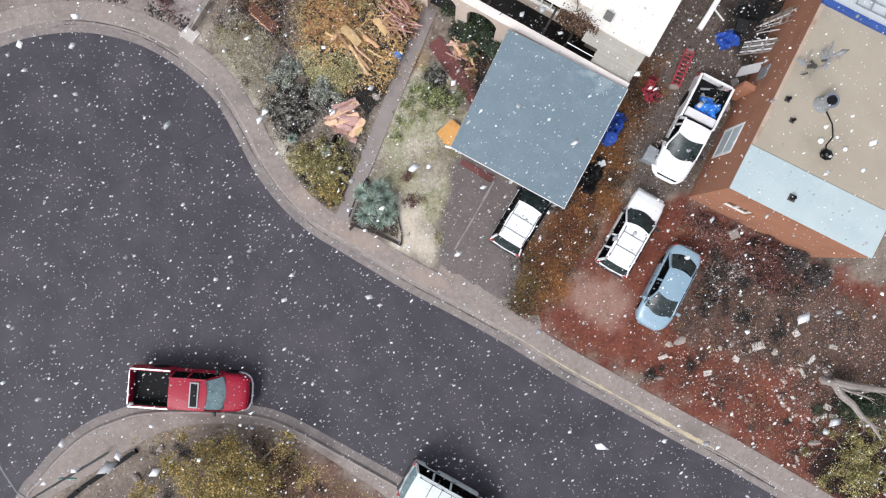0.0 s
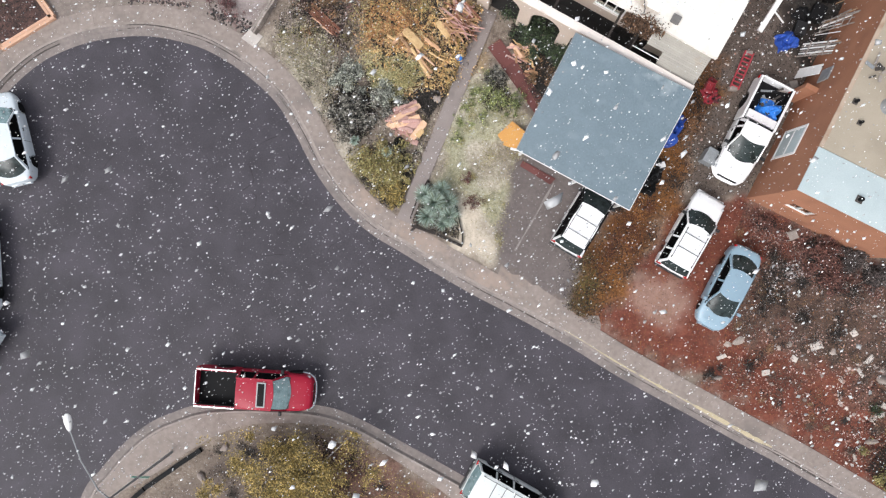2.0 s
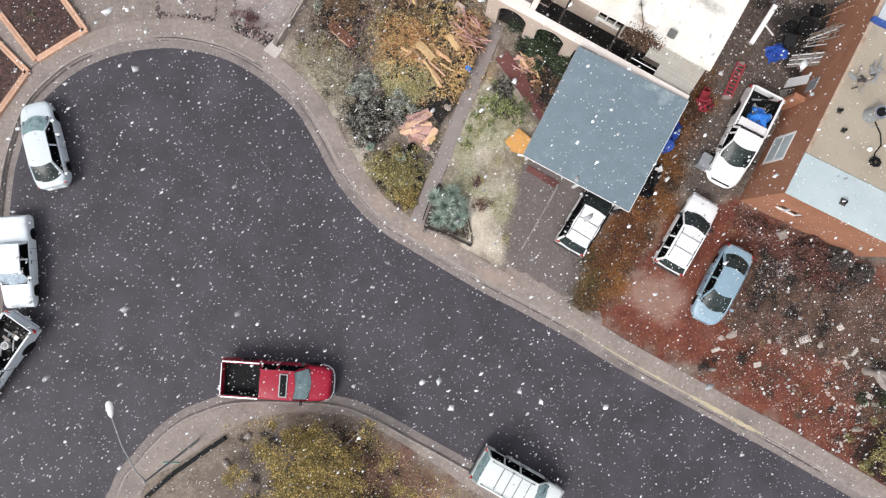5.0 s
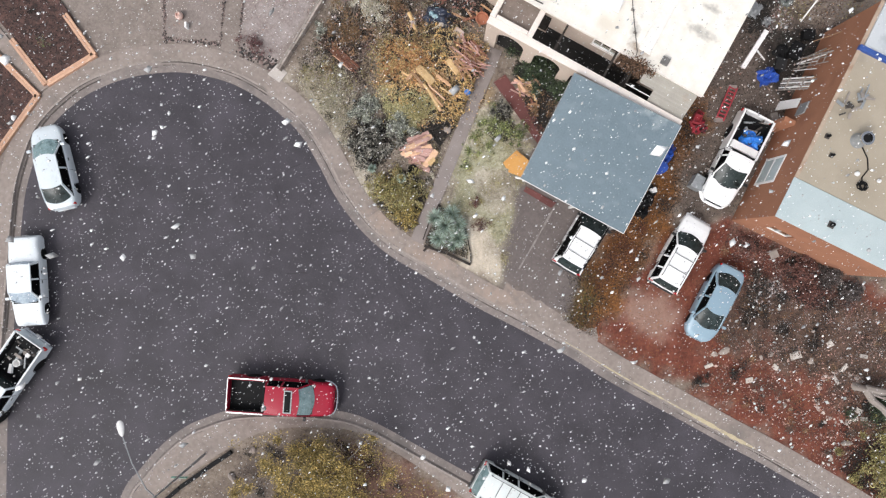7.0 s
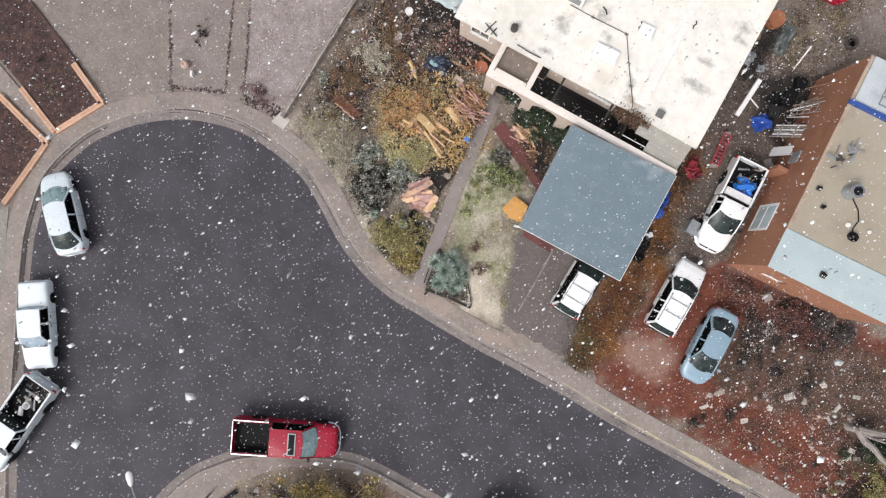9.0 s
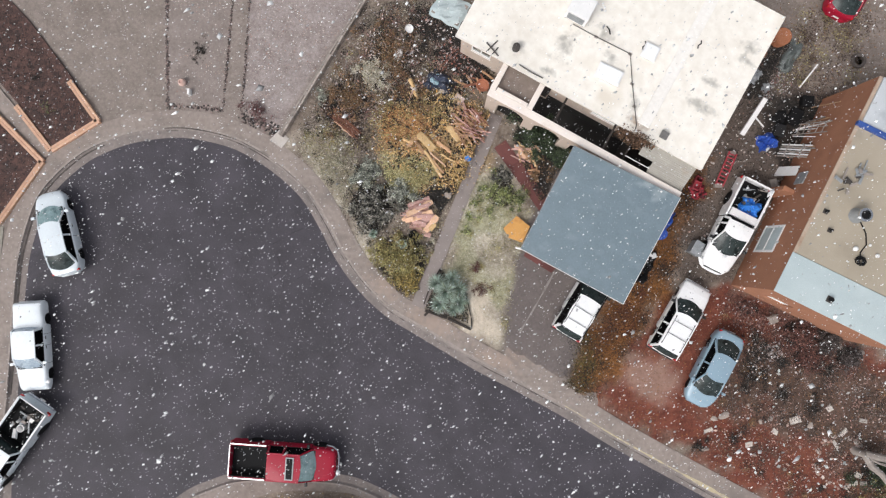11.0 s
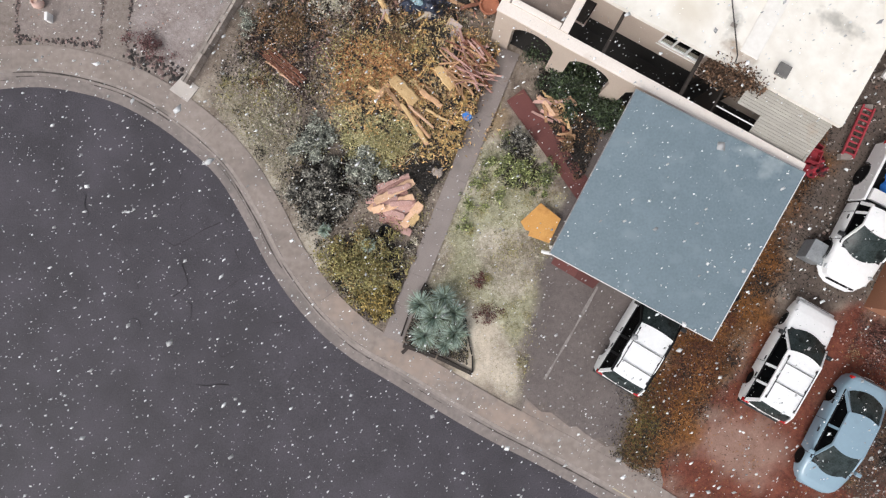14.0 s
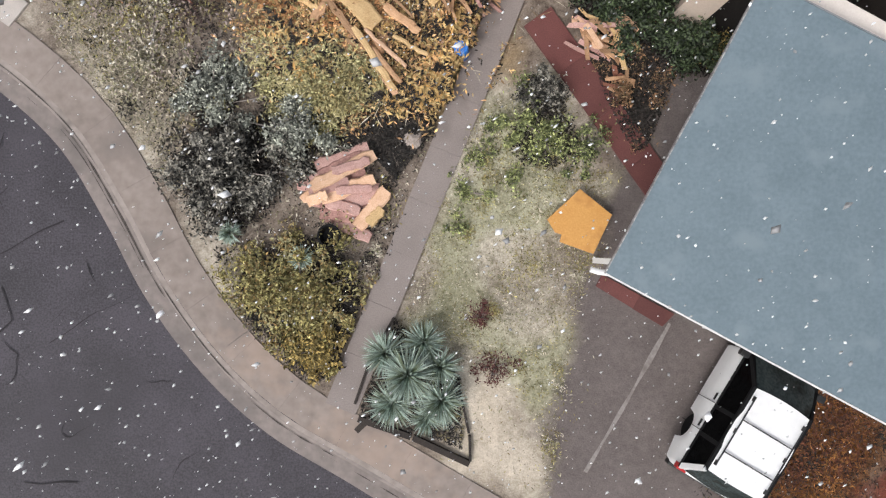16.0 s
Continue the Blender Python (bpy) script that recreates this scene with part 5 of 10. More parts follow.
def greenhouse(v, paint, xa, xb, xc, xd, zb, H, hb, hr, posts, bow=0.14, rear_bow=-0.1, screen=None, dark=False, rear_screen=None):
    """Cabin: dark tub, seats, panes, pillars and roof. xa..xd: foot of the windscreen, roof's front, roof's rear, foot of the rear pane."""
    zr = H - 0.045
    # tub under the panes
    part("cabin_floor", boxes((xd + 0.06, xa - 0.02, -hb * 0.9, hb * 0.9, zb - 0.04, zb + 0.012)), CABIN, v)
    part("dashboard", boxes((xa - 0.38, xa + 0.0, -hb * 0.86, hb * 0.86, zb + 0.014, zb + 0.07), bevel=0.03), CABIN, v)
    mid = (xa + xb) / 2
    for y in (-0.34, 0.34):
        seat(v, xb - 0.45, y, zb - 0.03, H - 0.06, 0.46)
    if xc < xb - 1.0:
        part("rear_bench", boxes((xc + 0.1, xc + 0.28, -hb * 0.8, hb * 0.8, zb, zb + 0.3), (xc + 0.28, xc + 0.62, -hb * 0.8, hb * 0.8, zb, zb + 0.08), bevel=0.04), CABIN, v)
    b = bmesh.new()
    lathe(b, [(0.16, 0), (0.175, 0.02), (0.16, 0.04), (0.145, 0.02), (0.16, 0)], 18, Matrix.Translation((xa - 0.52, 0.34, zb + 0.08)) @ Matrix.Rotation(radians(-65), 4, "Y"))
    part("steering_wheel", b, BLACK, v, smooth=True)
    part("windscreen", pane_patch((xa, -hb * 0.92, zb + 0.01), (xa, hb * 0.92, zb + 0.01), (xb, -hr * 0.93, zr), (xb, hr * 0.93, zr), bow, bow * 0.5), screen or DARKGLASS, v, "opaque windscreen, reflection painted into its colour", smooth=True).visible_shadow = False
    part("rear_window", pane_patch((xd, -hb * 0.88, zb + 0.03), (xd, hb * 0.88, zb + 0.03), (xc, -hr * 0.92, zr), (xc, hr * 0.92, zr), rear_bow, rear_bow * 0.5), rear_screen or screen or DARKGLASS, v, "opaque rear window, reflection painted into its colour", smooth=True).visible_shadow = False
    # side panes, split at the pillars
    def side(x, s, top):
        return Vector((x, s * (hr if top else hb), zr if top else zb + 0.01))
    for s in (-1, 1):
        cuts = [None, *posts, None]
        for a, e in zip(cuts, cuts[1:]):
            ax_b, ax_t = (xa - 0.08, xb - 0.02) if a is None else (a - 0.04, a - 0.04)
            ex_b, ex_t = (xd + 0.10, xc + 0.06) if e is None else (e + 0.04, e + 0.04)
            b = bmesh.new()
            vs = [b.verts.new(p) for p in (side(ax_b, s, 0), side(ex_b, s, 0), side(ex_t, s, 1), side(ax_t, s, 1))]
            b.faces.new(vs)
            bmesh.ops.solidify(b, geom=b.faces[:], thickness=0.008)
            part("side_window", b, SIDEGLASS, v)
        for px_b, px_t, w in ((xa - 0.03, xb, 0.07), *[(p, p, 0.09) for p in posts], (xd + 0.03, xc, 0.11)):
            b = bmesh.new()
            bar(b, side(px_b, s, 0) + Vector((0, 0, -0.03)), side(px_t, s, 1) + Vector((0, 0, 0.01)), w, 0.05, up=(0, s, 0.3))
            part("pillar", b, BLACK if dark and px_b > xc + 0.3 else paint, v)
        b = bmesh.new()
        bar(b, side(xb + 0.02, s, 1) + Vector((0, 0, 0.005)), side(xc - 0.02, s, 1) + Vector((0, 0, 0.005)), 0.07, 0.06)
        part("roof_rail", b, BLACK if dark else paint, v)
        b = bmesh.new()
        bar(b, (xa + 0.02, s * (hb + 0.012), zb - 0.005), (xd, s * (hb + 0.012), zb - 0.005), 0.05, 0.03)
        part("window_trim", b, BLACK, v)
    # roof skin
    bm = bmesh.new()
    rows = []
    for i in range(9):
        x = xb + (xc - xb) * i / 8
        fr = 0.06 * (1 - (2 * i / 8 - 1) ** 2)
        row = []
        for j in range(9):
            s = 2 * j / 8 - 1
            fx = bow * 0.5 * (1 - s * s) * (1 if i == 0 else 0) + rear_bow * 0.5 * (1 - s * s) * (1 if i == 8 else 0)
            row.append(bm.verts.new((x + fx, s * hr * 1.01, zr + 0.012 + 0.035 * (1 - s * s) + fr * 0.4)))
        rows.append(row)
    for a, b2 in zip(rows, rows[1:]):
        for j in range(8):
            bm.faces.new((a[j], a[j + 1], b2[j + 1], b2[j]))
    bmesh.ops.recalc_face_normals(bm, faces=bm.faces[:])
    bmesh.ops.solidify(bm, geom=bm.faces[:], thickness=0.03)
    return part("roof", bm, paint, v, smooth=True)


def mirrors(v, x, y, z, mat):
    for s in (-1, 1):
        part("wing_mirror", boxes((x - 0.07, x + 0.07, s * y + (0 if s > 0 else -0.2), s * y + (0.2 if s > 0 else 0), z, z + 0.14), bevel=0.03), mat, v)


def lamps(v, xf, xr, yf, yr, zf, zr):
    for s in (-1, 1):
        part("headlight", boxes((xf - 0.13, xf + 0.03, s * yf - 0.16, s * yf + 0.16, zf - 0.07, zf + 0.07), bevel=0.03), LAMP_CLEAR, v, "clear headlight")
        part("tail_light", boxes((xr - 0.03, xr + 0.10, s * yr - 0.11, s * yr + 0.11, zr - 0.08, zr + 0.09), bevel=0.02), LAMP_RED, v, "red tail light")


def seams(v, xs, hw, z0, z1, hood=None):
    """Thin dark gaps of the doors, and of the bonnet's rear edge."""
    for x in xs:
        for s in (-1, 1):
            part("door_gap", boxes((x - 0.006, x + 0.006, s * hw - 0.014, s * hw + 0.014, z0, z1)), BLACK, v)


def sedan(name, m, paint, label, L=4.6, W=1.78, H=1.42, hood=1.15, trunk=0.75, rear_rake=0.55, front_rake=0.62, boxy=0.0, screen=None, rear_screen=None):
    v = thing(name, m, label, "car", "parked cars")
    h, w = L / 2, W / 2
    e = 0.12 * (1 - boxy)
    part("body", body_shell([(-h, w * (0.56 + 0.36 * boxy), 0.38, 0.66, 0.80), (-h + 0.07, w * (0.74 + 0.22 * boxy), 0.28, 0.76, 0.92), (-h + 0.2, w * (0.86 + 0.11 * boxy), 0.24, 0.80, 0.955), (-h + 0.5, w * 0.955, 0.22, 0.82, 0.965), (-h + 1.0, w, 0.2, 0.86, 0.96),
                             (0, w, 0.19, 0.86, 0.945), (h - hood - 0.2, w * 0.995, 0.2, 0.85, 0.94), (h - hood + 0.1, w * 0.985, 0.2, 0.82, 0.915), (h - 0.5, w * 0.94, 0.22, 0.72, 0.83), (h - 0.26, w * (0.84 + 0.1 * boxy), 0.24, 0.68, 0.78),
                             (h - 0.1, w * (0.70 + 0.22 * boxy), 0.28, 0.62, 0.70), (h, w * (0.50 + 0.38 * boxy), 0.36, 0.54, 0.60)], ((h - 0.82, 0.315), (-h + 0.95, 0.315))), paint, v, smooth=True)
    xa, xd = h - hood, -h + trunk
    greenhouse(v, paint, xa, xa - front_rake, xd + rear_rake, xd, 0.945, H, w * (0.86 + 0.04 * boxy), w * (0.64 + 0.06 * boxy), [(xa - front_rake + xd + rear_rake) / 2 + 0.08], bow=0.28 - 0.16 * boxy, rear_bow=-0.22 + 0.16 * boxy, screen=screen, rear_screen=rear_screen)
    for x in (h - 0.82, -h + 0.95):
        for y in (-w + 0.26, w - 0.26):
            wheel(v, x, y, 0.315, 0.2)
    lamps(v, h - 0.26 + 0.12 * boxy, -h + 0.12, w * 0.62, w * 0.70, 0.63, 0.80)
    mirrors(v, xa - 0.18, w * 0.93, 0.95, paint)
    part("front_bumper", boxes((h - 0.12, h + 0.03, -w * (0.52 + 0.2 * boxy), w * (0.52 + 0.2 * boxy), 0.30, 0.5), bevel=0.04), paint, v)
    part("rear_bumper", boxes((-h - 0.04, -h + 0.12, -w * (0.56 + 0.24 * boxy), w * (0.56 + 0.24 * boxy), 0.34, 0.55), bevel=0.04), paint, v)
    part("grille", boxes((h - 0.02, h + 0.012, -0.35, 0.35, 0.52, 0.6)), BLACK, v)
    part("cowl", boxes((xa - 0.02, xa + 0.13, -w * 0.78, w * 0.78, 0.925, 0.952), bevel=0.01), DARKPLASTIC, v)
    for y in (-0.25, 0.35):
        b = bmesh.new()
        bar(b, (xa + 0.08, y, 0.975), (xa - 0.12, y - 0.52, 1.06), 0.02, 0.015)
        part("wiper", b, BLACK, v)
    seams(v, (xa - 0.1, (xa + xd) / 2 - 0.05, xd + 0.35), w * 0.985, 0.3, 0.9)
    part("number_plate", boxes((-h - 0.062, -h - 0.052, -0.16, 0.16, 0.58, 0.7)), WHITE_TRIM, v)
    for s in (-1, 1):
        for x in (xa - 0.95, xd + 0.55):
            part("door_handle", boxes((x - 0.08, x + 0.08, s * w - 0.03, s * w + 0.02, 0.78, 0.81), bevel=0.008), DARKPLASTIC, v)
    return v


def estate(name, m, paint, label, L=4.5, W=1.78, H=1.55, hood=1.05, front_rake=0.6, rear_rake=0.22, zb=0.98, category="car", tall=0.0, wheel_r=0.33, bars=(0.25, -0.75), screen=None, dark=False, bow=0.24, roof=0.77):
    v = thing(name, m, label, category, "parked cars")
    h, w = L / 2, W / 2
    t = tall
    part("body", body_shell([(-h, w * 0.90, 0.40, 0.72 + t, 0.90 + t), (-h + 0.07, w * 0.95, 0.30, 0.82 + t, 0.97 + t), (-h + 0.5, w * 0.99, 0.24, 0.86 + t, 0.985 + t), (0, w, 0.22, 0.86 + t, 0.975 + t),
                             (h - hood - 0.2, w * 0.995, 0.22, 0.86 + t, 0.97 + t), (h - hood + 0.1, w * 0.98, 0.22, 0.84 + t, 0.95 + t), (h - 0.45, w * 0.95, 0.24, 0.76 + t, 0.87 + t),
                             (h - 0.12, w * 0.88, 0.28, 0.66 + t, 0.78 + t), (h, w * 0.76, 0.38, 0.56 + t, 0.64 + t)], ((h - 0.85, wheel_r), (-h + 0.85, wheel_r))), paint, v, smooth=True)
    xa, xd = h - hood, -h + 0.06
    zb = zb + t
    xb, xc = xa - front_rake, xd + rear_rake
    p1, p2 = xb - (xb - xc) * 0.38, xb - (xb - xc) * 0.72
    greenhouse(v, paint, xa, xb, xc, xd, zb, H, w * 0.95, w * roof, [p1, p2], bow=bow, rear_bow=-0.05, screen=screen, dark=dark)
    for x in (h - 0.85, -h + 0.85):
        for y in (-w + 0.31, w - 0.31):
            wheel(v, x, y, wheel_r, 0.21)
    lamps(v, h - 0.12, -h + 0.03, w * 0.7, w * 0.86, 0.68 + t, 0.86 + t)
    mirrors(v, xa - 0.2, w * 0.95, zb, DARKPLASTIC)
    part("front_bumper", boxes((h - 0.08, h + 0.06, -w * 0.82, w * 0.82, 0.34, 0.56), bevel=0.04), paint, v)
    part("rear_bumper", boxes((-h - 0.08, -h + 0.08, -w * 0.9, w * 0.9, 0.40, 0.62), bevel=0.04), DARKPLASTIC, v)
    part("grille", boxes((h - 0.02, h + 0.012, -0.4, 0.4, 0.56 + t, 0.66 + t)), BLACK, v)
    part("cowl", boxes((xa - 0.02, xa + 0.12, -w * 0.8, w * 0.8, zb - 0.03, zb + 0.004), bevel=0.01), DARKPLASTIC, v)
    for s in (-1, 1):
        rl = part("rack_rail", boxes((xc + 0.15, xb - 0.15, s * w * roof * 0.88 - 0.012, s * w * roof * 0.88 + 0.012, H + 0.045, H + 0.07), bevel=0.006), DARKPLASTIC, v)
        for x in (xc + 0.2, (xb + xc) / 2, xb - 0.2):
            part("rail_foot", boxes((x - 0.05, x + 0.05, s * w * roof * 0.88 - 0.012, s * w * roof * 0.88 + 0.012, H - 0.03, H + 0.046)), DARKPLASTIC, rl)
    for x in bars:
        part("rack_bar", boxes((x - 0.012, x + 0.012, -w * roof * 0.87, w * roof * 0.87, H + 0.045, H + 0.07), bevel=0.005), DARKPLASTIC, v)
    seams(v, (xa - 0.1, p1 + 0.05, p2 + 0.05), w * 0.99, 0.3, zb - 0.06)
    part("number_plate", boxes((-h - 0.02, -h - 0.008, -0.16, 0.16, 0.72, 0.84)), WHITE_TRIM, v)
    for s in (-1, 1):
        for x in (p1 + 0.18, p2 + 0.18):
            part("door_handle", boxes((x - 0.08, x + 0.08, s * w - 0.03, s * w + 0.02, zb - 0.16, zb - 0.13), bevel=0.008), DARKPLASTIC, v)
    for y in (-0.25, 0.35):
        b = bmesh.new()
        bar(b, (xa + 0.08, y, zb + 0.03), (xa - 0.12, y - 0.5, zb + 0.12), 0.02, 0.015)
        part("wiper", b, BLACK, v)
    return v


def pickup(name, m, paint, label, L=5.6, W=1.9, H=1.78, hood=1.25, cab=1.95, front_rake=0.55, bedmat=None, railmat=None, zb=1.12, wheel_r=0.38, sunroof=False, screen=None, bow=0.14, nose=0.0):
    v = thing(name, m, label, "pickup truck", "parked trucks")
    h, w = L / 2, W / 2
    xa = h - hood
    xr = xa - cab                      # rear face of the cab
    part("body", body_shell([(xr, w * 0.97, 0.34, 0.98, 1.09), (xr + 0.5, w * 0.985, 0.33, 0.98, 1.10), (xa - 0.2, w * 0.985, 0.33, 0.98, 1.10), (xa + 0.1, w * 0.97, 0.33, 0.96, 1.08),
                             (h - 0.55, w * (0.95 - 0.02 * nose), 0.34, 0.90, 1.03), (h - 0.3, w * (0.93 - 0.08 * nose), 0.35, 0.87, 1.0), (h - 0.12, w * (0.90 - 0.18 * nose), 0.38, 0.82, 0.95), (h, w * (0.80 - 0.32 * nose), 0.46, 0.70, 0.80)], ((h - 0.92, wheel_r),)), paint, v, smooth=True)
    xb = xa - front_rake
    greenhouse(v, paint, xa, xb, xr + 0.16, xr + 0.04, zb, H, w * 0.90, w * 0.74, [(xb + xr) / 2 + 0.02], bow=bow, rear_bow=-0.03, screen=screen)
    # bed
    bx0, bx1 = -h, xr - 0.03
    part("bed_floor", boxes((bx0 + 0.05, bx1, -w * 0.86, w * 0.86, 0.70, 0.76)), bedmat or DARKPLASTIC, v)
    for s in (-1, 1):
        y0, y1 = sorted((s * w * 0.87, s * w * 0.985))
        xw, ra_ = -h + 1.15, wheel_r + 0.06
        side_ = [(bx0, 0.42)] + [(xw - ra_ * math.cos(a), wheel_r + ra_ * math.sin(a)) for a in np.linspace(0.0, math.pi, 11)] + [(bx1, 0.42), (bx1, 1.21), (bx1 - 0.03, 1.24), (bx0 + 0.03, 1.24), (bx0, 1.21)]
        b = bmesh.new()
        loft(b, [[Vector((x, y, z)) for x, z in side_] for y in (y0, y1)])
        part("bed_side", b, paint, v)
        y0, y1 = sorted((s * w * 0.83, s * w * 0.868))
        part("bed_liner", boxes((bx0 + 0.06, bx1 - 0.03, y0, y1, 0.76, 1.22)), bedmat or DARKPLASTIC, v)
        b = bmesh.new()
        box(b, bx0 + 0.02, bx1 - 0.02, min(s * w * 0.915, s * w * 0.985), max(s * w * 0.915, s * w * 0.985), 1.243, 1.27, bevel=0.008)
        part("bed_rail", b, railmat or paint, v)
    part("tailgate", boxes((bx0 - 0.02, bx0 + 0.055, -w * 0.865, w * 0.865, 0.55, 1.22), bevel=0.02), paint, v)
    part("tailgate_cap", boxes((bx0 - 0.02, bx0 + 0.03, -w * 0.865, w * 0.865, 1.223, 1.255), bevel=0.008), railmat or paint, v)
    part("bed_front", boxes((bx1 - 0.05, bx1, -w * 0.865, w * 0.865, 0.76, 1.24)), bedmat or paint, v)
    for x in (h - 0.92, -h + 1.15):
        for y in (-w + 0.15, w - 0.15):
            wheel(v, x, y, wheel_r, 0.24)
            b = bmesh.new()
            pts = [(x + (wheel_r + 0.06) * math.cos(a), (w - 0.01) * (1 if y > 0 else -1), wheel_r + 0.02 + (wheel_r + 0.06) * math.sin(a)) for a in np.linspace(0.0, math.pi, 10)]
            tube(b, pts, 0.016, 5)
            part("wheel_arch", b, DARKPLASTIC, v)
    lamps(v, h - 0.13 - 0.16 * nose, -h + 0.0, w * 0.70, w * 0.92, 0.84, 0.98)
    mirrors(v, xa - 0.25, w * 0.95, zb, DARKPLASTIC)
    b = bmesh.new()
    tube(b, [(h - 0.62, -w * 0.97, 0.55), (h - 0.3, -w * (0.97 - 0.08 * nose), 0.55), (h - 0.06, -w * (0.84 - 0.16 * nose), 0.55), (h + 0.04, -w * 0.45, 0.55), (h + 0.06, 0, 0.55), (h + 0.04, w * 0.45, 0.55), (h - 0.06, w * (0.84 - 0.16 * nose), 0.55), (h - 0.3, w * (0.97 - 0.08 * nose), 0.55), (h - 0.62, w * 0.97, 0.55)], 0.075, 8)
    part("front_bumper", b, CHROME if nose < 0.9 else paint, v, smooth=True)
    part("rear_bumper", boxes((-h - 0.16, -h - 0.025, -w * 0.88, w * 0.88, 0.46, 0.62), bevel=0.03), CHROME, v)
    part("grille", boxes((h - 0.02, h + 0.02, -w * 0.55, w * 0.55, 0.68, 0.84), bevel=0.01), BLACK, v)
    part("cowl", boxes((xa - 0.02, xa + 0.12, -w * 0.8, w * 0.8, zb - 0.05, zb - 0.004), bevel=0.01), DARKPLASTIC, v)
    seams(v, (xa - 0.1, (xb + xr) / 2), w * 0.965, 0.42, zb - 0.04)
    part("number_plate", boxes((-h - 0.175, -h - 0.163, -0.16, 0.16, 0.48, 0.6)), WHITE_TRIM, v)
    if sunroof:
        sr = part("sunroof", boxes((xb - 0.68, xb - 0.26, -0.58, 0.58, H + 0.026, H + 0.05), bevel=0.01), METALGREY, v, "grey framed sunroof")
        part("pane", boxes((xb - 0.62, xb - 0.32, -0.52, 0.52, H + 0.052, H + 0.06), bevel=0.003), SIDEGLASS, sr, "dark sunroof pane")
    for s in (-1, 1):
        part("door_handle", boxes(((xb + xr) / 2 + 0.12, (xb + xr) / 2 + 0.28, s * w * 0.98 - 0.03, s * w * 0.98 + 0.02, 0.92, 0.95), bevel=0.008), DARKPLASTIC, v)
    for y in (-0.25, 0.35):
        b = bmesh.new()
        bar(b, (xa + 0.08, y, zb + 0.01), (xa - 0.1, y - 0.5, zb + 0.12), 0.02, 0.015)
        part("wiper", b, BLACK, v)
    return v


def crumple(parent, name, x0, x1, y0, y1, z, h, mat, seed, n=14):
    """A crumpled sheet heaped in a bed or on the ground."""
    r = np.random.default_rng(seed)
    ph = r.uniform(0, 6.28, 12)
    bm = bmesh.new()
    rows = []
    for j in range(n + 1):
        row = []
        for i in range(n + 1):
            s, t = i / n, j / n
            e = (math.sin(math.pi * s) * math.sin(math.pi * t)) ** 0.4
            k = 0.5 + 0.22 * math.sin(9 * s + 5 * t + ph[0]) + 0.18 * math.sin(14 * t - 7 * s + ph[1]) + 0.14 * math.sin(23 * s + ph[2]) * math.sin(19 * t + ph[3])
            row.append(bm.verts.new((x0 + (x1 - x0) * s + 0.04 * math.sin(11 * t + ph[4]), y0 + (y1 - y0) * t + 0.04 * math.sin(13 * s + ph[5]), z + h * e * k + r.uniform(-0.015, 0.015) * e)))
        rows.append(row)
    under = [[bm.verts.new(v.co - Vector((0, 0, 0.008))) for v in row] for row in rows]
    for a, b, c, d in zip(rows, rows[1:], under, under[1:]):
        for i in range(n):
            bm.faces.new((a[i], a[i + 1], b[i + 1], b[i]))
            bm.faces.new((c[i], d[i], d[i + 1], c[i + 1]))
    for top, low in ((rows[0], under[0]), (rows[-1], under[-1]), ([q[0] for q in rows], [q[0] for q in under]), ([q[-1] for q in rows], [q[-1] for q in under])):
        for i in range(n):
            bm.faces.new((top[i], top[i + 1], low[i + 1], low[i]))
    return part(name, bm, mat, parent)


def at_ground(x, y, deg, z=0.0):
    return pose(x, y, z, 0, 0, deg)


RD = -0.115
red_truck = pickup("red_pickup", at_ground(-11.53, -6.82, -2.2, RD), RED_PAINT, "red pickup truck with an empty black-lined bed, parked at the kerb", L=5.5, W=1.86, H=1.82, hood=1.2, cab=2.35, bedmat=BLACK, railmat=CHROME, sunroof=True, screen=SKYGLASS, nose=0.6, bow=0.2)
blue_sedan = sedan("blue_sedan", at_ground(10.70, -1.28, 244.5), BLUE_PAINT, "light blue four-door sedan parked on the red dirt", L=4.15, W=1.68, H=1.36, hood=0.95, front_rake=0.72, trunk=0.62, rear_rake=0.66)
wagon = estate("white_wagon", at_ground(8.87, 1.25, 62.0), WHITE_PAINT, "white estate car with roof rack parked on the drive", L=4.04, W=1.66, H=1.48, hood=1.18, front_rake=0.66, rear_rake=0.24, bars=(-0.25, -0.95), roof=0.72, wheel_r=0.31)
suv = estate("white_suv", at_ground(3.86, 2.02, 60.5), WHITE_PAINT, "white SUV with dark roof rack, its nose under the carport", L=3.95, W=1.64, H=1.82, hood=1.05, front_rake=0.72, rear_rake=0.3, tall=0.22, wheel_r=0.33, bars=(-0.45, -1.15), category="car", dark=True, bow=0.1)
white_truck = pickup("white_pickup", at_ground(11.473, 6.133, 245.0), WHITE_PAINT, "white pickup truck with blue tarp and scrap in its bed", L=4.95, W=1.75, H=1.62, hood=1.2, cab=1.55, front_rake=0.72, bedmat=BLACK, zb=1.10, bow=0.30, nose=1.0)
silver_sedan = sedan("silver_sedan", at_ground(-23.80, 4.72, 105.5, RD), SILVER_PAINT, "silver four-door sedan parked at the kerb of the cul-de-sac", L=4.45, W=1.72, H=1.40, hood=1.05, front_rake=0.72, trunk=0.5, rear_rake=0.65, screen=SKYGLASS, rear_screen=DARKGLASS)
coupe = sedan("white_coupe", at_ground(-25.02, -1.25, 275.5, RD), ICE_PAINT, "boxy white older car parked at the kerb", L=4.65, W=1.64, H=1.40, hood=1.3, trunk=1.35, rear_rake=0.12, front_rake=0.5, boxy=1.0, screen=PALEGLASS)
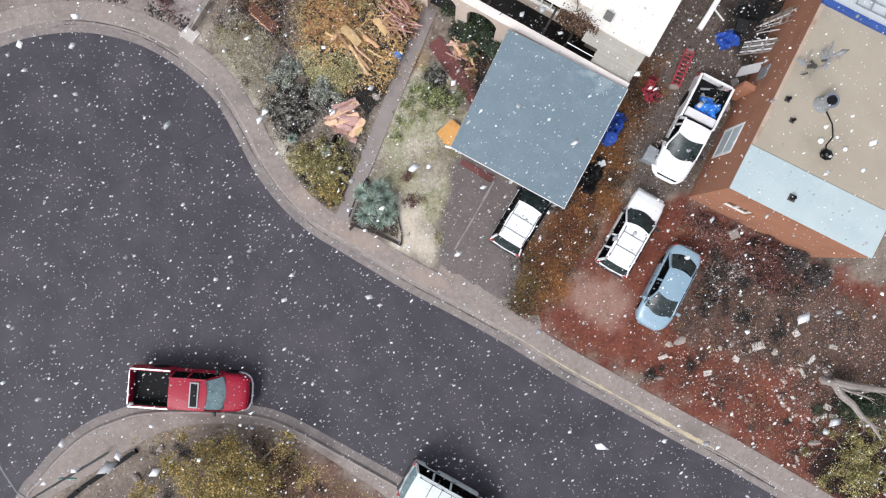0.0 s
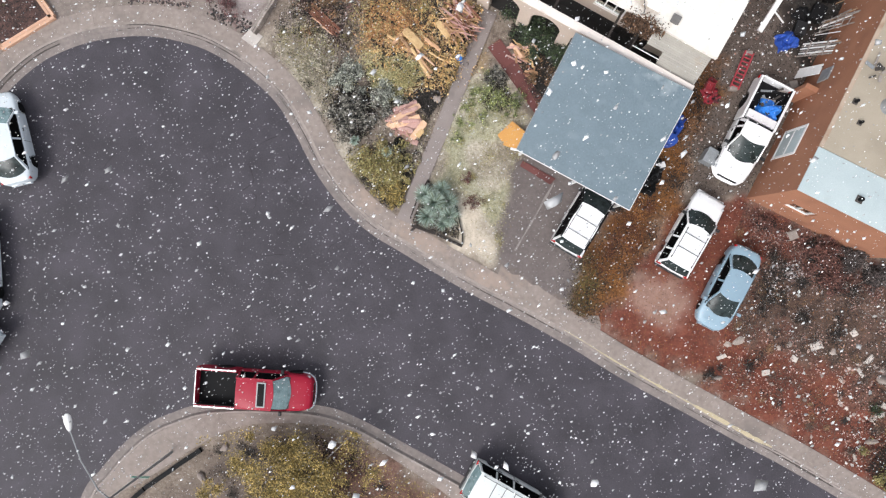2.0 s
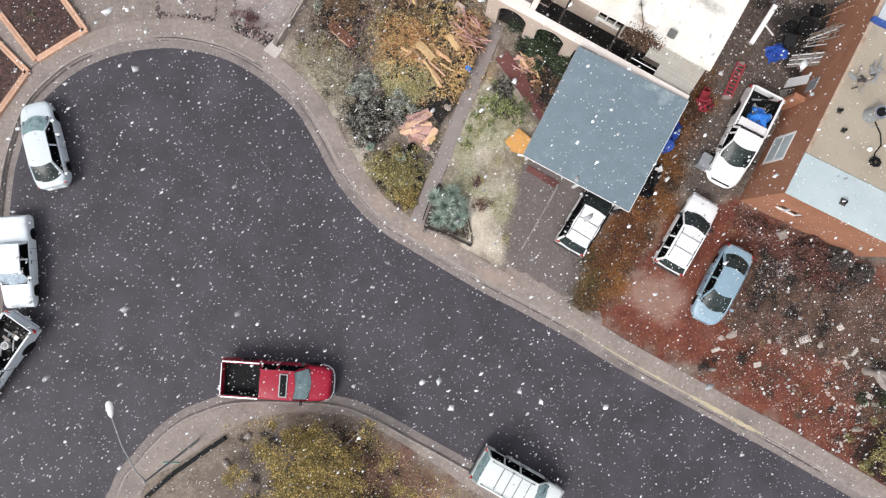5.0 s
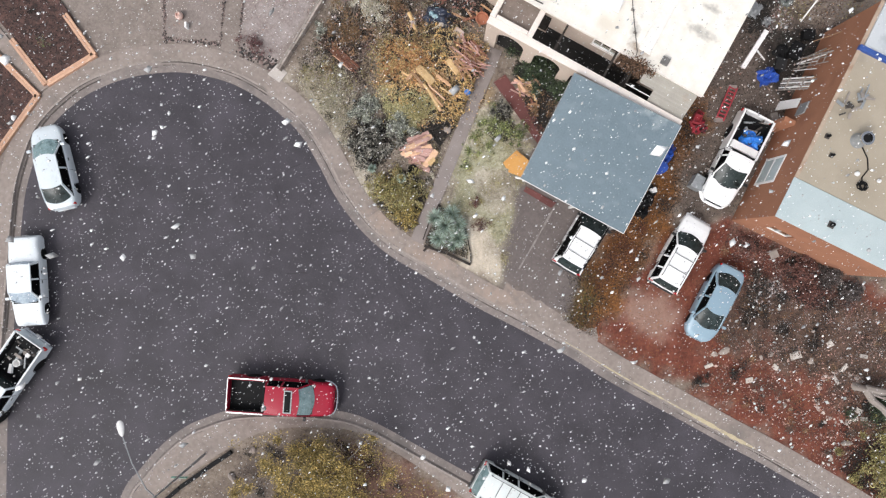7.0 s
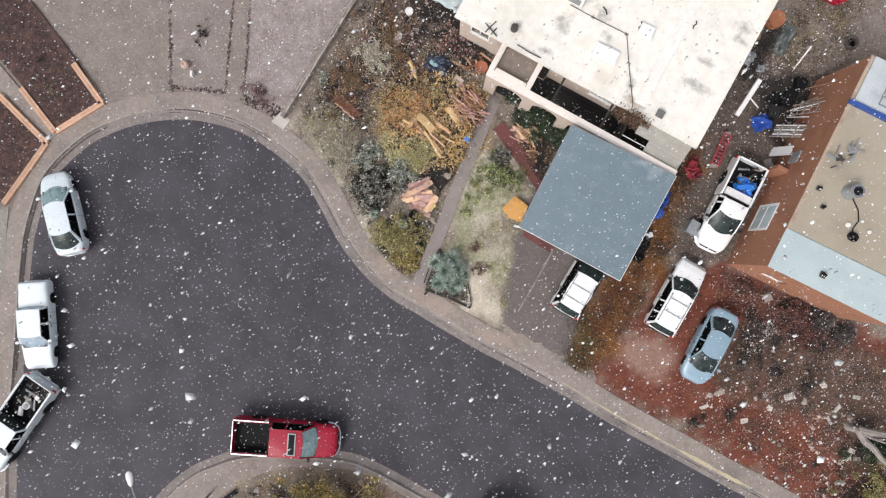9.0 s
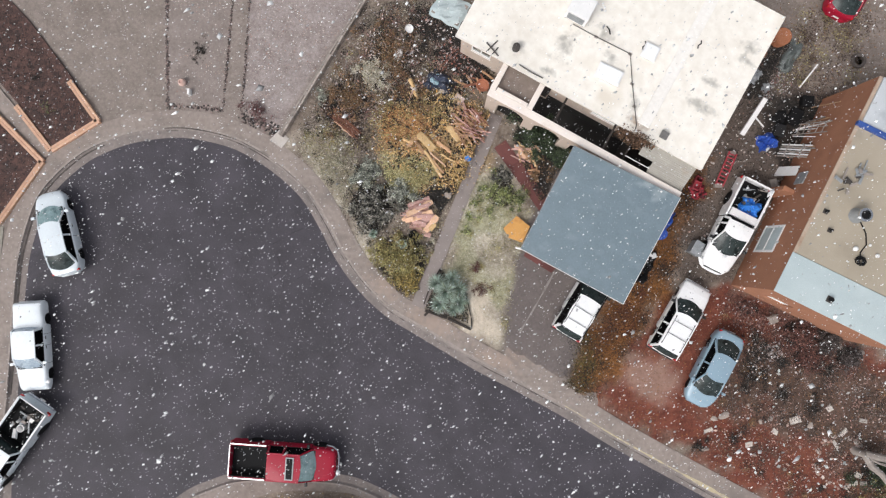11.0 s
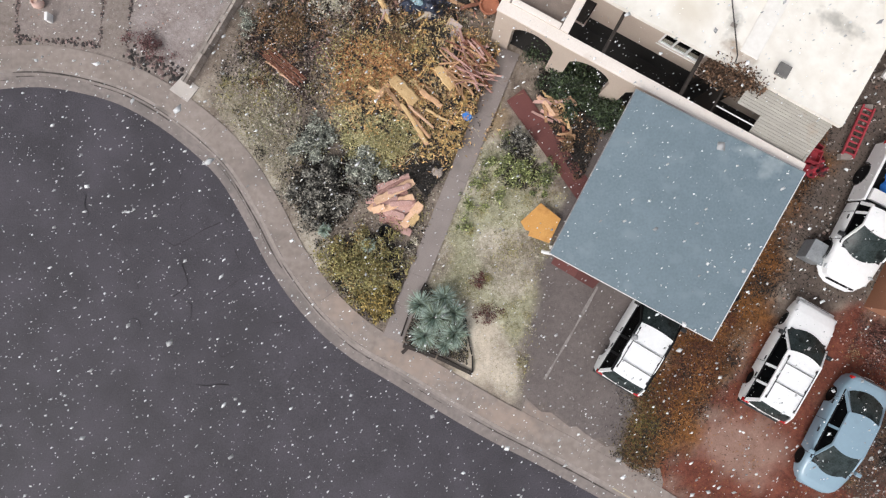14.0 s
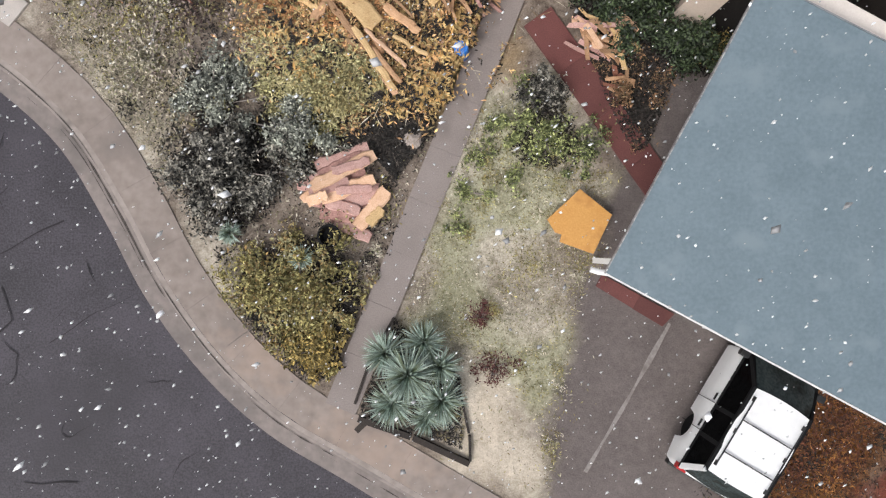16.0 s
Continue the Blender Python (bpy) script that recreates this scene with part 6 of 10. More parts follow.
silver_truck = pickup("silver_pickup", at_ground(-26.0, -6.5, 237.0, RD), SILVER_PAINT, "silver pickup truck with a scrap-filled bed, parked by the kerb", L=5.4, W=1.80, H=1.70, hood=1.3, cab=1.75, bedmat=BLACK, railmat=WHITE_TRIM)
south_suv = estate("grey_suv", at_ground(0.75, -11.65, -27.5, RD), GREY_PAINT, "pale grey SUV with roof rack parked at the kerb", L=4.6, W=1.85, H=1.75, tall=0.08, wheel_r=0.37, bars=(0.3, -0.2, -0.7, -1.2), screen=SKYGLASS)
red_car = sedan("red_car", at_ground(17.55, 19.2, 62.0), RED_PAINT, "dark-windowed red car parked in the yard behind the houses", L=4.4, W=1.8, H=1.4, trunk=0.3, rear_rake=0.6)

# loads in the truck beds
load = thing("tarp_heap", at_ground(11.42, 6.02, 245.0), "bright blue tarp heaped over scrap in the truck bed", "tarp")
crumple(load, "tarp", -1.75, -0.92, -0.35, 0.72, 0.95, 0.85, BLUE_TARP, 3)
for k in range(14):
    b = bmesh.new()
    x, y, a0, ln = rng.uniform(-2.4, -1.3), rng.uniform(-0.6, 0.5), rng.uniform(0, 3.14), rng.uniform(0.25, 0.7)
    bar(b, (x, y, 0.80 + 0.03 * k), (min(max(x + ln * math.cos(a0), -2.5), -1.0), min(max(y + ln * math.sin(a0), -0.65), 0.65), 0.84 + 0.03 * k), rng.uniform(0.04, 0.2), 0.04)
    part("scrap", b, [BLACK, RUSTPIPE, METALGREY, GREYWOOD][k % 4], load)
box_ = thing("toolbox", at_ground(11.42, 6.02, 245.0), "white toolbox across the truck bed behind the cab", "toolbox")
part("case", boxes((-0.90, -0.50, -0.72, 0.72, 0.77, 1.32), bevel=0.03), WHITE_TRIM, box_)
load2 = thing("scrap_load", at_ground(-26.0, -6.5, 237.0, RD), "mixed scrap and buckets in the truck bed", "scrap")
for k in range(22):
    b = bmesh.new()
    x, y, a0, ln = rng.uniform(-2.4, -0.9), rng.uniform(-0.6, 0.5), rng.uniform(0, 3.14), rng.uniform(0.2, 0.6)
    bar(b, (x, y, 0.80 + 0.012 * k), (min(max(x + ln * math.cos(a0), -2.5), -0.6), min(max(y + ln * math.sin(a0), -0.66), 0.66), 0.84 + 0.012 * k), rng.uniform(0.04, 0.22), 0.05)
    part("scrap", b, [BLACK, RUSTPIPE, METALGREY, GREYWOOD, WHITE_TRIM][k % 5], load2)
b = bmesh.new()
lathe(b, [(0.16, 0.77), (0.19, 1.12), (0.20, 1.13), (0.17, 1.12), (0.14, 0.82)], 16, Matrix.Translation((-1.3, 0.1, 0)))
part("bucket", b, WHITE_TRIM, load2)

# ---------------- plants ----------------
def leaf_quads(p, size, r, flat=0.0, ratio=0.45):
    """Small folded leaves at points p; flat 1: lying level."""
    n = len(p)
    d = r.normal(size=(n, 3))
    d[:, 2] *= 1 - flat * 0.9
    d /= np.linalg.norm(d, axis=1)[:, None] + 1e-9
    up = np.column_stack([r.normal(size=n) * (1 - flat * 0.85), r.normal(size=n) * (1 - flat * 0.85), np.ones(n)])
    s = np.cross(d, up)
    s /= np.linalg.norm(s, axis=1)[:, None] + 1e-9
    ln = (size * r.uniform(0.55, 1.35, n))[:, None]
    nrm = np.cross(s, d)
    q = np.stack([p - d * ln * 0.5, p + s * ln * ratio * 0.5 + nrm * ln * 0.08, p + d * ln * 0.5, p - s * ln * ratio * 0.5 + nrm * ln * 0.08], 1)
    return q


WALK_A, WALK_B = np.array([-4.82, 1.42]), np.array([-0.95, 11.75])


def off_paths(x, y, clear=0.40):
    """True where leaves may lie: off the garden path, the pavements and the road."""
    ragged = clear - 0.05 + 0.10 * np.sin(3.1 * (x + y) + 2 * np.sin(5.3 * y))
    return (dist(x, y, [WALK_A, WALK_B]) > ragged) & (dist(x, y, out_line) > 1.5) & ~(inside(x, y, road_poly) & ~inside(x, y, in_poly))


def walk_side(x, y):
    """Positive on the yard's side of the garden path, negative on the grass side."""
    d = WALK_B - WALK_A
    return d[0] * (y - WALK_A[1]) - d[1] * (x - WALK_A[0])


def crown_points(rx, ry, h, n, clumps, r, base=0.05, tight=0.28):
    """Leaves in many small clumps of uneven height inside a ragged outline."""
    a = r.uniform(0, 2 * math.pi, clumps)
    ph = r.uniform(0, 6.28, 4)
    edge = 1 + 0.20 * np.sin(2 * a + ph[0]) + 0.16 * np.sin(3 * a + ph[1]) + 0.14 * np.sin(5 * a + ph[2]) + 0.1 * np.sin(9 * a + ph[3])
    q = np.minimum(np.abs(r.normal(0, 0.62, clumps)), 1.35)
    cxy = np.column_stack([q * edge * np.cos(a) * rx, q * edge * np.sin(a) * ry])
    cz = base + h * np.sqrt(np.clip(1.08 - 0.7 * q ** 2, 0.08, 1)) * r.uniform(0.25, 1.0, clumps)
    wt = r.uniform(0.1, 1.0, clumps) ** 1.5 * (0.35 + q)
    k = r.choice(clumps, n, p=wt / wt.sum())
    s = tight * r.uniform(0.5, 1.4, clumps)[k]
    p = np.column_stack([cxy[k], cz[k]]) + r.normal(size=(n, 3)) * np.column_stack([s, s, s * 0.6])
    p[:, 2] = np.abs(p[:, 2] - 0.02) + 0.02
    return p, np.column_stack([cxy, cz])


def shrub(name, x, y, rx, ry, h, n, size, mat, label, category="shrub", clumps=40, seed=1, tight=0.28, turn=0.0, stems=12, ratio=0.45, stem_mat=None, group="", flat=0.25):
    r = np.random.default_rng(seed)
    t = thing(name, at_ground(x, y, turn), label, category, group)
    p, cl = crown_points(rx, ry, h, int(n * 0.75), int(clumps * 2.2), r, tight=tight * 0.6)
    ca, sa_ = math.cos(radians(turn)), math.sin(radians(turn))
    p = p[off_paths(x + p[:, 0] * ca - p[:, 1] * sa_, y + p[:, 0] * sa_ + p[:, 1] * ca)]
    wx, wy = x + p[:, 0] * ca - p[:, 1] * sa_, y + p[:, 0] * sa_ + p[:, 1] * ca
    if -6 < x < 1 and 2 < y < 12.5:
        p = p[walk_side(wx, wy) * walk_side(x, y) > 0]
    quads("crown", leaf_quads(p, size * 1.15, r, flat, ratio), mat, t)
    b = bmesh.new()
    for c_ in cl[:stems * 2]:
        gx, gy = x + c_[0] * ca - c_[1] * sa_, y + c_[0] * sa_ + c_[1] * ca
        if -6 < x < 1 and 2 < y < 12.5 and (walk_side(gx, gy) * walk_side(x, y) < 0 or dist(np.array([gx]), np.array([gy]), [WALK_A, WALK_B])[0] < 0.45):
            continue
        bx, by = c_[0] * 0.15, c_[1] * 0.15
        tube(b, [(bx, by, -0.02), (bx + c_[0] * 0.35, by + c_[1] * 0.35, c_[2] * 0.5), (c_[0], c_[1], c_[2])], [0.035, 0.022, 0.008], 5)
    part("branchwork", b, stem_mat or BARK, t)
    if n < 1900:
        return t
    # Near-black layer that puts the shade below the crown into leaf colour.
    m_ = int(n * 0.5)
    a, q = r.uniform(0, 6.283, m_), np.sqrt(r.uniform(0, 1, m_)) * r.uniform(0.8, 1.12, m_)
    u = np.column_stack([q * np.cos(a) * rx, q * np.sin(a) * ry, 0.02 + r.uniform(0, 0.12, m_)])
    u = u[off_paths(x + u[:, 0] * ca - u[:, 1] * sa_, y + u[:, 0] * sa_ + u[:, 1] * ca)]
    tagged(quads("understorey", leaf_quads(u, size * 1.2, r, 0.5, 0.35), DARKLITTER, t), "near-black twigs and leaves painting shade under the crown", kind="stuff")
    return t


BROWN_LEAF = surface("brown_leaves", (0.07, 0.04, 0.025), (0.42, 0.24, 0.13), scale=2.4, fine=14, rough=0.85, bump=0.0, island=0.5, third=(0.16, 0.12, 0.06), contrast=0.17)
PALE_STRAW = surface("pale_straw", (0.48, 0.31, 0.13), (0.86, 0.66, 0.36), scale=3, fine=16, rough=0.8, bump=0.0, island=0.4, third=(0.50, 0.42, 0.20))
GREYTWIG = surface("grey_twigs", (0.10, 0.085, 0.07), (0.36, 0.31, 0.26), scale=3, fine=20, rough=0.9, bump=0.0, island=0.6, third=(0.05, 0.04, 0.033))
PALE_STRAWGREY = surface("pale_grey_straw", (0.36, 0.32, 0.26), (0.74, 0.69, 0.60), scale=3, fine=14, rough=0.85, bump=0.0, island=0.3, third=(0.42, 0.40, 0.27), contrast=0.2)
PALE_JUNIPER = surface("pale_juniper_leaves", (0.055, 0.058, 0.048), (0.66, 0.68, 0.57), scale=3, fine=10, rough=0.8, bump=0.0, island=0.6, third=(0.17, 0.18, 0.15), contrast=0.15)
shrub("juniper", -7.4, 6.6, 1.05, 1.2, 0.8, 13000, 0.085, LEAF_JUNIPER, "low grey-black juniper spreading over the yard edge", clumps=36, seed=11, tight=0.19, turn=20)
shrub("juniper", -7.85, 8.3, 0.6, 0.65, 0.4, 5200, 0.08, PALE_JUNIPER, "pale grey-green low bush above the juniper", clumps=18, seed=112, tight=0.17)
shrub("juniper", -6.0, 7.5, 0.95, 0.6, 0.55, 7500, 0.08, PALE_JUNIPER, "paler grey-green juniper beside the darker one", clumps=22, seed=12, tight=0.16)
shrub("olive_shrub", -5.75, 3.95, 1.3, 1.15, 0.5, 12000, 0.08, LEAF_OLIVE, "olive-brown winter shrub beside the garden path", clumps=60, seed=13, tight=0.2)
shrub("olive_shrub", -5.8, 3.9, 1.35, 1.2, 0.3, 6500, 0.085, surface("dull_green_blades", (0.14, 0.13, 0.055), (0.50, 0.46, 0.25), scale=1.4, fine=12, rough=0.8, bump=0.0, island=0.5, third=(0.30, 0.19, 0.07)), "ragged green-brown undergrowth by the pavement", clumps=70, seed=147, tight=0.22)
shrub("olive_shrub", -5.35, 2.75, 0.8, 0.7, 0.35, 3500, 0.08, LEAF_GOLD, "yellow-brown low shrub at the pavement edge", clumps=30, seed=14, tight=0.18)
shrub("autumn_shrub", -5.2, 10.2, 1.45, 1.4, 0.4, 18000, 0.075, LEAF_AUTUMN, "large shrub with orange and brown autumn leaves", flat=0.45, clumps=80, seed=15, tight=0.25)
shrub("autumn_shrub", -3.5, 9.3, 1.9, 1.4, 0.32, 18000, 0.075, LEAF_AUTUMN, "shrub with orange autumn leaves beside scrap wood", flat=0.45, clumps=70, seed=16, tight=0.25)
shrub("autumn_shrub", -4.9, 11.9, 1.4, 0.9, 0.45, 6000, 0.08, BROWN_LEAF, "brownish shrub thinning out in winter", clumps=40, seed=17, tight=0.25)
shrub("olive_shrub", -4.4, 11.7, 1.3, 0.7, 0.35, 5000, 0.07, LEAF_OLIVE, "olive weeds behind the leaf heap", clumps=50, seed=123, tight=0.2)
shrub("pale_shrub", -7.6, 13.75, 0.7, 0.85, 0.45, 6500, 0.075, PALE_STRAWGREY, "pale dead bush at the back of the yard", clumps=40, seed=124, tight=0.16)
shrub("yellow_shrub", -5.3, 8.55, 1.6, 0.85, 0.4, 14000, 0.075, surface("yellow_green_leaves", (0.20, 0.19, 0.085), (0.66, 0.62, 0.33), scale=2, fine=16, rough=0.8, bump=0.0, island=0.5, third=(0.24, 0.20, 0.09), contrast=0.17), "yellow-green ground cover round the leaf heap", clumps=50, seed=18, tight=0.16)
LEAF_FRESH = surface("fresh_green_leaves", (0.075, 0.095, 0.032), (0.56, 0.60, 0.25), scale=5, fine=14, rough=0.7, bump=0.0, island=0.5, third=(0.10, 0.12, 0.05), contrast=0.17)
shrub("green_shrub", -0.5, 7.55, 0.75, 0.7, 0.35, 3000, 0.075, LEAF_FRESH, "loose bright green leafy shrub in the dry grass", clumps=18, seed=19, tight=0.15)
shrub("green_shrub", 0.35, 7.3, 0.42, 0.5, 0.3, 1500, 0.07, LEAF_GREEN, "small dark green shrub beside the red paving", clumps=12, seed=142, tight=0.14)
for x, y, s, sd in ((-2.2, 6.3, 0.3, 143), (-1.95, 7.0, 0.26, 144), (-2.35, 5.5, 0.2, 145), (-1.2, 6.6, 0.22, 146)):
    shrub("green_tuft", x, y, s, s * 1.3, 0.14, int(1700 * s), 0.07, LEAF_FRESH, "ragged green tuft in the dry grass by the path", "grass tuft", clumps=8, seed=sd, tight=0.12, stems=4, group="green tufts")
shrub("green_shrub", -1.69, 7.75, 0.25, 0.22, 0.15, 500, 0.05, LEAF_GREEN, "small bright green weed beside the garden path", clumps=10, seed=119, tight=0.1, stems=4)
shrub("gold_shrub", 3.0, 9.55, 0.3, 0.3, 0.8, 1100, 0.06, LEAF_GOLD, "small golden shrub at the carport corner", clumps=14, seed=121, tight=0.12, stems=6)
shrub("gold_shrub", 1.14, 8.5, 0.3, 0.35, 0.25, 900, 0.06, BROWN_LEAF, "small rusty-leaved plant beside the red paving", clumps=14, seed=122, tight=0.12, stems=6)
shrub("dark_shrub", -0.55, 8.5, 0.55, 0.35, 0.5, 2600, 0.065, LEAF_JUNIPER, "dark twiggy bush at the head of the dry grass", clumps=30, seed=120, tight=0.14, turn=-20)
shrub("grey_tuft", -10.25, 12.41, 0.32, 0.32, 0.3, 900, 0.07, PALE_JUNIPER, "round grey-green tuft beside the garden wall", clumps=14, seed=56, tight=0.12, stems=6)
shrub("red_shrub", -1.8, 3.55, 0.26, 0.3, 0.2, 520, 0.055, REDPAVE, "small dull red plant in the dry grass", clumps=10, seed=54, tight=0.12, stems=5)
shrub("red_shrub", -1.47, 2.42, 0.3, 0.34, 0.2, 620, 0.06, REDPAVE, "small dark red plant in the dry grass", clumps=10, seed=55, tight=0.12, stems=5)
shrub("ivy", 1.15, 10.5, 1.15, 0.95, 0.75, 11000, 0.085, LEAF_IVY, "dark green ivy bank in front of the arcade", clumps=60, seed=20, tight=0.2, turn=-27)
shrub("ivy", 2.45, 9.6, 0.85, 0.5, 0.95, 7000, 0.085, LEAF_IVY, "dark green ivy beside the carport", clumps=30, seed=21, tight=0.18, turn=-27)
shrub("brown_shrub", -9.3, 8.9, 0.9, 1.2, 0.3, 1700, 0.07, GRASS_DRY, "sparse straw-grey dry shrub by the pavement corner", clumps=30, seed=22, tight=0.22)
shrub("straw_tuft", -5.0, 8.35, 0.8, 0.65, 0.5, 5200, 0.085, surface("straw_green_blades", (0.17, 0.15, 0.055), (0.62, 0.55, 0.29), scale=2.2, fine=14, rough=0.8, bump=0.0, island=0.5, third=(0.30, 0.24, 0.10)), "pale yellow-green tuft before the leaf heap", clumps=34, seed=141, tight=0.15)
shrub("brown_shrub", -8.7, 12.4, 1.3, 1.4, 0.5, 4600, 0.075, BROWN_LEAF, "brown bare-looking shrub behind the fence", clumps=50, seed=23, tight=0.25)
shrub("brown_shrub", -6.6, 14.6, 1.6, 1.6, 0.6, 4800, 0.075, BROWN_LEAF, "straggly brown shrub at the back of the yard", clumps=50, seed=24, tight=0.3)
shrub("red_shrub", -13.75, 11.55, 0.9, 0.35, 0.3, 1700, 0.06, surface("dull_red_leaves", (0.14, 0.06, 0.06), (0.25, 0.12, 0.12), scale=4, fine=40, rough=0.85, bump=0.0, island=0.5, third=(0.07, 0.05, 0.045)), "dull red low plants along the gravel edge", clumps=30, seed=25, tight=0.14, turn=-30)
shrub("green_shrub", 20.2, -9.7, 2.1, 1.7, 0.7, 14000, 0.085, LEAF_OLIVE, "olive-green shrub at the corner of the red yard", clumps=80, seed=26, tight=0.22)
shrub("dark_shrub", 20.2, -6.6, 1.3, 0.8, 0.5, 8000, 0.085, LEAF_IVY, "dark shrub under the bare tree", clumps=40, seed=27, tight=0.22)
for (x, y, s, sd) in ((12.9, -1.9, 0.8, 31), (14.6, -2.6, 0.5, 32), (16.3, -3.3, 0.45, 33), (10.21, -5.5, 0.28, 34), (12.1, -5.05, 0.34, 37), (16.9, -1.2, 0.7, 35), (13.2, 0.2, 0.5, 36)):
    shrub("dead_brush", x, y, s, s, 0.25, int(1600 * s), 0.07, DARKLITTER, "flattened grey-brown dead brush on the red dirt", "brush", clumps=24, seed=sd, tight=0.18, stems=8, group="dead brush")

WINE_TWIG = surface("wine_brown_twigs", (0.07, 0.03, 0.026), (0.29, 0.135, 0.105), scale=3, fine=10, rough=0.85, bump=0.0, island=0.5, third=(0.03, 0.018, 0.016))
SOOT_TWIG = surface("grey_black_twigs", (0.022, 0.019, 0.018), (0.19, 0.155, 0.145), scale=3, fine=12, rough=0.85, bump=0.0, island=0.5, third=(0.03, 0.024, 0.022))
for x, y, rx, ry, h, m_, sd, lab in ((15.4, 0.55, 0.85, 0.7, 0.6, WINE_TWIG, 131, "wine-brown twiggy shrub at the foot of the brown wall"), (16.85, 0.35, 0.65, 0.5, 0.7, SOOT_TWIG, 132, "grey-black bare shrub at the foot of the brown wall"),
                                     (18.0, -0.5, 0.6, 0.5, 0.6, SOOT_TWIG, 133, "grey-black bare shrub at the foot of the brown wall"), (15.9, -0.7, 0.8, 0.6, 0.3, WINE_TWIG, 134, "low wine-brown brush on the red dirt"), (12.7, 1.9, 0.55, 0.35, 0.2, WINE_TWIG, 135, "low wine-brown brush beside the brown house")):
    shrub("wall_shrub", x, y, rx, ry, h, int(9000 * rx * ry + 1200), 0.08, m_, lab, clumps=44, seed=sd, tight=0.18, turn=-24, group="shrubs at the brown wall")
# wide golden tree inside the bend of the road
tree = thing("golden_tree", at_ground(-9.45, -11.35, 0), "wide low tree with thin golden-olive leaves and gaps", "tree")
r = np.random.default_rng(41)
p, cl = crown_points(3.0, 3.0, 1.5, 46000, 300, r, base=0.9, tight=0.2)
p = p[p[:, 1] + 0.25 * np.abs(p[:, 0]) < 3.45]
cl = cl[cl[:, 1] < 2.9]
quads("crown", leaf_quads(p, 0.095, r, 0.3), LEAF_GOLD, tree)
b = bmesh.new()
tube(b, [(0, 0, -0.1), (0.05, 0.03, 0.6), (0.02, 0.1, 1.2)], [0.2, 0.15, 0.11], 10)
part("trunk", b, BARK, tree, smooth=True)
b = bmesh.new()
for c_ in cl[:45]:
    tube(b, [(0.02, 0.08, 0.8), (c_[0] * 0.45, c_[1] * 0.45, 1.2), (c_[0] * 0.8, c_[1] * 0.8, c_[2] * 0.9), tuple(c_)], [0.07, 0.045, 0.02, 0.008], 6)
part("limbs", b, BARK, tree, smooth=True)

# bare tree with pale limbs at the edge of the red yard
bare = thing("bare_tree", at_ground(18.6, -5.5, 0), "bare pale-barked forked tree leaning over the red yard", "tree")
b = bmesh.new()
tube(b, [(-0.05, 0.02, -0.1), (0.0, 0.0, 0.4), (0.1, 0.02, 0.75)], [0.24, 0.18, 0.15], 12)
part("trunk", b, BARK, bare, smooth=True)
r = np.random.default_rng(42)
for a0, ln, rad in ((-0.12, 3.4, 0.22), (-0.92, 2.9, 0.2), (-0.4, 1.6, 0.07)):
    b = bmesh.new()
    pts = [(0.08, 0.02, 0.65)]
    for k in range(1, 6):
        pts.append((ln * k / 5 * math.cos(a0) + r.uniform(-0.1, 0.1), ln * k / 5 * math.sin(a0) + r.uniform(-0.1, 0.1), 0.65 + 0.16 * k))
    tube(b, pts, [rad, rad * 0.95, rad * 0.8, rad * 0.65, rad * 0.5, rad * 0.25], 8)
    for j in range(3):
        q = pts[2 + j % 4]
        a1 = a0 + r.uniform(-1.1, 1.1)
        l1 = r.uniform(0.4, 0.9)
        tube(b, [q, (q[0] + l1 * 0.5 * math.cos(a1), q[1] + l1 * 0.5 * math.sin(a1), q[2] + 0.2), (q[0] + l1 * math.cos(a1), q[1] + l1 * math.sin(a1), q[2] + 0.3)], [0.03, 0.018, 0.005], 5)
    part("limb", b, BARK, bare, smooth=True)


def rosette(x, y, z, rad, n, seed, label="spiky blue-green sotol rosette with narrow blades"):
    """A ball of narrow stiff blades."""
    r = np.random.default_rng(seed)
    t = thing("sotol", at_ground(x, y, r.uniform(0, 360), z), label, "succulent", "sotol plants")
    V, F = [], []
    for k in range(n):
        a, e = r.uniform(0, 6.283), math.radians(r.uniform(4, 82))
        ln = rad * r.uniform(0.75, 1.08)
        d = np.array([math.cos(a) * math.cos(e), math.sin(a) * math.cos(e), math.sin(e)])
        s = np.array([-math.sin(a), math.cos(a), 0]) * 0.017
        base = np.array([0, 0, 0.22]) + d * 0.05
        mid, tip = base + d * ln * 0.55 + [0, 0, 0.02], base + d * ln - [0, 0, 0.10 * ln * math.cos(e)]
        i = len(V)
        V += [base - s, base + s, mid + s * 0.8, mid - s * 0.8, tip]
        F += [(i, i + 1, i + 2), (i, i + 2, i + 3), (i + 3, i + 2, i + 4)]
    tris("foliage", V, F, LEAF_AGAVE, t)
    b = bmesh.new()
    lathe(b, [(0.13, -0.03), (0.14, 0.12), (0.10, 0.26), (0.04, 0.32)], 10)
    part("trunk", b, BARK, t, smooth=True)


for k, (x, y, z, rad) in enumerate(((-3.33, 2.32, 0.36, 0.70), (-3.85, 2.72, 0.05, 0.56), (-3.02, 2.98, 0.05, 0.54), (-3.66, 1.66, 0.08, 0.6), (-2.62, 1.74, 0.10, 0.62), (-2.9, 1.36, 0.02, 0.46), (-2.66, 2.45, 0.02, 0.52), (-7.29, 5.22, 0.0, 0.26), (-5.71, 4.73, 0.0, 0.28))):
    rosette(x, y, z, rad, 300 if rad > 0.5 else 190, 60 + k)


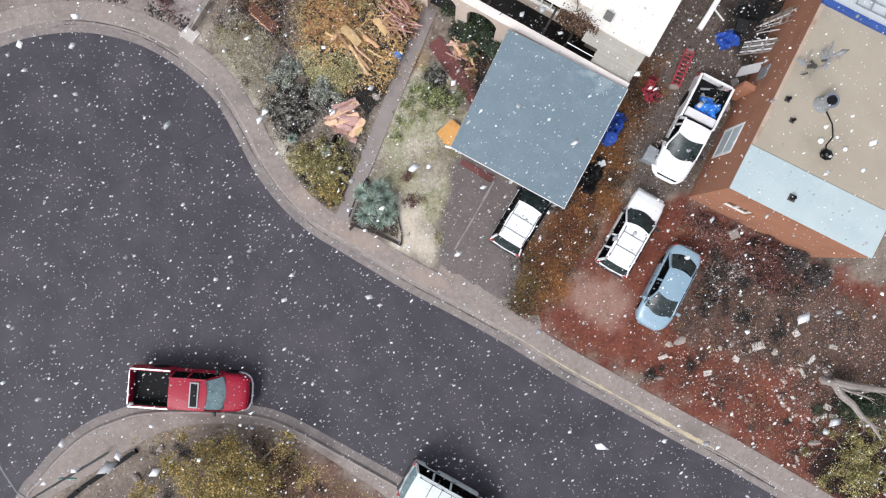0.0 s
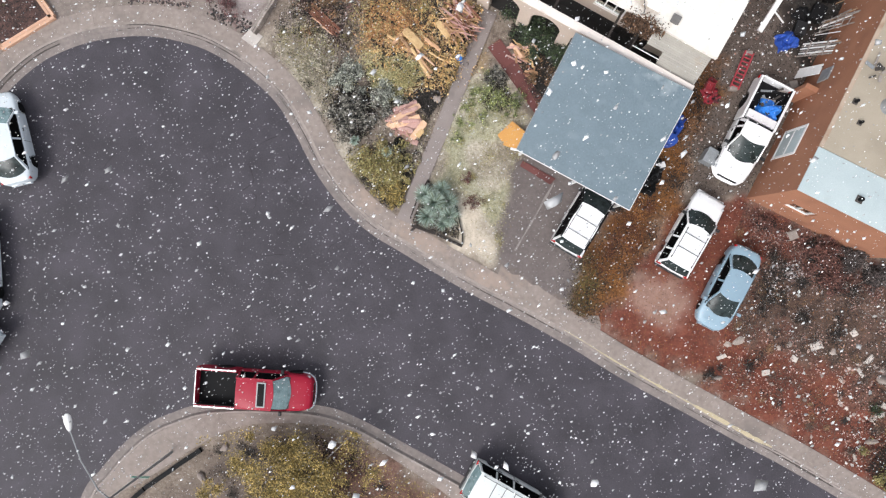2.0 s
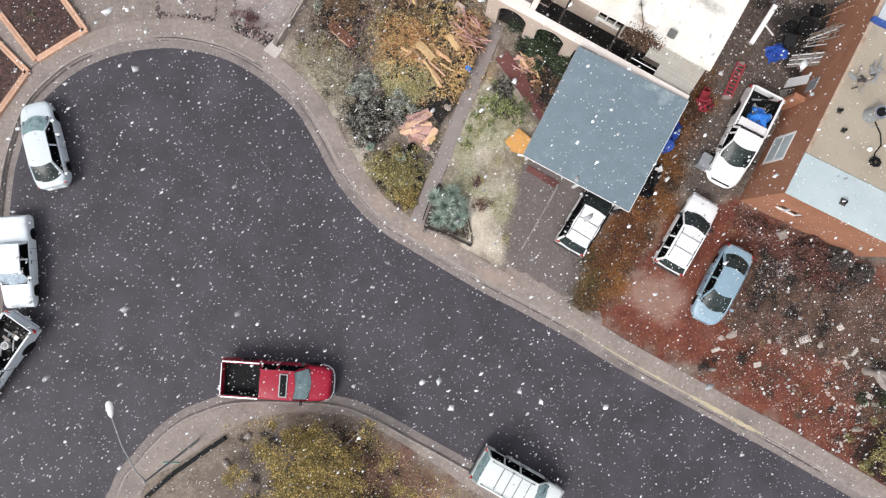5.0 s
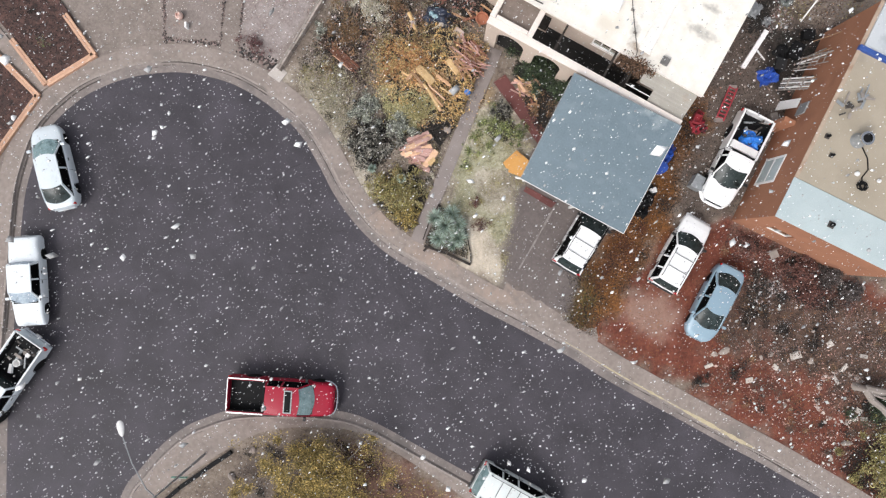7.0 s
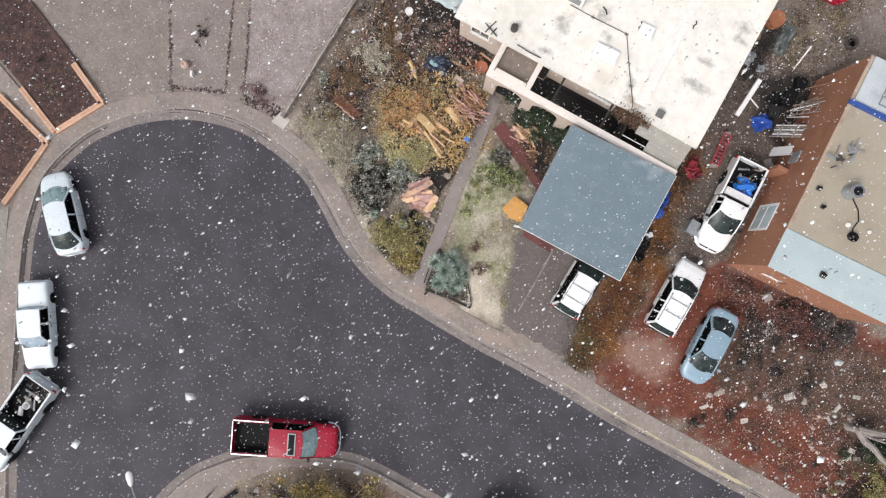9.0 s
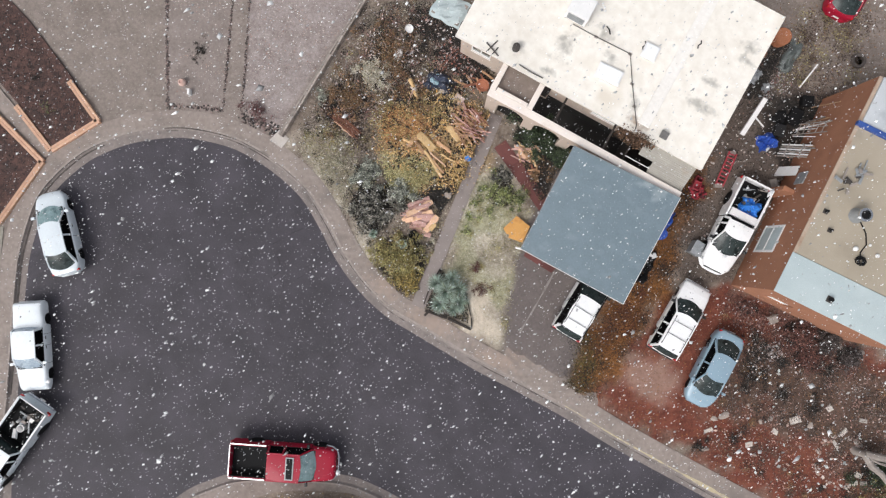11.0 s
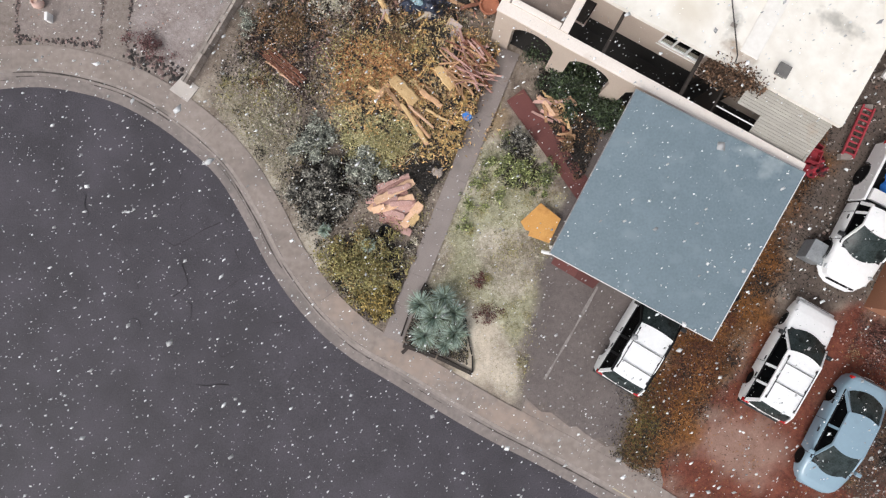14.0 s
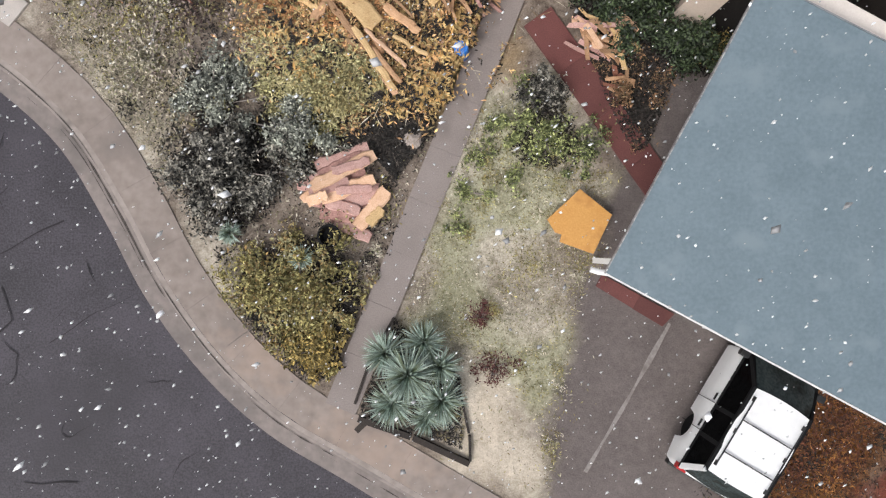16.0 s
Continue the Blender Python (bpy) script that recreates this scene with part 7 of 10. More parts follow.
# ---------------- ground litter, grass and pebbles ----------------
def scatter(poly, n, r):
    poly = np.asarray(poly, float)
    lo, hi = poly.min(0), poly.max(0)
    out = np.zeros((0, 2))
    while len(out) < n:
        q = r.uniform(lo, hi, (n * 2, 2))
        out = np.vstack([out, q[inside(q[:, 0], q[:, 1], poly)]])
    return out[:n]


def litter(name, poly, n, size, mat, label, seed, ratio=0.5, z=0.03, lump=0.0, category="leaf litter", heaps=0, heap=0.16):
    r = np.random.default_rng(seed)
    if heaps:
        c_ = scatter(poly, heaps, r)
        wt = r.uniform(0.1, 1, heaps) ** 2
        k = r.choice(heaps, n, p=wt / wt.sum())
        q = c_[k] + r.normal(0, 1, (n, 2)) * (heap * r.uniform(0.4, 1.6, heaps)[k])[:, None]
    else:
        q = scatter(poly, n, r)
    if lump:
        w_ = wobble(q[:, 0], q[:, 1], 1.7, seed) + r.normal(0, 0.4, n)
        q = q[w_ > lump - 0.5]
    q = q[off_paths(q[:, 0], q[:, 1]) | (r.random(len(q)) < 0.02)]
    q = q[~inside(q[:, 0], q[:, 1], np.asarray(Z_SAND)) | (r.random(len(q)) < 0.15)]
    p = np.column_stack([q, z + r.uniform(0, 0.06, len(q))])
    ob = quads(name, leaf_quads(p, size, r, 0.85, ratio), mat)
    return tagged(ob, label, category, kind="stuff")


UMBER = surface("umber_brush", (0.05, 0.034, 0.026), (0.21, 0.145, 0.112), scale=3, fine=14, rough=0.9, bump=0.0, island=0.5, third=(0.035, 0.026, 0.022))
Z_YARD = [(-11.3, 10.2), (-9.2, 7.2), (-6.7, 3.2), (-5.0, 2.3), (-1.8, 10.6), (-2.8, 13.6), (-5, 18), (-8.4, 17)]
litter("yard_debris", [(11.2, 2.9), (13.5, 2.0), (18.5, -0.6), (18.2, -1.6), (13.0, 0.2), (11.2, 1.2)], 5000, 0.08, WINE_TWIG, "wine-brown dead leaves along the brown wall", 202, 0.45, heaps=90, heap=0.25)
litter("yard_debris", [(12.7, -0.3), (14.4, 0.0), (14.9, -1.0), (13.6, -1.9), (12.6, -1.2)], 190, 0.12, surface("white_rubble", (0.19, 0.17, 0.165), (0.50, 0.47, 0.46), rough=0.9, bump=0.0, island=0.4, third=(0.30, 0.22, 0.2)), "pale rubble beside the blue car", 203, 0.7, heaps=45, heap=0.2)
litter("yard_debris", [(12.7, -0.3), (14.4, 0.0), (14.9, -1.0), (13.6, -1.9), (12.6, -1.2)], 1500, 0.1, DARKLITTER, "black wet scraps among the rubble", 205, 0.5, heaps=40, heap=0.14)
YARD_E = [(10.2, -4.9), (12, -3.4), (14.5, -3.3), (17, -1.8), (20, -2.6), (25, -4), (25, -13), (18.4, -10.6)]
litter("yard_debris", YARD_E, 2600, 0.085, surface("salmon_scraps", (0.28, 0.13, 0.10), (0.60, 0.42, 0.36), rough=0.9, bump=0.0, island=0.5, third=(0.20, 0.085, 0.06)), "salmon-pink flakes of stone and bark over the red dirt", 206, 0.6, heaps=420, heap=0.2)
litter("yard_debris", YARD_E, 5200, 0.09, DARKLITTER, "near-black flecks and leaves over the red dirt", 207, 0.45, heaps=150, heap=0.17)
litter("yard_debris", [(11.5, 2.2), (17.5, -0.2), (20, -1.8), (19, -3), (13.5, -0.6)], 900, 0.08, surface("rosy_scraps", (0.20, 0.11, 0.09), (0.52, 0.38, 0.34), rough=0.9, bump=0.0, island=0.5, third=(0.16, 0.08, 0.06)), "rosy scraps among the brush below the brown wall", 208, 0.6, heaps=140, heap=0.2)
litter("yard_brush", Z_YARD, 12500, 0.09, DARKLITTER, "clumps of dark dead brush over the brown yard", 171, 0.35, heaps=260, heap=0.2)
Z_STRAW = [(-11.2, 9.7), (-10.2, 8.2), (-9.3, 7.0), (-8.3, 7.6), (-8.2, 8.6), (-9.0, 9.4), (-10.2, 10.2)]
litter("yard_brush", Z_STRAW, 4000, 0.085, surface("beige_weeds", (0.23, 0.19, 0.145), (0.56, 0.485, 0.39), scale=1.2, fine=12, rough=0.88, bump=0.0, island=0.35, third=(0.30, 0.27, 0.16)), "fuzzy beige dead weeds along the pavement", 210, 0.28, heaps=60, heap=0.22, z=0.06)
litter("yard_brush", [(-11.4, 10.0), (-10.3, 9.0), (-8.4, 9.4), (-7.6, 10.6), (-9.2, 11.2)], 1300, 0.085, LEAF_OLIVE, "olive and straw weeds below the garden wall", 211, 0.3, heaps=60, heap=0.24, z=0.06)
litter("yard_brush", Z_DARKSOIL, 3200, 0.10, DARKLITTER, "near-black leaves between the heap and the wood", 212, 0.45, z=0.05)
litter("yard_brush", Z_YARD, 5500, 0.09, GRASS_DRY, "pale tufts of dry weeds over the brown yard", 172, 0.3, heaps=200, heap=0.16)
litter("yard_brush", Z_YARD, 3200, 0.08, LEAF_OLIVE, "olive weeds in tufts over the brown yard", 173, 0.35, heaps=120, heap=0.18)
litter("yard_brush", Z_BROWN, 6000, 0.10, UMBER, "brown dead brush heaps on the red yard", 174, 0.35, heaps=120, heap=0.25)
litter("yard_brush", [(11.5, 2.6), (20, -1.5), (25, -4), (25, -12), (18, -10.2), (11, -5.4)], 12000, 0.09, UMBER, "scattered brown brush on the red dirt", 175, 0.35, heaps=220, heap=0.28)
litter("yard_brush", [(11.5, 2.6), (20, -1.5), (25, -4), (25, -12), (18, -10.2), (11, -5.4)], 4000, 0.08, BROWN_LEAF, "small brown weeds on the red dirt", 176, 0.35, heaps=70, heap=0.14)
litter("needle_heaps", Z_NEEDLE, 9500, 0.11, DARKLITTER, "dark damp clumps among the rusty needles", 177, 0.25, heaps=90, heap=0.28)
litter("needle_heaps", [(4.4, -0.6), (5.4, 1.6), (6.6, 3.2), (7.4, 2.4), (6.6, 0.2), (5.4, -1.4)], 4200, 0.09, surface("maroon_needles", (0.05, 0.018, 0.011), (0.21, 0.075, 0.036), scale=2, fine=10, rough=0.9, bump=0.0, island=0.4, third=(0.03, 0.014, 0.01)), "dark maroon leaves on the needle bed", 225, 0.3, heaps=70, heap=0.3, z=0.05)
litter("needle_heaps", [(3.4, -2.6), (3.9, 0.2), (4.6, 0.4), (4.6, -1.0), (4.4, -2.9)], 1800, 0.09, surface("olive_needles", (0.07, 0.052, 0.014), (0.26, 0.20, 0.06), scale=2, fine=10, rough=0.9, bump=0.0, island=0.4, third=(0.05, 0.03, 0.012)), "olive-brown needles at the drive's edge", 226, 0.25, heaps=40, heap=0.3, z=0.05)
litter("needle_heaps", [(6.2, 3.1), (7.9, 6.8), (8.5, 6.5), (7.0, 2.9), (5.6, -1.6), (5.0, -2.6), (4.6, -2.2), (6.0, 0.6)], 4000, 0.10, surface("orange_needles", (0.22, 0.085, 0.022), (0.52, 0.25, 0.075), scale=2, fine=10, rough=0.9, bump=0.0, island=0.4, third=(0.30, 0.12, 0.03)), "bright rust-orange needles in long drifts", 227, 0.16, heaps=130, heap=0.2, z=0.05)
litter("bed_weeds", [(-4.4, 1.4), (-2.1, 0.6), (-2.2, 2.2), (-3.7, 3.5)], 3000, 0.09, DARKLITTER, "dark litter under the sotol plants", 178, 0.35)
# Shadows among the back yard's plants, painted as near-black brush.
litter("yard_brush", [(-7, 11.6), (-2.2, 11.7), (-2.7, 15.8), (-5.5, 18), (-8, 16.5)], 9000, 0.085, DARKLITTER, "near-black brush painting shadows at the back of the yard", 186, 0.35, heaps=150, heap=0.28)
litter("yard_brush", [(-7, 11.6), (-2.2, 11.7), (-2.7, 15.8), (-5.5, 18), (-8, 16.5)], 2400, 0.08, BROWN_LEAF, "rusty dead leaves at the back of the yard", 187, 0.4, heaps=120, heap=0.25)
litter("dry_stalks", Z_LITTER, 1000, 0.34, GRASS_DRY, "long dry stalks lying over the leaf heap", 189, 0.055, z=0.32, category="stalks", heaps=170, heap=0.3)
litter("dry_stalks", Z_LITTER, 2600, 0.26, BROWN_LEAF, "rusty stalks lying over the leaf heap", 190, 0.07, z=0.3, category="stalks", heaps=170, heap=0.3)
litter("yard_brush", [(-10.4, 11.6), (-9.4, 10.9), (-8.3, 9.8), (-7.6, 10.3), (-8.4, 11.2), (-9.8, 12.6)], 2600, 0.09, surface("wet_maroon_leaves", (0.028, 0.017, 0.015), (0.11, 0.065, 0.055), scale=3, fine=14, rough=0.9, bump=0.0, island=0.5, third=(0.018, 0.012, 0.011)), "wet maroon-brown leaves round the planks", 228, 0.4, heaps=80, heap=0.2, z=0.06)
litter("yard_brush", [(-10.7, 10.4), (-8.2, 10.0), (-8.0, 11.2), (-9.2, 12.7), (-10.6, 12.2)], 2000, 0.085, DARKLITTER, "black wet brush round the red-brown planks", 197, 0.35, heaps=45, heap=0.2)
# Near-black brush deepens the lane's painted shadow.
litter("lane_brush", [(13.2, 13.15), (14.5, 12.98), (16.1, 12.35), (15.8, 11.2), (15.0, 11.9), (14.3, 12.4), (13.2, 12.7)], 3600, 0.11, DARKLITTER, "near-black brush painting the shadow across the lane", 218, 0.4, heaps=60, heap=0.16)
litter("lane_brush", [(12.2, 13.2), (13.6, 15.9), (14.3, 16.2), (14.0, 15.0), (13.3, 13.9), (12.7, 13.0)], 3600, 0.10, DARKLITTER, "near-black brush along the side of the white house", 219, 0.4, heaps=60, heap=0.18)
litter("lane_brush", [(13.8, 13.4), (16.5, 12.6), (19, 15), (19, 18), (15, 18), (14.2, 15.5)], 4200, 0.10, UMBER, "brown brush behind the houses", 220, 0.4, heaps=120, heap=0.26)
litter("lane_brush", [(13.8, 13.4), (16.5, 13.2), (18.5, 15), (18.5, 18), (15, 18), (14.2, 15.5)], 1400, 0.09, LEAF_OLIVE, "olive weeds behind the houses", 221, 0.35, heaps=50, heap=0.24)
litter("lane_brush", [(12.7, 13.2), (13.9, 14.6), (14.6, 13.8), (13.6, 12.9)], 220, 0.12, surface("grey_lane_scraps", (0.20, 0.19, 0.18), (0.52, 0.50, 0.48), rough=0.85, bump=0.0, island=0.5, third=(0.24, 0.09, 0.08)), "grey and pink scraps beside the white house", 222, 0.5, heaps=30, heap=0.16)
litter("yard_brush", [(-4.9, 15.2), (-5.3, 16.5), (-3.4, 16.8), (-1.5, 14.6), (-1.6, 12.9), (-2.5, 13.1), (-3.3, 14.0)], 6500, 0.11, DARKLITTER, "near-black brush along the side of the porch", 223, 0.4, heaps=110, heap=0.2, z=0.09)
litter("yard_brush", [(-4.6, 14.4), (-3.6, 15.6), (-2.0, 14.2), (-2.4, 13.4)], 260, 0.14, surface("maroon_scraps", (0.16, 0.05, 0.035), (0.42, 0.19, 0.14), rough=0.85, bump=0.0, island=0.5, third=(0.30, 0.26, 0.25)), "maroon and grey scraps beside the porch", 224, 0.35, heaps=40, heap=0.2, z=0.14)
BACK = [(-10.2, 11.2), (-7, 11.4), (-2.3, 12.0), (-2.7, 15.8), (-5.5, 18), (-8.6, 17)]
litter("yard_scraps", [(-11.2, 10.6), (-9.3, 8.6), (-7.2, 9.6), (-6.6, 13.5), (-8.4, 16.6)], 2600, 0.09, surface("dusty_pink_scraps", (0.22, 0.165, 0.145), (0.46, 0.38, 0.345), rough=0.9, bump=0.0, island=0.5, third=(0.17, 0.14, 0.09)), "dusty pinkish dead leaves beside the garden wall", 209, 0.5, z=0.07, heaps=200, heap=0.22)
litter("yard_scraps", BACK, 420, 0.15, surface("pale_pink_scraps", (0.36, 0.30, 0.28), (0.62, 0.55, 0.52), rough=0.85, bump=0.0, island=0.5, third=(0.30, 0.17, 0.13)), "pale pinkish scraps of wood and paper over the back yard", 198, 0.5, z=0.12, heaps=70, heap=0.35)
# Near-black clumps paint shaded hollows into the brush.
litter("yard_brush", BACK, 3600, 0.10, DARKLITTER, "near-black leaves painting shaded hollows in the dead brush", 199, 0.4, heaps=60, heap=0.16, z=0.1)
litter("yard_brush", BACK, 3500, 0.08, surface("dull_maroon_leaves", (0.10, 0.045, 0.038), (0.30, 0.16, 0.14), scale=3, fine=16, rough=0.85, bump=0.0, island=0.5, third=(0.16, 0.12, 0.10)), "dull maroon dead leaves over the back yard", 200, 0.45, heaps=60, heap=0.22, z=0.08)
litter("curled_leaves", Z_LITTER, 3200, 0.14, BROWN_LEAF, "rusty brown curled leaves on the heap", 201, 0.3, heaps=120, heap=0.16, z=0.34)
litter("dry_stalks", Z_YARD, 4000, 0.22, GREYTWIG, "grey twigs scattered over the brown yard", 191, 0.06, z=0.05, category="stalks", heaps=260, heap=0.3)
# Dark litter here adds to the painted shade.
litter("shade_litter", Z_SHADE, 3500, 0.08, DARKLITTER, "near-black wet litter and painted shade between red strip and carport", 194, 0.4)
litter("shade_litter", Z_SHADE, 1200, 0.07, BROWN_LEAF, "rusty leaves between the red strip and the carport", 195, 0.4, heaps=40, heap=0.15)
# Shade in the heap's hollows, painted as near-black leaves.
litter("heap_gaps", Z_LITTER, 9000, 0.10, DARKLITTER, "near-black leaves painting shaded hollows in the leaf heap", 181, 0.4, heaps=230, heap=0.085, z=0.38)
GOLD_CURL = surface("golden_curled_leaves", (0.30, 0.19, 0.06), (0.86, 0.62, 0.28), scale=1.6, fine=12, rough=0.8, bump=0.0, island=0.5, third=(0.52, 0.30, 0.10))
litter("curled_leaves", [(-3.9, 8.1), (-2.3, 8.3), (-2.0, 9.4), (-3.2, 9.6), (-4.1, 9.0)], 3600, 0.11, GOLD_CURL, "golden leaves at the foot of the heap", 214, 0.4, heaps=90, heap=0.18, z=0.36)
litter("curled_leaves", Z_LITTER, 1300, 0.17, GOLD_CURL, "large golden-orange curls of bark on the heap", 215, 0.35, heaps=150, heap=0.22, z=0.40)
litter("yard_brush", [(-7.2, 9.5), (-5.6, 9.3), (-4.1, 9.1), (-4.2, 8.2), (-5.5, 7.6), (-6.6, 8.4)], 3400, 0.10, surface("straw_olive_blades", (0.26, 0.225, 0.10), (0.70, 0.63, 0.36), scale=1.6, fine=12, rough=0.85, bump=0.0, island=0.45, third=(0.34, 0.30, 0.12)), "straw and olive blades spread before the leaf heap", 216, 0.25, heaps=110, heap=0.2, z=0.40)
litter("curled_leaves", Z_LITTER, 9000, 0.15, LEAF_AUTUMN, "long curled orange leaves on top of the heap", 192, 0.24, heaps=200, heap=0.3, z=0.3)
litter("curled_leaves", [(-7.4, 10.6), (-5.6, 9.5), (-4.3, 9.9), (-4.6, 11.4), (-6.4, 11.9)], 2600, 0.13, surface("russet_leaves", (0.15, 0.062, 0.026), (0.62, 0.32, 0.13), scale=2, fine=12, rough=0.8, bump=0.0, island=0.55, third=(0.30, 0.13, 0.05)), "russet curled leaves over the back of the heap", 213, 0.3, heaps=110, heap=0.2, z=0.42)
# More near-black pieces paint the shade between the curls.
litter("heap_gaps", Z_LITTER, 2600, 0.10, DARKLITTER, "near-black leaves painting shaded gaps between the curled leaves", 229, 0.4, heaps=330, heap=0.05, z=0.43)
litter("yard_brush", [(-7.5, 10.2), (-5.8, 9.7), (-4.6, 10.6), (-4.2, 12.2), (-6.5, 12.4), (-7.7, 11.6)], 900, 0.09, LEAF_OLIVE, "olive-brown leaves over the back of the heap", 230, 0.35, heaps=110, heap=0.18, z=0.44)
# Pale leaves also paint the highlights on the heap.
litter("curled_leaves", Z_LITTER, 2600, 0.12, PALE_STRAW, "pale straw-coloured leaves, also painted highlights, on top of the heap", 193, 0.22, heaps=120, heap=0.25, z=0.40)
litter("bed_litter", [(-29, 18.8), (-26.0, 15.6), (-22.6, 11.0), (-24.4, 9.6), (-29.6, 15.2)], 2600, 0.09, DARKLITTER, "dark bark chips on the mulch bed", 182, 0.4, z=0.11)
litter("bed_litter", [(-30, 13.3), (-25.4, 8.6), (-27.2, 5.7), (-30, 6)], 1800, 0.09, DARKLITTER, "dark bark chips on the second mulch bed", 183, 0.4, z=0.11)
litter("grass_tufts", Z_GRASS, 3500, 0.075, GRASS_DRY, "pale tufts of dry grass", 179, 0.25, heaps=110, heap=0.2)
litter("grass_tufts", Z_GRASS, 3200, 0.07, LEAF_OLIVE, "green-brown tufts in the dry grass", 180, 0.3, heaps=60, heap=0.2)
litter("leaf_litter", Z_LITTER, 15000, 0.075, LEAF_AUTUMN, "fallen orange and brown leaves round the shrubs", 71)
litter("leaf_litter", Z_YARD, 7000, 0.07, DARKLITTER, "dark twigs and dead leaves over the brown yard", 72, 0.35, lump=0.2)
litter("leaf_litter", Z_YARD, 5500, 0.06, GRASS_DRY, "pale dry leaf scraps over the brown yard", 73, 0.35, lump=0.3)
litter("pine_needles", Z_NEEDLE, 16000, 0.085, NEEDLES, "rust-brown fallen pine needles along the drive", 74, 0.18)
litter("yard_debris", Z_RED, 15000, 0.07, NEEDLES, "brown leaf scraps over the red dirt", 75, 0.4, lump=0.2)
litter("yard_debris", Z_BROWN, 3000, 0.09, DARKLITTER, "dark dead brush scraps on the red yard", 76, 0.3, lump=0.1)
litter("yard_debris", [(11, 2.5), (20, -1.5), (25, -4), (25, -12), (18, -10.6), (10, -5.4)], 480, 0.10, surface("pale_scraps", (0.40, 0.30, 0.26), (0.60, 0.50, 0.45), rough=0.9, bump=0.0, island=0.5, third=(0.40, 0.22, 0.18)), "pale scraps of paper, wood and plaster on the red yard", 77, 0.6)
litter("leaf_litter", [(-11.2, -9.4), (-8.4, -8.9), (-5.4, -10.3), (-1.5, -12.6), (-3, -18), (-16, -18), (-15, -14), (-12, -12.5)], 10500, 0.085, LEAF_GOLD, "golden fallen leaves on the brown earth", 78, 0.45, lump=0.1)
# Shade below the golden tree is painted with near-black litter.
litter("island_brush", [(-13.8, -10.2), (-11.6, -9.2), (-8.4, -9.1), (-5.6, -10.6), (-4.5, -14), (-13, -14.5)], 9000, 0.09, DARKLITTER, "near-black twigs and leaves painting shade under the golden tree", 185, 0.35, heaps=160, heap=0.2)
litter("yard_debris", [(11, 2.2), (20, -1.5), (25, -4), (25, -12), (18, -10.6), (10, -5.4)], 90, 0.22, surface("pale_plastic_scraps", (0.40, 0.48, 0.48), (0.62, 0.62, 0.60), rough=0.6, bump=0.0, island=0.35, third=(0.50, 0.36, 0.30)), "larger pale scraps of plastic and plaster on the red yard", 84, 0.6, z=0.05)
litter("yard_debris", Z_BROWN, 2500, 0.06, surface("mixed_crumbs", (0.16, 0.14, 0.13), (0.55, 0.50, 0.47), rough=0.9, bump=0.0, island=0.6, third=(0.12, 0.16, 0.16)), "small grey and white crumbs among dead brush", 188, 0.5, heaps=150, heap=0.22)
litter("lane_debris", Z_DARKLANE, 7000, 0.08, DARKLITTER, "dark scraps and dead leaves in the lane between houses", 79, 0.4)
litter("dirt_scraps", Z_EASTYARD, 3500, 0.09, NEEDLES, "brown scraps in the back yard", 80, 0.4)


def bark_strips(name, poly, n, mat, label, seed, lmin, lmax, z0, z1, turn=-50, spread=0.7):
    """Curled strips of bark and dead fronds lying criss-cross."""
    r = np.random.default_rng(seed)
    q = scatter(poly, n * 2, r)
    q = q[off_paths(q[:, 0], q[:, 1], 0.55)]
    q = q[wobble(q[:, 0], q[:, 1], 1.9, seed) + r.normal(0, 0.5, len(q)) > -0.25][:n]
    n = len(q)
    ln, a = r.uniform(0, 1, n) ** 1.7 * (lmax - lmin) + lmin, np.radians(turn) + r.normal(0, spread, n)
    w = ln * r.uniform(0.14, 0.30, n)
    d = np.column_stack([np.cos(a), np.sin(a)])
    t = np.column_stack([-d[:, 1], d[:, 0]])
    bend, tilt, cup = r.normal(0, 0.10, n), r.normal(0, 0.10, n), r.uniform(-0.2, 0.45, n)
    z = r.uniform(z0, z1, n)
    V = np.zeros((n, 5, 3, 3))
    for i in range(5):
        k = i / 4 - 0.5
        taper = (0.45, 0.95, 1.0, 0.9, 0.35)[i] * r.uniform(0.8, 1.2, n)
        for j in range(3):
            o = (j - 1) * 0.5 * w * taper
            V[:, i, j, :2] = q + d * (k * ln)[:, None] + t * (o + bend * ln * (1 - 4 * k * k))[:, None]
            V[:, i, j, 2] = z + tilt * k * ln + (cup * w * (0.6 if j != 1 else 0.0)) + r.normal(0, 0.004, n)
    F = []
    for i in range(4):
        for j in range(2):
            o = i * 3 + j
            F += [(o, o + 3, o + 4), (o, o + 4, o + 1)]
    F = (np.array(F)[None] + 15 * np.arange(n)[:, None, None]).reshape(-1, 3)
    return tagged(tris(name, V.reshape(-1, 3), F, mat), label, "bark", kind="stuff")


Z_BARK = [(-6.9, 10.0), (-5.2, 9.5), (-3.9, 8.6), (-2.7, 8.8), (-2.1, 10.0), (-1.7, 11.2), (-2.6, 12.0), (-4.6, 11.7), (-6.6, 11.4)]
BARK_ORANGE = surface("orange_bark_strips", (0.36, 0.16, 0.055), (0.82, 0.50, 0.23), scale=3, fine=22, rough=0.8, bump=0.0, island=0.5, third=(0.16, 0.08, 0.04), contrast=0.2)
BARK_TAN = surface("tan_bark_strips", (0.46, 0.29, 0.13), (0.86, 0.62, 0.36), scale=3, fine=22, rough=0.8, bump=0.0, island=0.45, third=(0.34, 0.24, 0.10), contrast=0.2)
bark_strips("curled_bark", Z_BARK, 750, BARK_ORANGE, "curled orange-brown bark strips on the leaf heap", 301, 0.10, 0.42, 0.30, 0.44)
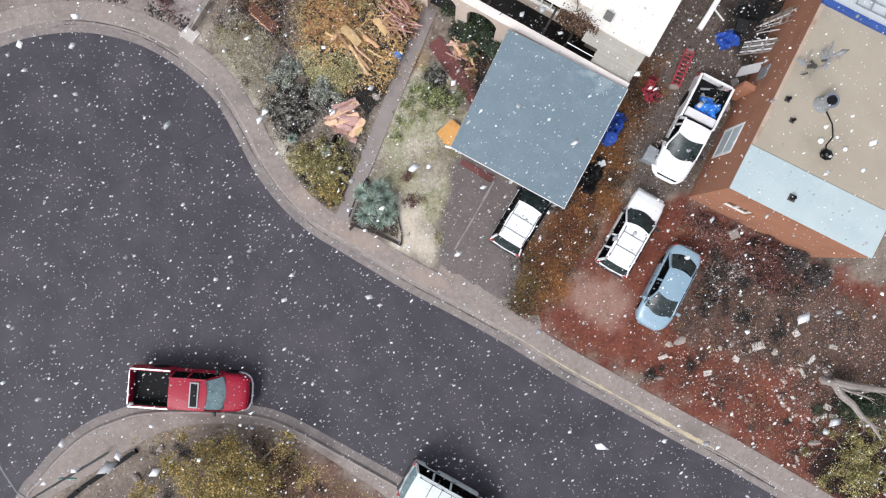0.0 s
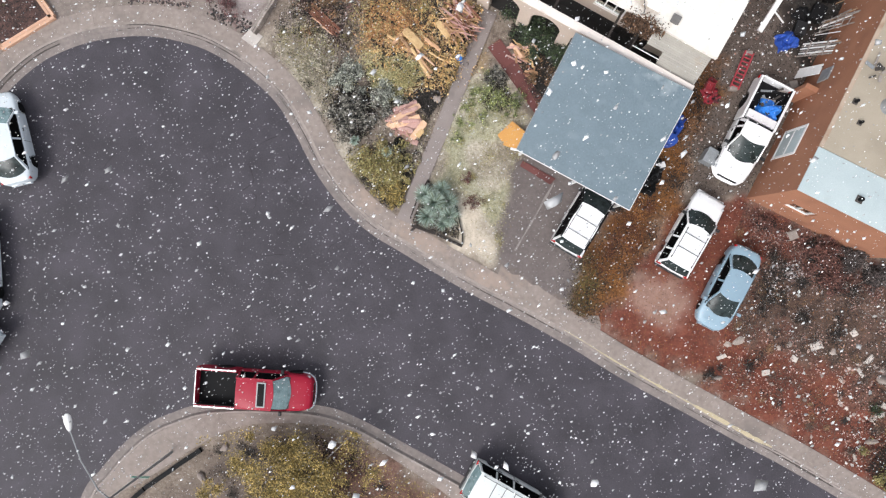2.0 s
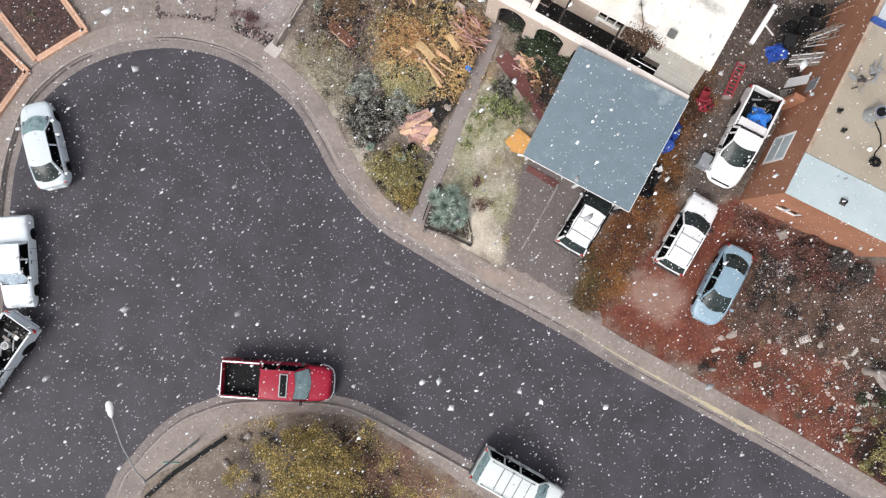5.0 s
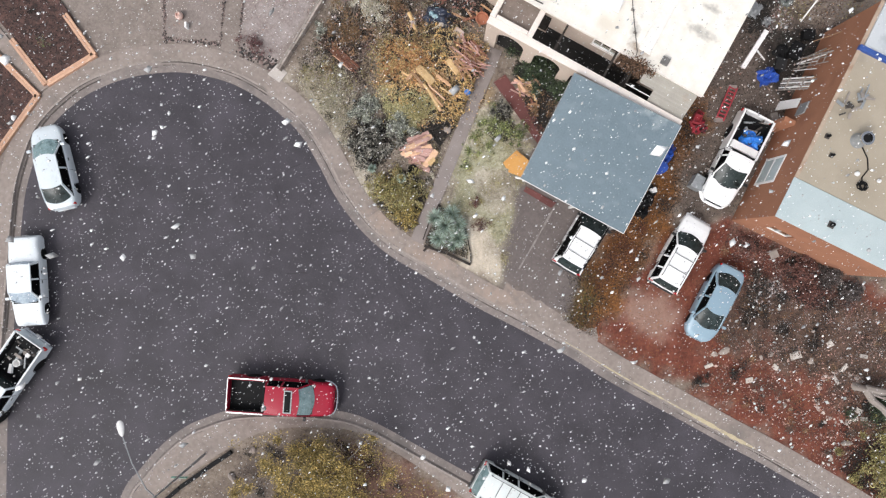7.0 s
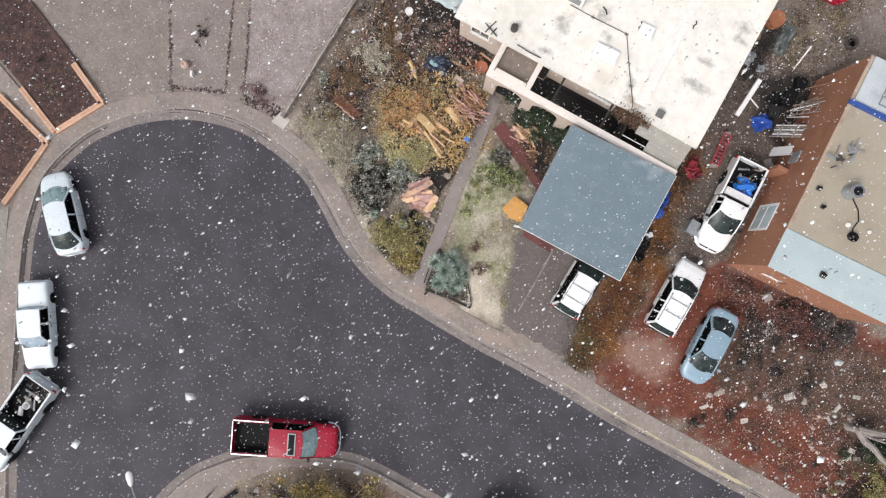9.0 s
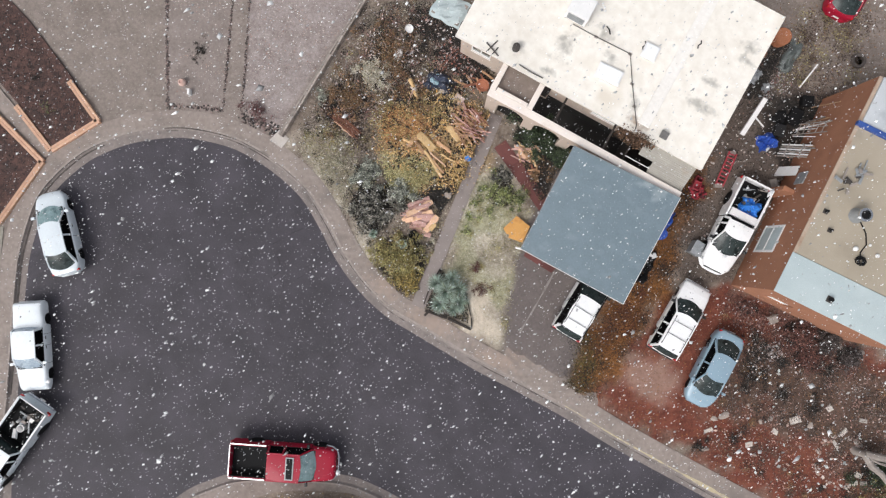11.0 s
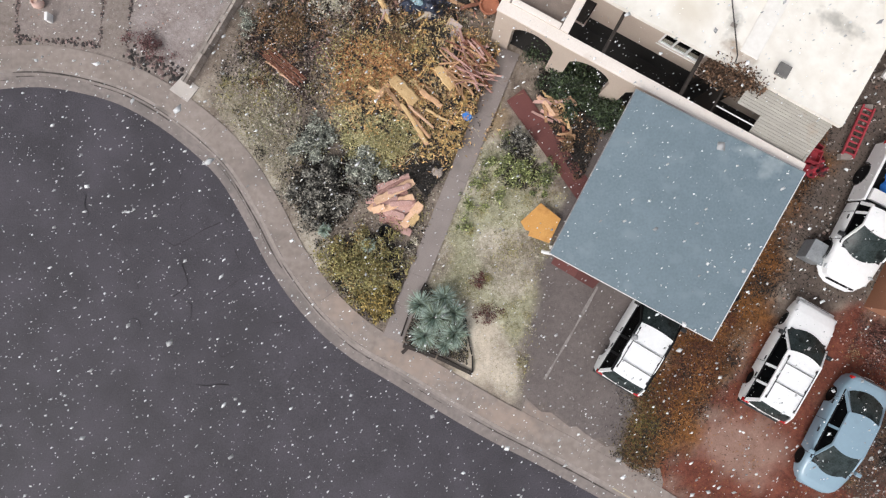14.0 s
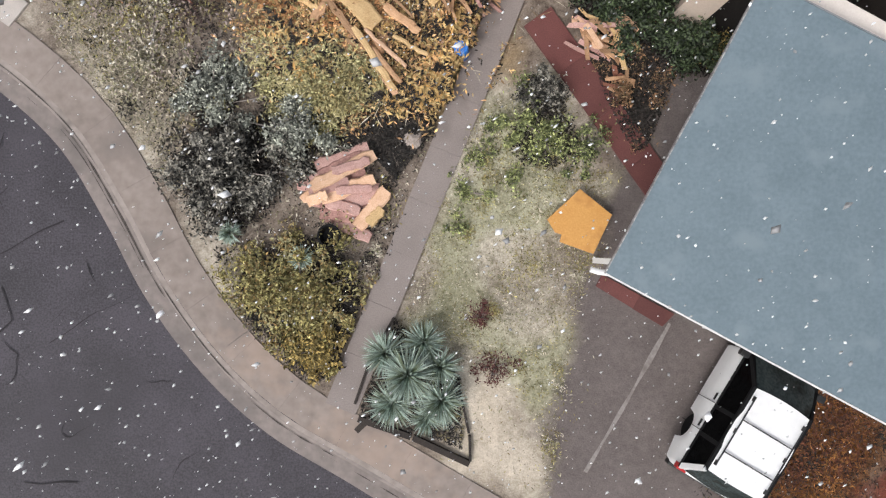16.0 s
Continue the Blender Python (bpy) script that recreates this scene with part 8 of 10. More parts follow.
bark_strips("curled_bark", Z_BARK, 150, BARK_TAN, "pale tan bark strips on the leaf heap", 302, 0.12, 0.5, 0.34, 0.46)
bark_strips("curled_bark", Z_LITTER, 700, BARK_ORANGE, "scattered brown bark strips round the heap", 303, 0.06, 0.2, 0.2, 0.36, spread=1.5)


def grass(name, poly, n, h, mat, label, seed, lump=0.0):
    r = np.random.default_rng(seed)
    q = scatter(poly, n, r)
    if lump:
        w_ = wobble(q[:, 0], q[:, 1], 1.6, seed + 3) + r.normal(0, 0.35, n)
        q = q[w_ > lump - 0.5]
    q = q[~inside(q[:, 0], q[:, 1], np.asarray(Z_SAND)) | (r.random(len(q)) < 0.12)]
    n = len(q)
    a, ln, lean = r.uniform(0, 6.283, n), h * r.uniform(0.5, 1.4, n), r.uniform(0.2, 0.95, n)
    base = np.column_stack([q, np.zeros(n)])
    d = np.column_stack([np.cos(a) * lean, np.sin(a) * lean, np.sqrt(1 - lean ** 2)])
    s = np.column_stack([-np.sin(a), np.cos(a), np.zeros(n)]) * 0.008
    V = np.stack([base - s, base + s, base + d * ln[:, None]], 1).reshape(-1, 3)
    return tagged(tris(name, V, np.arange(n * 3).reshape(-1, 3), mat), label, "grass", kind="stuff")


grass("dry_grass", Z_GRASS, 12000, 0.07, GRASS_DRY, "sparse dry winter grass beside the drive", 81, 0.3)
grass("weeds", Z_MOSS, 9000, 0.10, LEAF_OLIVE, "yellow-green weeds in the yard", 82)
grass("weeds", [(-11.5, 9.6), (-9.6, 7.4), (-8.2, 7.6), (-8.4, 9.6), (-10, 11)], 5000, 0.11, GRASS_DRY, "dry weeds by the pavement", 83)
grass("weeds", Z_GRASS, 6000, 0.10, LEAF_OLIVE, "green weeds among the dry grass", 84, 0.5)


def pebbles(name, poly, n, smin, smax, mat, label, seed, line=False, width=0.1, category="stones"):
    """Many small flattened stones over an outline or along a line."""
    r = np.random.default_rng(seed)
    if line:
        ln = np.asarray(poly, float)
        seg = np.concatenate([[0], np.cumsum(np.hypot(*np.diff(ln, axis=0).T))])
        u = r.uniform(0, seg[-1], n)
        q = np.column_stack([np.interp(u, seg, ln[:, 0]), np.interp(u, seg, ln[:, 1])]) + r.normal(0, width, (n, 2))
    else:
        q = scatter(poly, n, r)
    base = np.array([[1, 0, 0], [0.3, 0.95, 0], [-0.8, 0.58, 0], [-0.8, -0.6, 0], [0.3, -0.95, 0], [0.35, 0.1, 0.62], [-0.3, 0.1, 0.55]])
    tri = np.array([[0, 1, 5], [1, 2, 6], [1, 6, 5], [2, 3, 6], [3, 4, 6], [4, 5, 6], [4, 0, 5]])
    a, s = r.uniform(0, 6.283, n), r.uniform(smin, smax, n)
    c_, s_ = np.cos(a), np.sin(a)
    v = base[None] * s[:, None, None] * r.uniform(0.7, 1.3, (n, 1, 3)) + r.normal(0, 0.08, (n, 7, 3)) * s[:, None, None]
    x = v[:, :, 0] * c_[:, None] - v[:, :, 1] * s_[:, None] + q[:, :1]
    y = v[:, :, 0] * s_[:, None] + v[:, :, 1] * c_[:, None] + q[:, 1:]
    V = np.stack([x, y, v[:, :, 2] - 0.005], 2).reshape(-1, 3)
    F = (tri[None] + 7 * np.arange(n)[:, None, None]).reshape(-1, 3)
    return tagged(tris(name, V, F, mat), label, category, kind="stuff")


pebbles("edging_stones", [(-18.75, 17.5), (-18.5, 11.75)], 520, 0.03, 0.075, DARKSTONES, "dark rough stones edging a gravel plot", 91, True, 0.04)
pebbles("edging_stones", [(-18.5, 11.75), (-15.55, 11.6)], 220, 0.03, 0.075, DARKSTONES, "mixed stones along the front of a gravel plot", 92, True, 0.06)
pebbles("edging_stones", [(-15.55, 11.6), (-15.2, 17.5)], 420, 0.025, 0.06, DARKSTONES, "dark rough stones edging a gravel strip", 93, True, 0.03)
pebbles("edging_stones", [(-14.55, 11.4), (-14.3, 17.5)], 300, 0.02, 0.055, DARKSTONES, "small stones edging the pinkish gravel", 94, True, 0.03)
pebbles("edging_stones", [(-16.95 + 0.55 * math.cos(a), 14.75 + 0.55 * math.sin(a)) for a in np.linspace(0, 6.283, 25)], 90, 0.015, 0.04, DARKSTONES, "faint ring of small dark stones round a dead plant", 217, True, 0.08)
pebbles("edging_stones", [(-14.5, 11.35), (-12.6, 10.4)], 160, 0.04, 0.10, DARKSTONES, "stones and plants along the pavement", 95, True, 0.15)
pebbles("red_yard_stones", [(10, -0.5), (19, -1.5), (24, -4), (24, -11), (18, -10.4), (10, -5.2)], 300, 0.02, 0.06, REDSTONES, "stained stones scattered over the red yard", 96)
pebbles("gravel", Z_PINK, 1600, 0.012, 0.035, STONES, "pinkish grey gravel", 97)
pebbles("gravel", Z_PLOT, 1000, 0.012, 0.035, STONES, "grey gravel in a stone-edged plot", 98)
pebbles("lane_stones", Z_DARKLANE, 500, 0.02, 0.07, STONES, "stones and crumbs in the lane", 99)
pebbles("needle_crumbs", Z_NEEDLE, 500, 0.015, 0.04, STONES, "pale crumbs on the rusty needles", 100)
pebbles("stone_ring", [(17.9 + 1.35 * math.cos(a), -6.1 + 1.3 * math.sin(a)) for a in np.linspace(0.6, 5.2, 20)], 150, 0.05, 0.13, STONES, "curve of grey stones round a bare tree", 101, True, 0.08)

# ---------------- garden things ----------------
# concrete path to the porch, in slabs
path = thing("garden_path", pose(0, 0, 0), "narrow grey concrete path from the pavement to the porch", "path", kind="structure")
pa, pb = np.array([-4.82, 1.42]), np.array([-0.95, 11.75])
dv = (pb - pa) / np.linalg.norm(pb - pa)
nv = np.array([-dv[1], dv[0]]) * 0.36
L_ = np.linalg.norm(pb - pa)
for k in range(9):
    a, e = pa + dv * (L_ * k / 9 + 0.002), pa + dv * (L_ * (k + 1) / 9 - 0.002)
    b = bmesh.new()
    prism(b, [tuple(a + nv), tuple(a - nv), tuple(e - nv), tuple(e + nv)], -0.1, 0.055 + 0.001 * (k % 3))
    part("slab", b, WALKPATH, path)
# red paved strip from the path towards the carport, and its tail in front of the carport
strip_ = thing("red_paving", pose(0, 0, 0), "dark red painted concrete strip beside the carport", "paving", kind="structure")
ra, rb = np.array([-0.72, 10.2]), np.array([2.55, 5.9])
rd = (rb - ra) / np.linalg.norm(rb - ra)
rn = np.array([-rd[1], rd[0]])
SL = 5.2 / 4
for i in range(4):
    b = bmesh.new()
    o, e = ra + rd * (i * SL + 0.002), ra + rd * ((i + 1) * SL - 0.002)
    prism(b, [tuple(o - rn * 0.36), tuple(e - rn * 0.36), tuple(e + rn * 0.36), tuple(o + rn * 0.36)], -0.06, 0.05 + 0.0015 * (i % 2))
    part("slab", b, REDPAVE, strip_)
da, dn = np.array([0.891, -0.454]), np.array([0.454, 0.891])
for i in range(2):
    b = bmesh.new()
    o = np.array([0.74, 4.30]) + da * (i * 0.96 + 0.002)
    prism(b, [tuple(o - dn * (0.02 + 0.05 * i)), tuple(o + da * (0.956 - 0.2 * i) - dn * (0.06 + 0.04 * i)), tuple(o + da * (0.956 - 0.1 * i) + dn * 0.27), tuple(o + dn * 0.27)], -0.06, 0.045 + 0.0015 * i)
    part("slab", b, REDPAVE, strip_)
# pale line on the drive
jl = resample(np.array([(2.4, 3.5), (1.55, 1.85), (0.6, 0.12)]), 0.07)
tagged(ribbon("drive_joint", jl, 0.007, 0.085 + 0.035 * wobble(jl[:, 0], jl[:, 1], 3.0, 8), surface("pale_mortar", (0.20, 0.178, 0.168), (0.33, 0.30, 0.285), scale=2.5, fine=12, rough=0.9, bump=0.1, spots=(0.165, 0.14, 0.131), spot_scale=2.2, spot_amount=0.46)), "pale straight joint across the grey drive", "joint", kind="structure")

# timber edging of the sotol bed
edge = thing("bed_edging", pose(0, 0, 0), "dark old timber edging round the sotol bed", "edging")
for p0, p1 in (((-4.42, 1.22), (-3.25, 0.86)), ((-3.2, 0.84), (-1.95, 0.30)), ((-1.93, 0.36), (-1.96, 0.92)), ((-1.98, 0.98), (-2.16, 1.72)), ((-2.18, 1.8), (-2.42, 2.5)), ((-4.5, 1.55), (-4.2, 2.5)), ((-4.16, 2.58), (-3.7, 3.46))):
    b = bmesh.new()
    w_ = 0.13 if p0[1] < 1.3 and p1[1] < 0.9 and p0[0] < -3 else 0.16 if p1[1] < 0.32 else 0.055
    bar(b, (*p0, 0.05), (*p1, 0.06), w_, 0.12)
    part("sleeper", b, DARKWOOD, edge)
b = bmesh.new()
bar(b, (-4.45, 0.95, 0.06), (-4.15, 1.25, 0.08), 0.12, 0.1)
tagged(part("timber_offcut", b, DARKWOOD), "dark timber offcut lying on the pavement edge", "timber")
edge2 = thing("island_edging", pose(0, 0, 0), "dark timber edging behind the southern pavement", "edging")
for p0, p1 in (((-18.3, -13.2), (-17.0, -12.0)), ((-16.95, -11.95), (-15.6, -10.95)), ((-15.55, -10.9), (-14.3, -10.0))):
    b = bmesh.new()
    bar(b, (*p0, 0.07), (*p1, 0.07), 0.22, 0.2)
    part("sleeper", b, BLACK, edge2)


TANWOOD = surface("tan_boards", (0.50, 0.31, 0.135), (0.78, 0.56, 0.30), scale=3, fine=40, rough=0.85, bump=0.25, piece=0.2)


def slab_heap(name, x, y, pieces, mats, label, category, seed, spread, lmin, lmax, wmin, wmax, turn, jitter, thick=0.04, lift=0.035, pname="slab"):
    r = np.random.default_rng(seed)
    t = thing(name, at_ground(x, y, 0), label, category)
    for k in range(pieces):
        a0 = math.radians(turn) + r.normal(0, jitter)
        ln, w_ = r.uniform(lmin, lmax), r.uniform(wmin, wmax)
        px, py = r.uniform(-spread[0], spread[0]), r.uniform(-spread[1], spread[1])
        z0 = 0.04 + lift * k
        n_ = 5
        b = bmesh.new()
        rings = []
        bend, skew = r.uniform(-0.08, 0.08), r.uniform(-1, 1)
        for i in range(n_ + 1):
            s = i / n_ - 0.5
            hw = w_ / 2 * (1 + r.uniform(-0.16, 0.1)) * (0.9 if i in (0, n_) else 1)
            c0 = Vector((s * ln, bend * math.cos(s * 3) * ln * 0.4, z0 + 0.03 * math.sin(s * 4 + k)))
            sk = skew * (i / n_ - 0.5) * w_ * 0.6 if i in (0, n_) else 0.0
            rings.append([c0 + Vector((sk, hw, 0)), c0 + Vector((sk, hw * 0.9, thick * 0.5)), c0 + Vector((-sk, -hw * 0.9, thick * 0.55)), c0 + Vector((-sk, -hw, 0)), c0 + Vector((-sk, -hw * 0.9, -thick * 0.4)), c0 + Vector((sk, hw * 0.9, -thick * 0.4))])
        loft(b, rings)
        b.transform(Matrix.Translation((px, py, 0)) @ Matrix.Rotation(a0, 4, "Z"))
        part(pname, b, mats[k % len(mats)], t)
    return t


def wood_slab(parent, p0, p1, width, z, mat, seed, thick=0.05):
    """One split slab from p0 to p1, with ragged long edges and a slight cup."""
    r = np.random.default_rng(seed)
    a_, e_ = Vector((*p0, z)), Vector((*p1, z + r.uniform(-0.03, 0.05)))
    d_ = (e_ - a_).normalized()
    s_ = Vector((-d_.y, d_.x, 0)).normalized()
    rings, n_ = [], 8
    for i in range(n_ + 1):
        c0 = a_.lerp(e_, i / n_) + s_ * r.normal(0, 0.012)
        hl, hr_ = [width / 2 * r.uniform(0.86, 1.08) * (0.82 if i in (0, n_) else 1) for _ in (0, 1)]
        k = d_ * r.uniform(-0.04, 0.04) if i in (0, n_) else Vector()
        up = Vector((0, 0, thick))
        rings.append([c0 + s_ * hl + k, c0 + s_ * hl * 0.8 + up * 0.55, c0 + up * 0.75, c0 - s_ * hr_ * 0.8 + up * 0.6, c0 - s_ * hr_ - k, c0 - s_ * hr_ * 0.8 - up * 0.4, c0 + s_ * hl * 0.8 - up * 0.4])
    b = bmesh.new()
    loft(b, rings)
    return part("slab", b, mat, parent)


ROSEWOOD = surface("rose_bark_slabs", (0.27, 0.135, 0.115), (0.56, 0.33, 0.285), scale=3, fine=26, rough=0.85, bump=0.35, piece=0.12, spots=(0.17, 0.09, 0.075), spot_scale=3, spot_amount=0.4)
heap = thing("wood_slabs", at_ground(-4.85, 6.2, 0), "heap of split salmon-orange wood slabs with rosy bark", "firewood")
for k, (p0, p1, w_, z_, m_) in enumerate((((-5.4, 5.8), (-4.2, 5.8), 0.46, 0.03, ROSEWOOD), ((-5.7, 6.2), (-4.4, 6.6), 0.62, 0.03, ROSEWOOD), ((-5.2, 6.05), (-4.1, 6.2), 0.4, 0.08, PINKWOOD), ((-5.5, 6.72), (-4.36, 7.2), 0.24, 0.10, PINKWOOD),
                                          ((-5.42, 6.55), (-4.5, 7.02), 0.2, 0.14, ROSEWOOD), ((-5.05, 5.52), (-4.25, 5.2), 0.22, 0.08, PINKWOOD), ((-5.15, 5.72), (-4.36, 5.56), 0.24, 0.12, ROSEWOOD), ((-5.25, 5.95), (-4.5, 5.78), 0.2, 0.16, PINKWOOD),
                                          ((-5.9, 6.35), (-5.2, 6.45), 0.26, 0.12, PINKWOOD), ((-5.78, 6.0), (-5.3, 6.3), 0.18, 0.15, FRESHWOOD), ((-4.55, 5.42), (-3.92, 6.25), 0.26, 0.15, FRESHWOOD), ((-4.3, 5.5), (-4.02, 5.85), 0.2, 0.20, TANWOOD),
                                          ((-5.35, 6.0), (-4.2, 6.5), 0.24, 0.20, FRESHWOOD), ((-5.6, 6.12), (-4.75, 6.42), 0.2, 0.24, PINKWOOD), ((-5.55, 6.25), (-4.2, 7.02), 0.24, 0.28, FRESHWOOD), ((-5.1, 6.62), (-4.3, 6.86), 0.16, 0.33, PINKWOOD),
                                          ((-5.0, 6.2), (-4.24, 6.28), 0.16, 0.30, PINKWOOD), ((-5.62, 5.92), (-5.2, 6.12), 0.2, 0.30, FRESHWOOD))):
    wood_slab(heap, (p0[0] + 4.85, p0[1] - 6.2), (p1[0] + 4.85, p1[1] - 6.2), w_ * 1.28, z_, m_, 400 + k)
slab_heap("wood_slabs", -2.4, 11.1, 130, [STICKWOOD, REDWOOD, ROSEWOOD, STICKWOOD, PINKWOOD], "tangle of orange scrap lumber and sticks", "lumber", 7, (0.6, 0.75), 0.5, 1.4, 0.03, 0.085, -30, 0.6, lift=0.006, pname="stick")
slab_heap("wood_slabs", -3.5, 9.5, 22, [STICKWOOD, FRESHWOOD, STICKWOOD], "broken orange boards among autumn leaves", "lumber", 8, (0.85, 0.9), 0.4, 1.1, 0.05, 0.18, -50, 0.45, lift=0.02, pname="board")
slab_heap("wood_slabs", 0.72, 9.75, 42, [STICKWOOD, FRESHWOOD, TANWOOD, PINKWOOD], "splintered pale wood beside the red paving", "lumber", 10, (0.5, 0.38), 0.35, 0.9, 0.05, 0.15, -35, 0.5, lift=0.009, pname="splinter")
slab_heap("wood_slabs", 1.2, 8.85, 9, [STICKWOOD, REDWOOD], "rusty wood scraps beside the red paving", "lumber", 19, (0.25, 0.3), 0.25, 0.5, 0.05, 0.14, -40, 0.6, lift=0.015, pname="splinter")
boards = thing("wood_slabs", at_ground(-4.4, 9.6, 0), "broken tan boards and long splinters across the leaf heap", "lumber")
for k, (p0, p1, w_, z_, m_) in enumerate((((-0.62, 0.95), (0.2, 0.1), 0.44, 0.42, TANWOOD), ((-0.85, 0.62), (-0.2, -0.15), 0.16, 0.40, STICKWOOD), ((-0.3, 0.05), (0.62, -1.25), 0.15, 0.44, TANWOOD), ((-0.05, 0.0), (0.85, -0.75), 0.09, 0.46, FRESHWOOD),
                                          ((0.1, -0.35), (0.75, -1.1), 0.12, 0.41, STICKWOOD), ((0.35, 0.55), (1.1, 0.0), 0.2, 0.40, STICKWOOD), ((0.9, 1.35), (1.5, 0.65), 0.34, 0.42, TANWOOD), ((-1.2, 0.2), (-0.75, 0.75), 0.2, 0.38, STICKWOOD), ((-1.45, 0.65), (-0.95, 0.35), 0.12, 0.40, TANWOOD), ((0.55, -0.1), (1.3, -0.5), 0.1, 0.42, TANWOOD))):
    wood_slab(boards, p0, p1, w_, z_ + 0.12, m_, 440 + k)
part("core", boxes((-0.6, 0.6, -0.5, 0.6, -0.02, 0.42), bevel=0.15), STICKWOOD, boards)
slab_heap("wood_slabs", -4.55, 10.12, 3, [TANWOOD], "broad tan boards lying on the leaf heap", "lumber", 17, (0.16, 0.3), 0.9, 1.3, 0.2, 0.4, -45, 0.12, lift=0.10, pname="board")
slab_heap("wood_slabs", -4.15, 8.75, 4, [TANWOOD, STICKWOOD], "long tan splinters lying through the leaf heap", "lumber", 18, (0.3, 0.4), 0.9, 1.5, 0.05, 0.12, -55, 0.12, lift=0.05, pname="splinter")
stack = thing("plank_stack", at_ground(-8.97, 11.0, -40), "low row of thin red-brown planks lying in the yard", "planks")
r = np.random.default_rng(11)
for k in range(9):
    a_, e_ = -1.05 + r.uniform(0, 0.3), 1.05 - r.uniform(0, 0.4)
    wood_slab(stack, (a_, (k - 4) * 0.055 + r.normal(0, 0.008)), (e_, (k - 4) * 0.055 + r.normal(0, 0.012)), 0.042, 0.10 + r.uniform(0, 0.04), REDWOOD, 480 + k, 0.04)
wood_slab(stack, (-0.55, -0.27), (0.75, -0.24), 0.075, 0.09, FRESHWOOD, 490, 0.04)
for x in (-0.6, 0.6):
    part("bearer", boxes((x - 0.05, x + 0.05, -0.3, 0.25, -0.03, 0.085), bevel=0.01), DARKWOOD, stack)
PALEWOOD = surface("bleached_wood", (0.42, 0.35, 0.26), (0.66, 0.57, 0.45), scale=4, fine=40, rough=0.85, bump=0.25, piece=0.15)
poles = thing("bare_branches", at_ground(-4.8, 12.4, 0), "pale forked piece of bleached wood on the yard", "branches")
for p0, p1, w_ in (((-0.6, 0.85), (-0.35, 0.05), 0.13), ((-0.55, 0.85), (-0.75, 0.0), 0.11)):
    wood_slab(poles, p0, p1, w_, 0.16, PALEWOOD, 470 + int(w_ * 100))
part("log", boxes((-0.35, -0.15, -0.3, 0.3, -0.03, 0.15), bevel=0.06), GREYWOOD, poles)
slab_heap("bare_branches", -5.1, 12.2, 4, [GREYWOOD], "pale bare branches lying on the yard", "branches", 12, (0.5, 0.4), 1.0, 1.9, 0.04, 0.07, 35, 0.5, lift=0.02, pname="branch")
slab_heap("scrap_timber", -2.2, 13.6, 10, [STICKWOOD, REDWOOD], "reddish timber offcuts by the house corner", "lumber", 13, (0.8, 0.5), 0.6, 1.5, 0.06, 0.14, -30, 0.4, lift=0.02, pname="offcut")

# orange plywood sheet on supports
ply = thing("plywood_sheet", at_ground(0.32, 5.73, 0), "bright orange plywood sheet with a broken corner leaning by the carport", "board")
b = bmesh.new()
prism(b, [(-0.74, -0.02), (-0.05, 0.66), (0.66, 0.12), (0.28, -0.74), (-0.46, -0.5), (-0.42, -0.34), (-0.56, -0.3)], 0.25, 0.28)
part("sheet", b, PLYWOOD, ply)
for x, y in ((-0.3, 0.0), (0.2, 0.2), (0.1, -0.45)):
    part("support", boxes((x - 0.08, x + 0.08, y - 0.08, y + 0.08, -0.01, 0.247)), GREYWOOD, ply)
b = bmesh.new()
lathe(b, [(0.20, 0.0), (0.20, 0.05), (0.17, 0.40), (0.15, 0.44), (0.01, 0.45)], 18)
bk = thing("blue_bucket", at_ground(-2.41, 9.33, 0), "small upturned blue plastic bucket among orange leaves", "bucket")
part("tub", b, BLUE_TARP, bk, smooth=True)
b = bmesh.new()
tube(b, [(-0.2, 0, 0.06), (-0.16, 0.16, 0.04), (0.16, 0.16, 0.04), (0.2, 0, 0.06)], 0.008, 5)
part("handle", b, METALGREY, bk)
b = bmesh.new()
lathe(b, [(0.17, 0.0), (0.24, 0.14), (0.26, 0.26), (0.22, 0.26), (0.16, 0.06)], 20)
tagged(part("black_pot", b, BLACK), "black plastic plant pot beside the wood heap", "pot").matrix_basis = at_ground(-5.14, 5.22, 0, 0.02)
carton = thing("white_carton", at_ground(-2.99, 12.43, -35), "pale pinkish battered carton lying beside scrap wood", "carton")
part("case", boxes((-0.26, 0.26, -0.24, 0.24, -0.01, 0.34), bevel=0.015), surface("pinkish_card", (0.52, 0.42, 0.40), (0.66, 0.56, 0.53), scale=3, fine=12, rough=0.85, bump=0.1, spots=(0.36, 0.27, 0.25), spot_scale=3), carton)
part("tape", boxes((-0.13, 0.13, -0.05, 0.05, 0.338, 0.345)), GREYWOOD, carton)
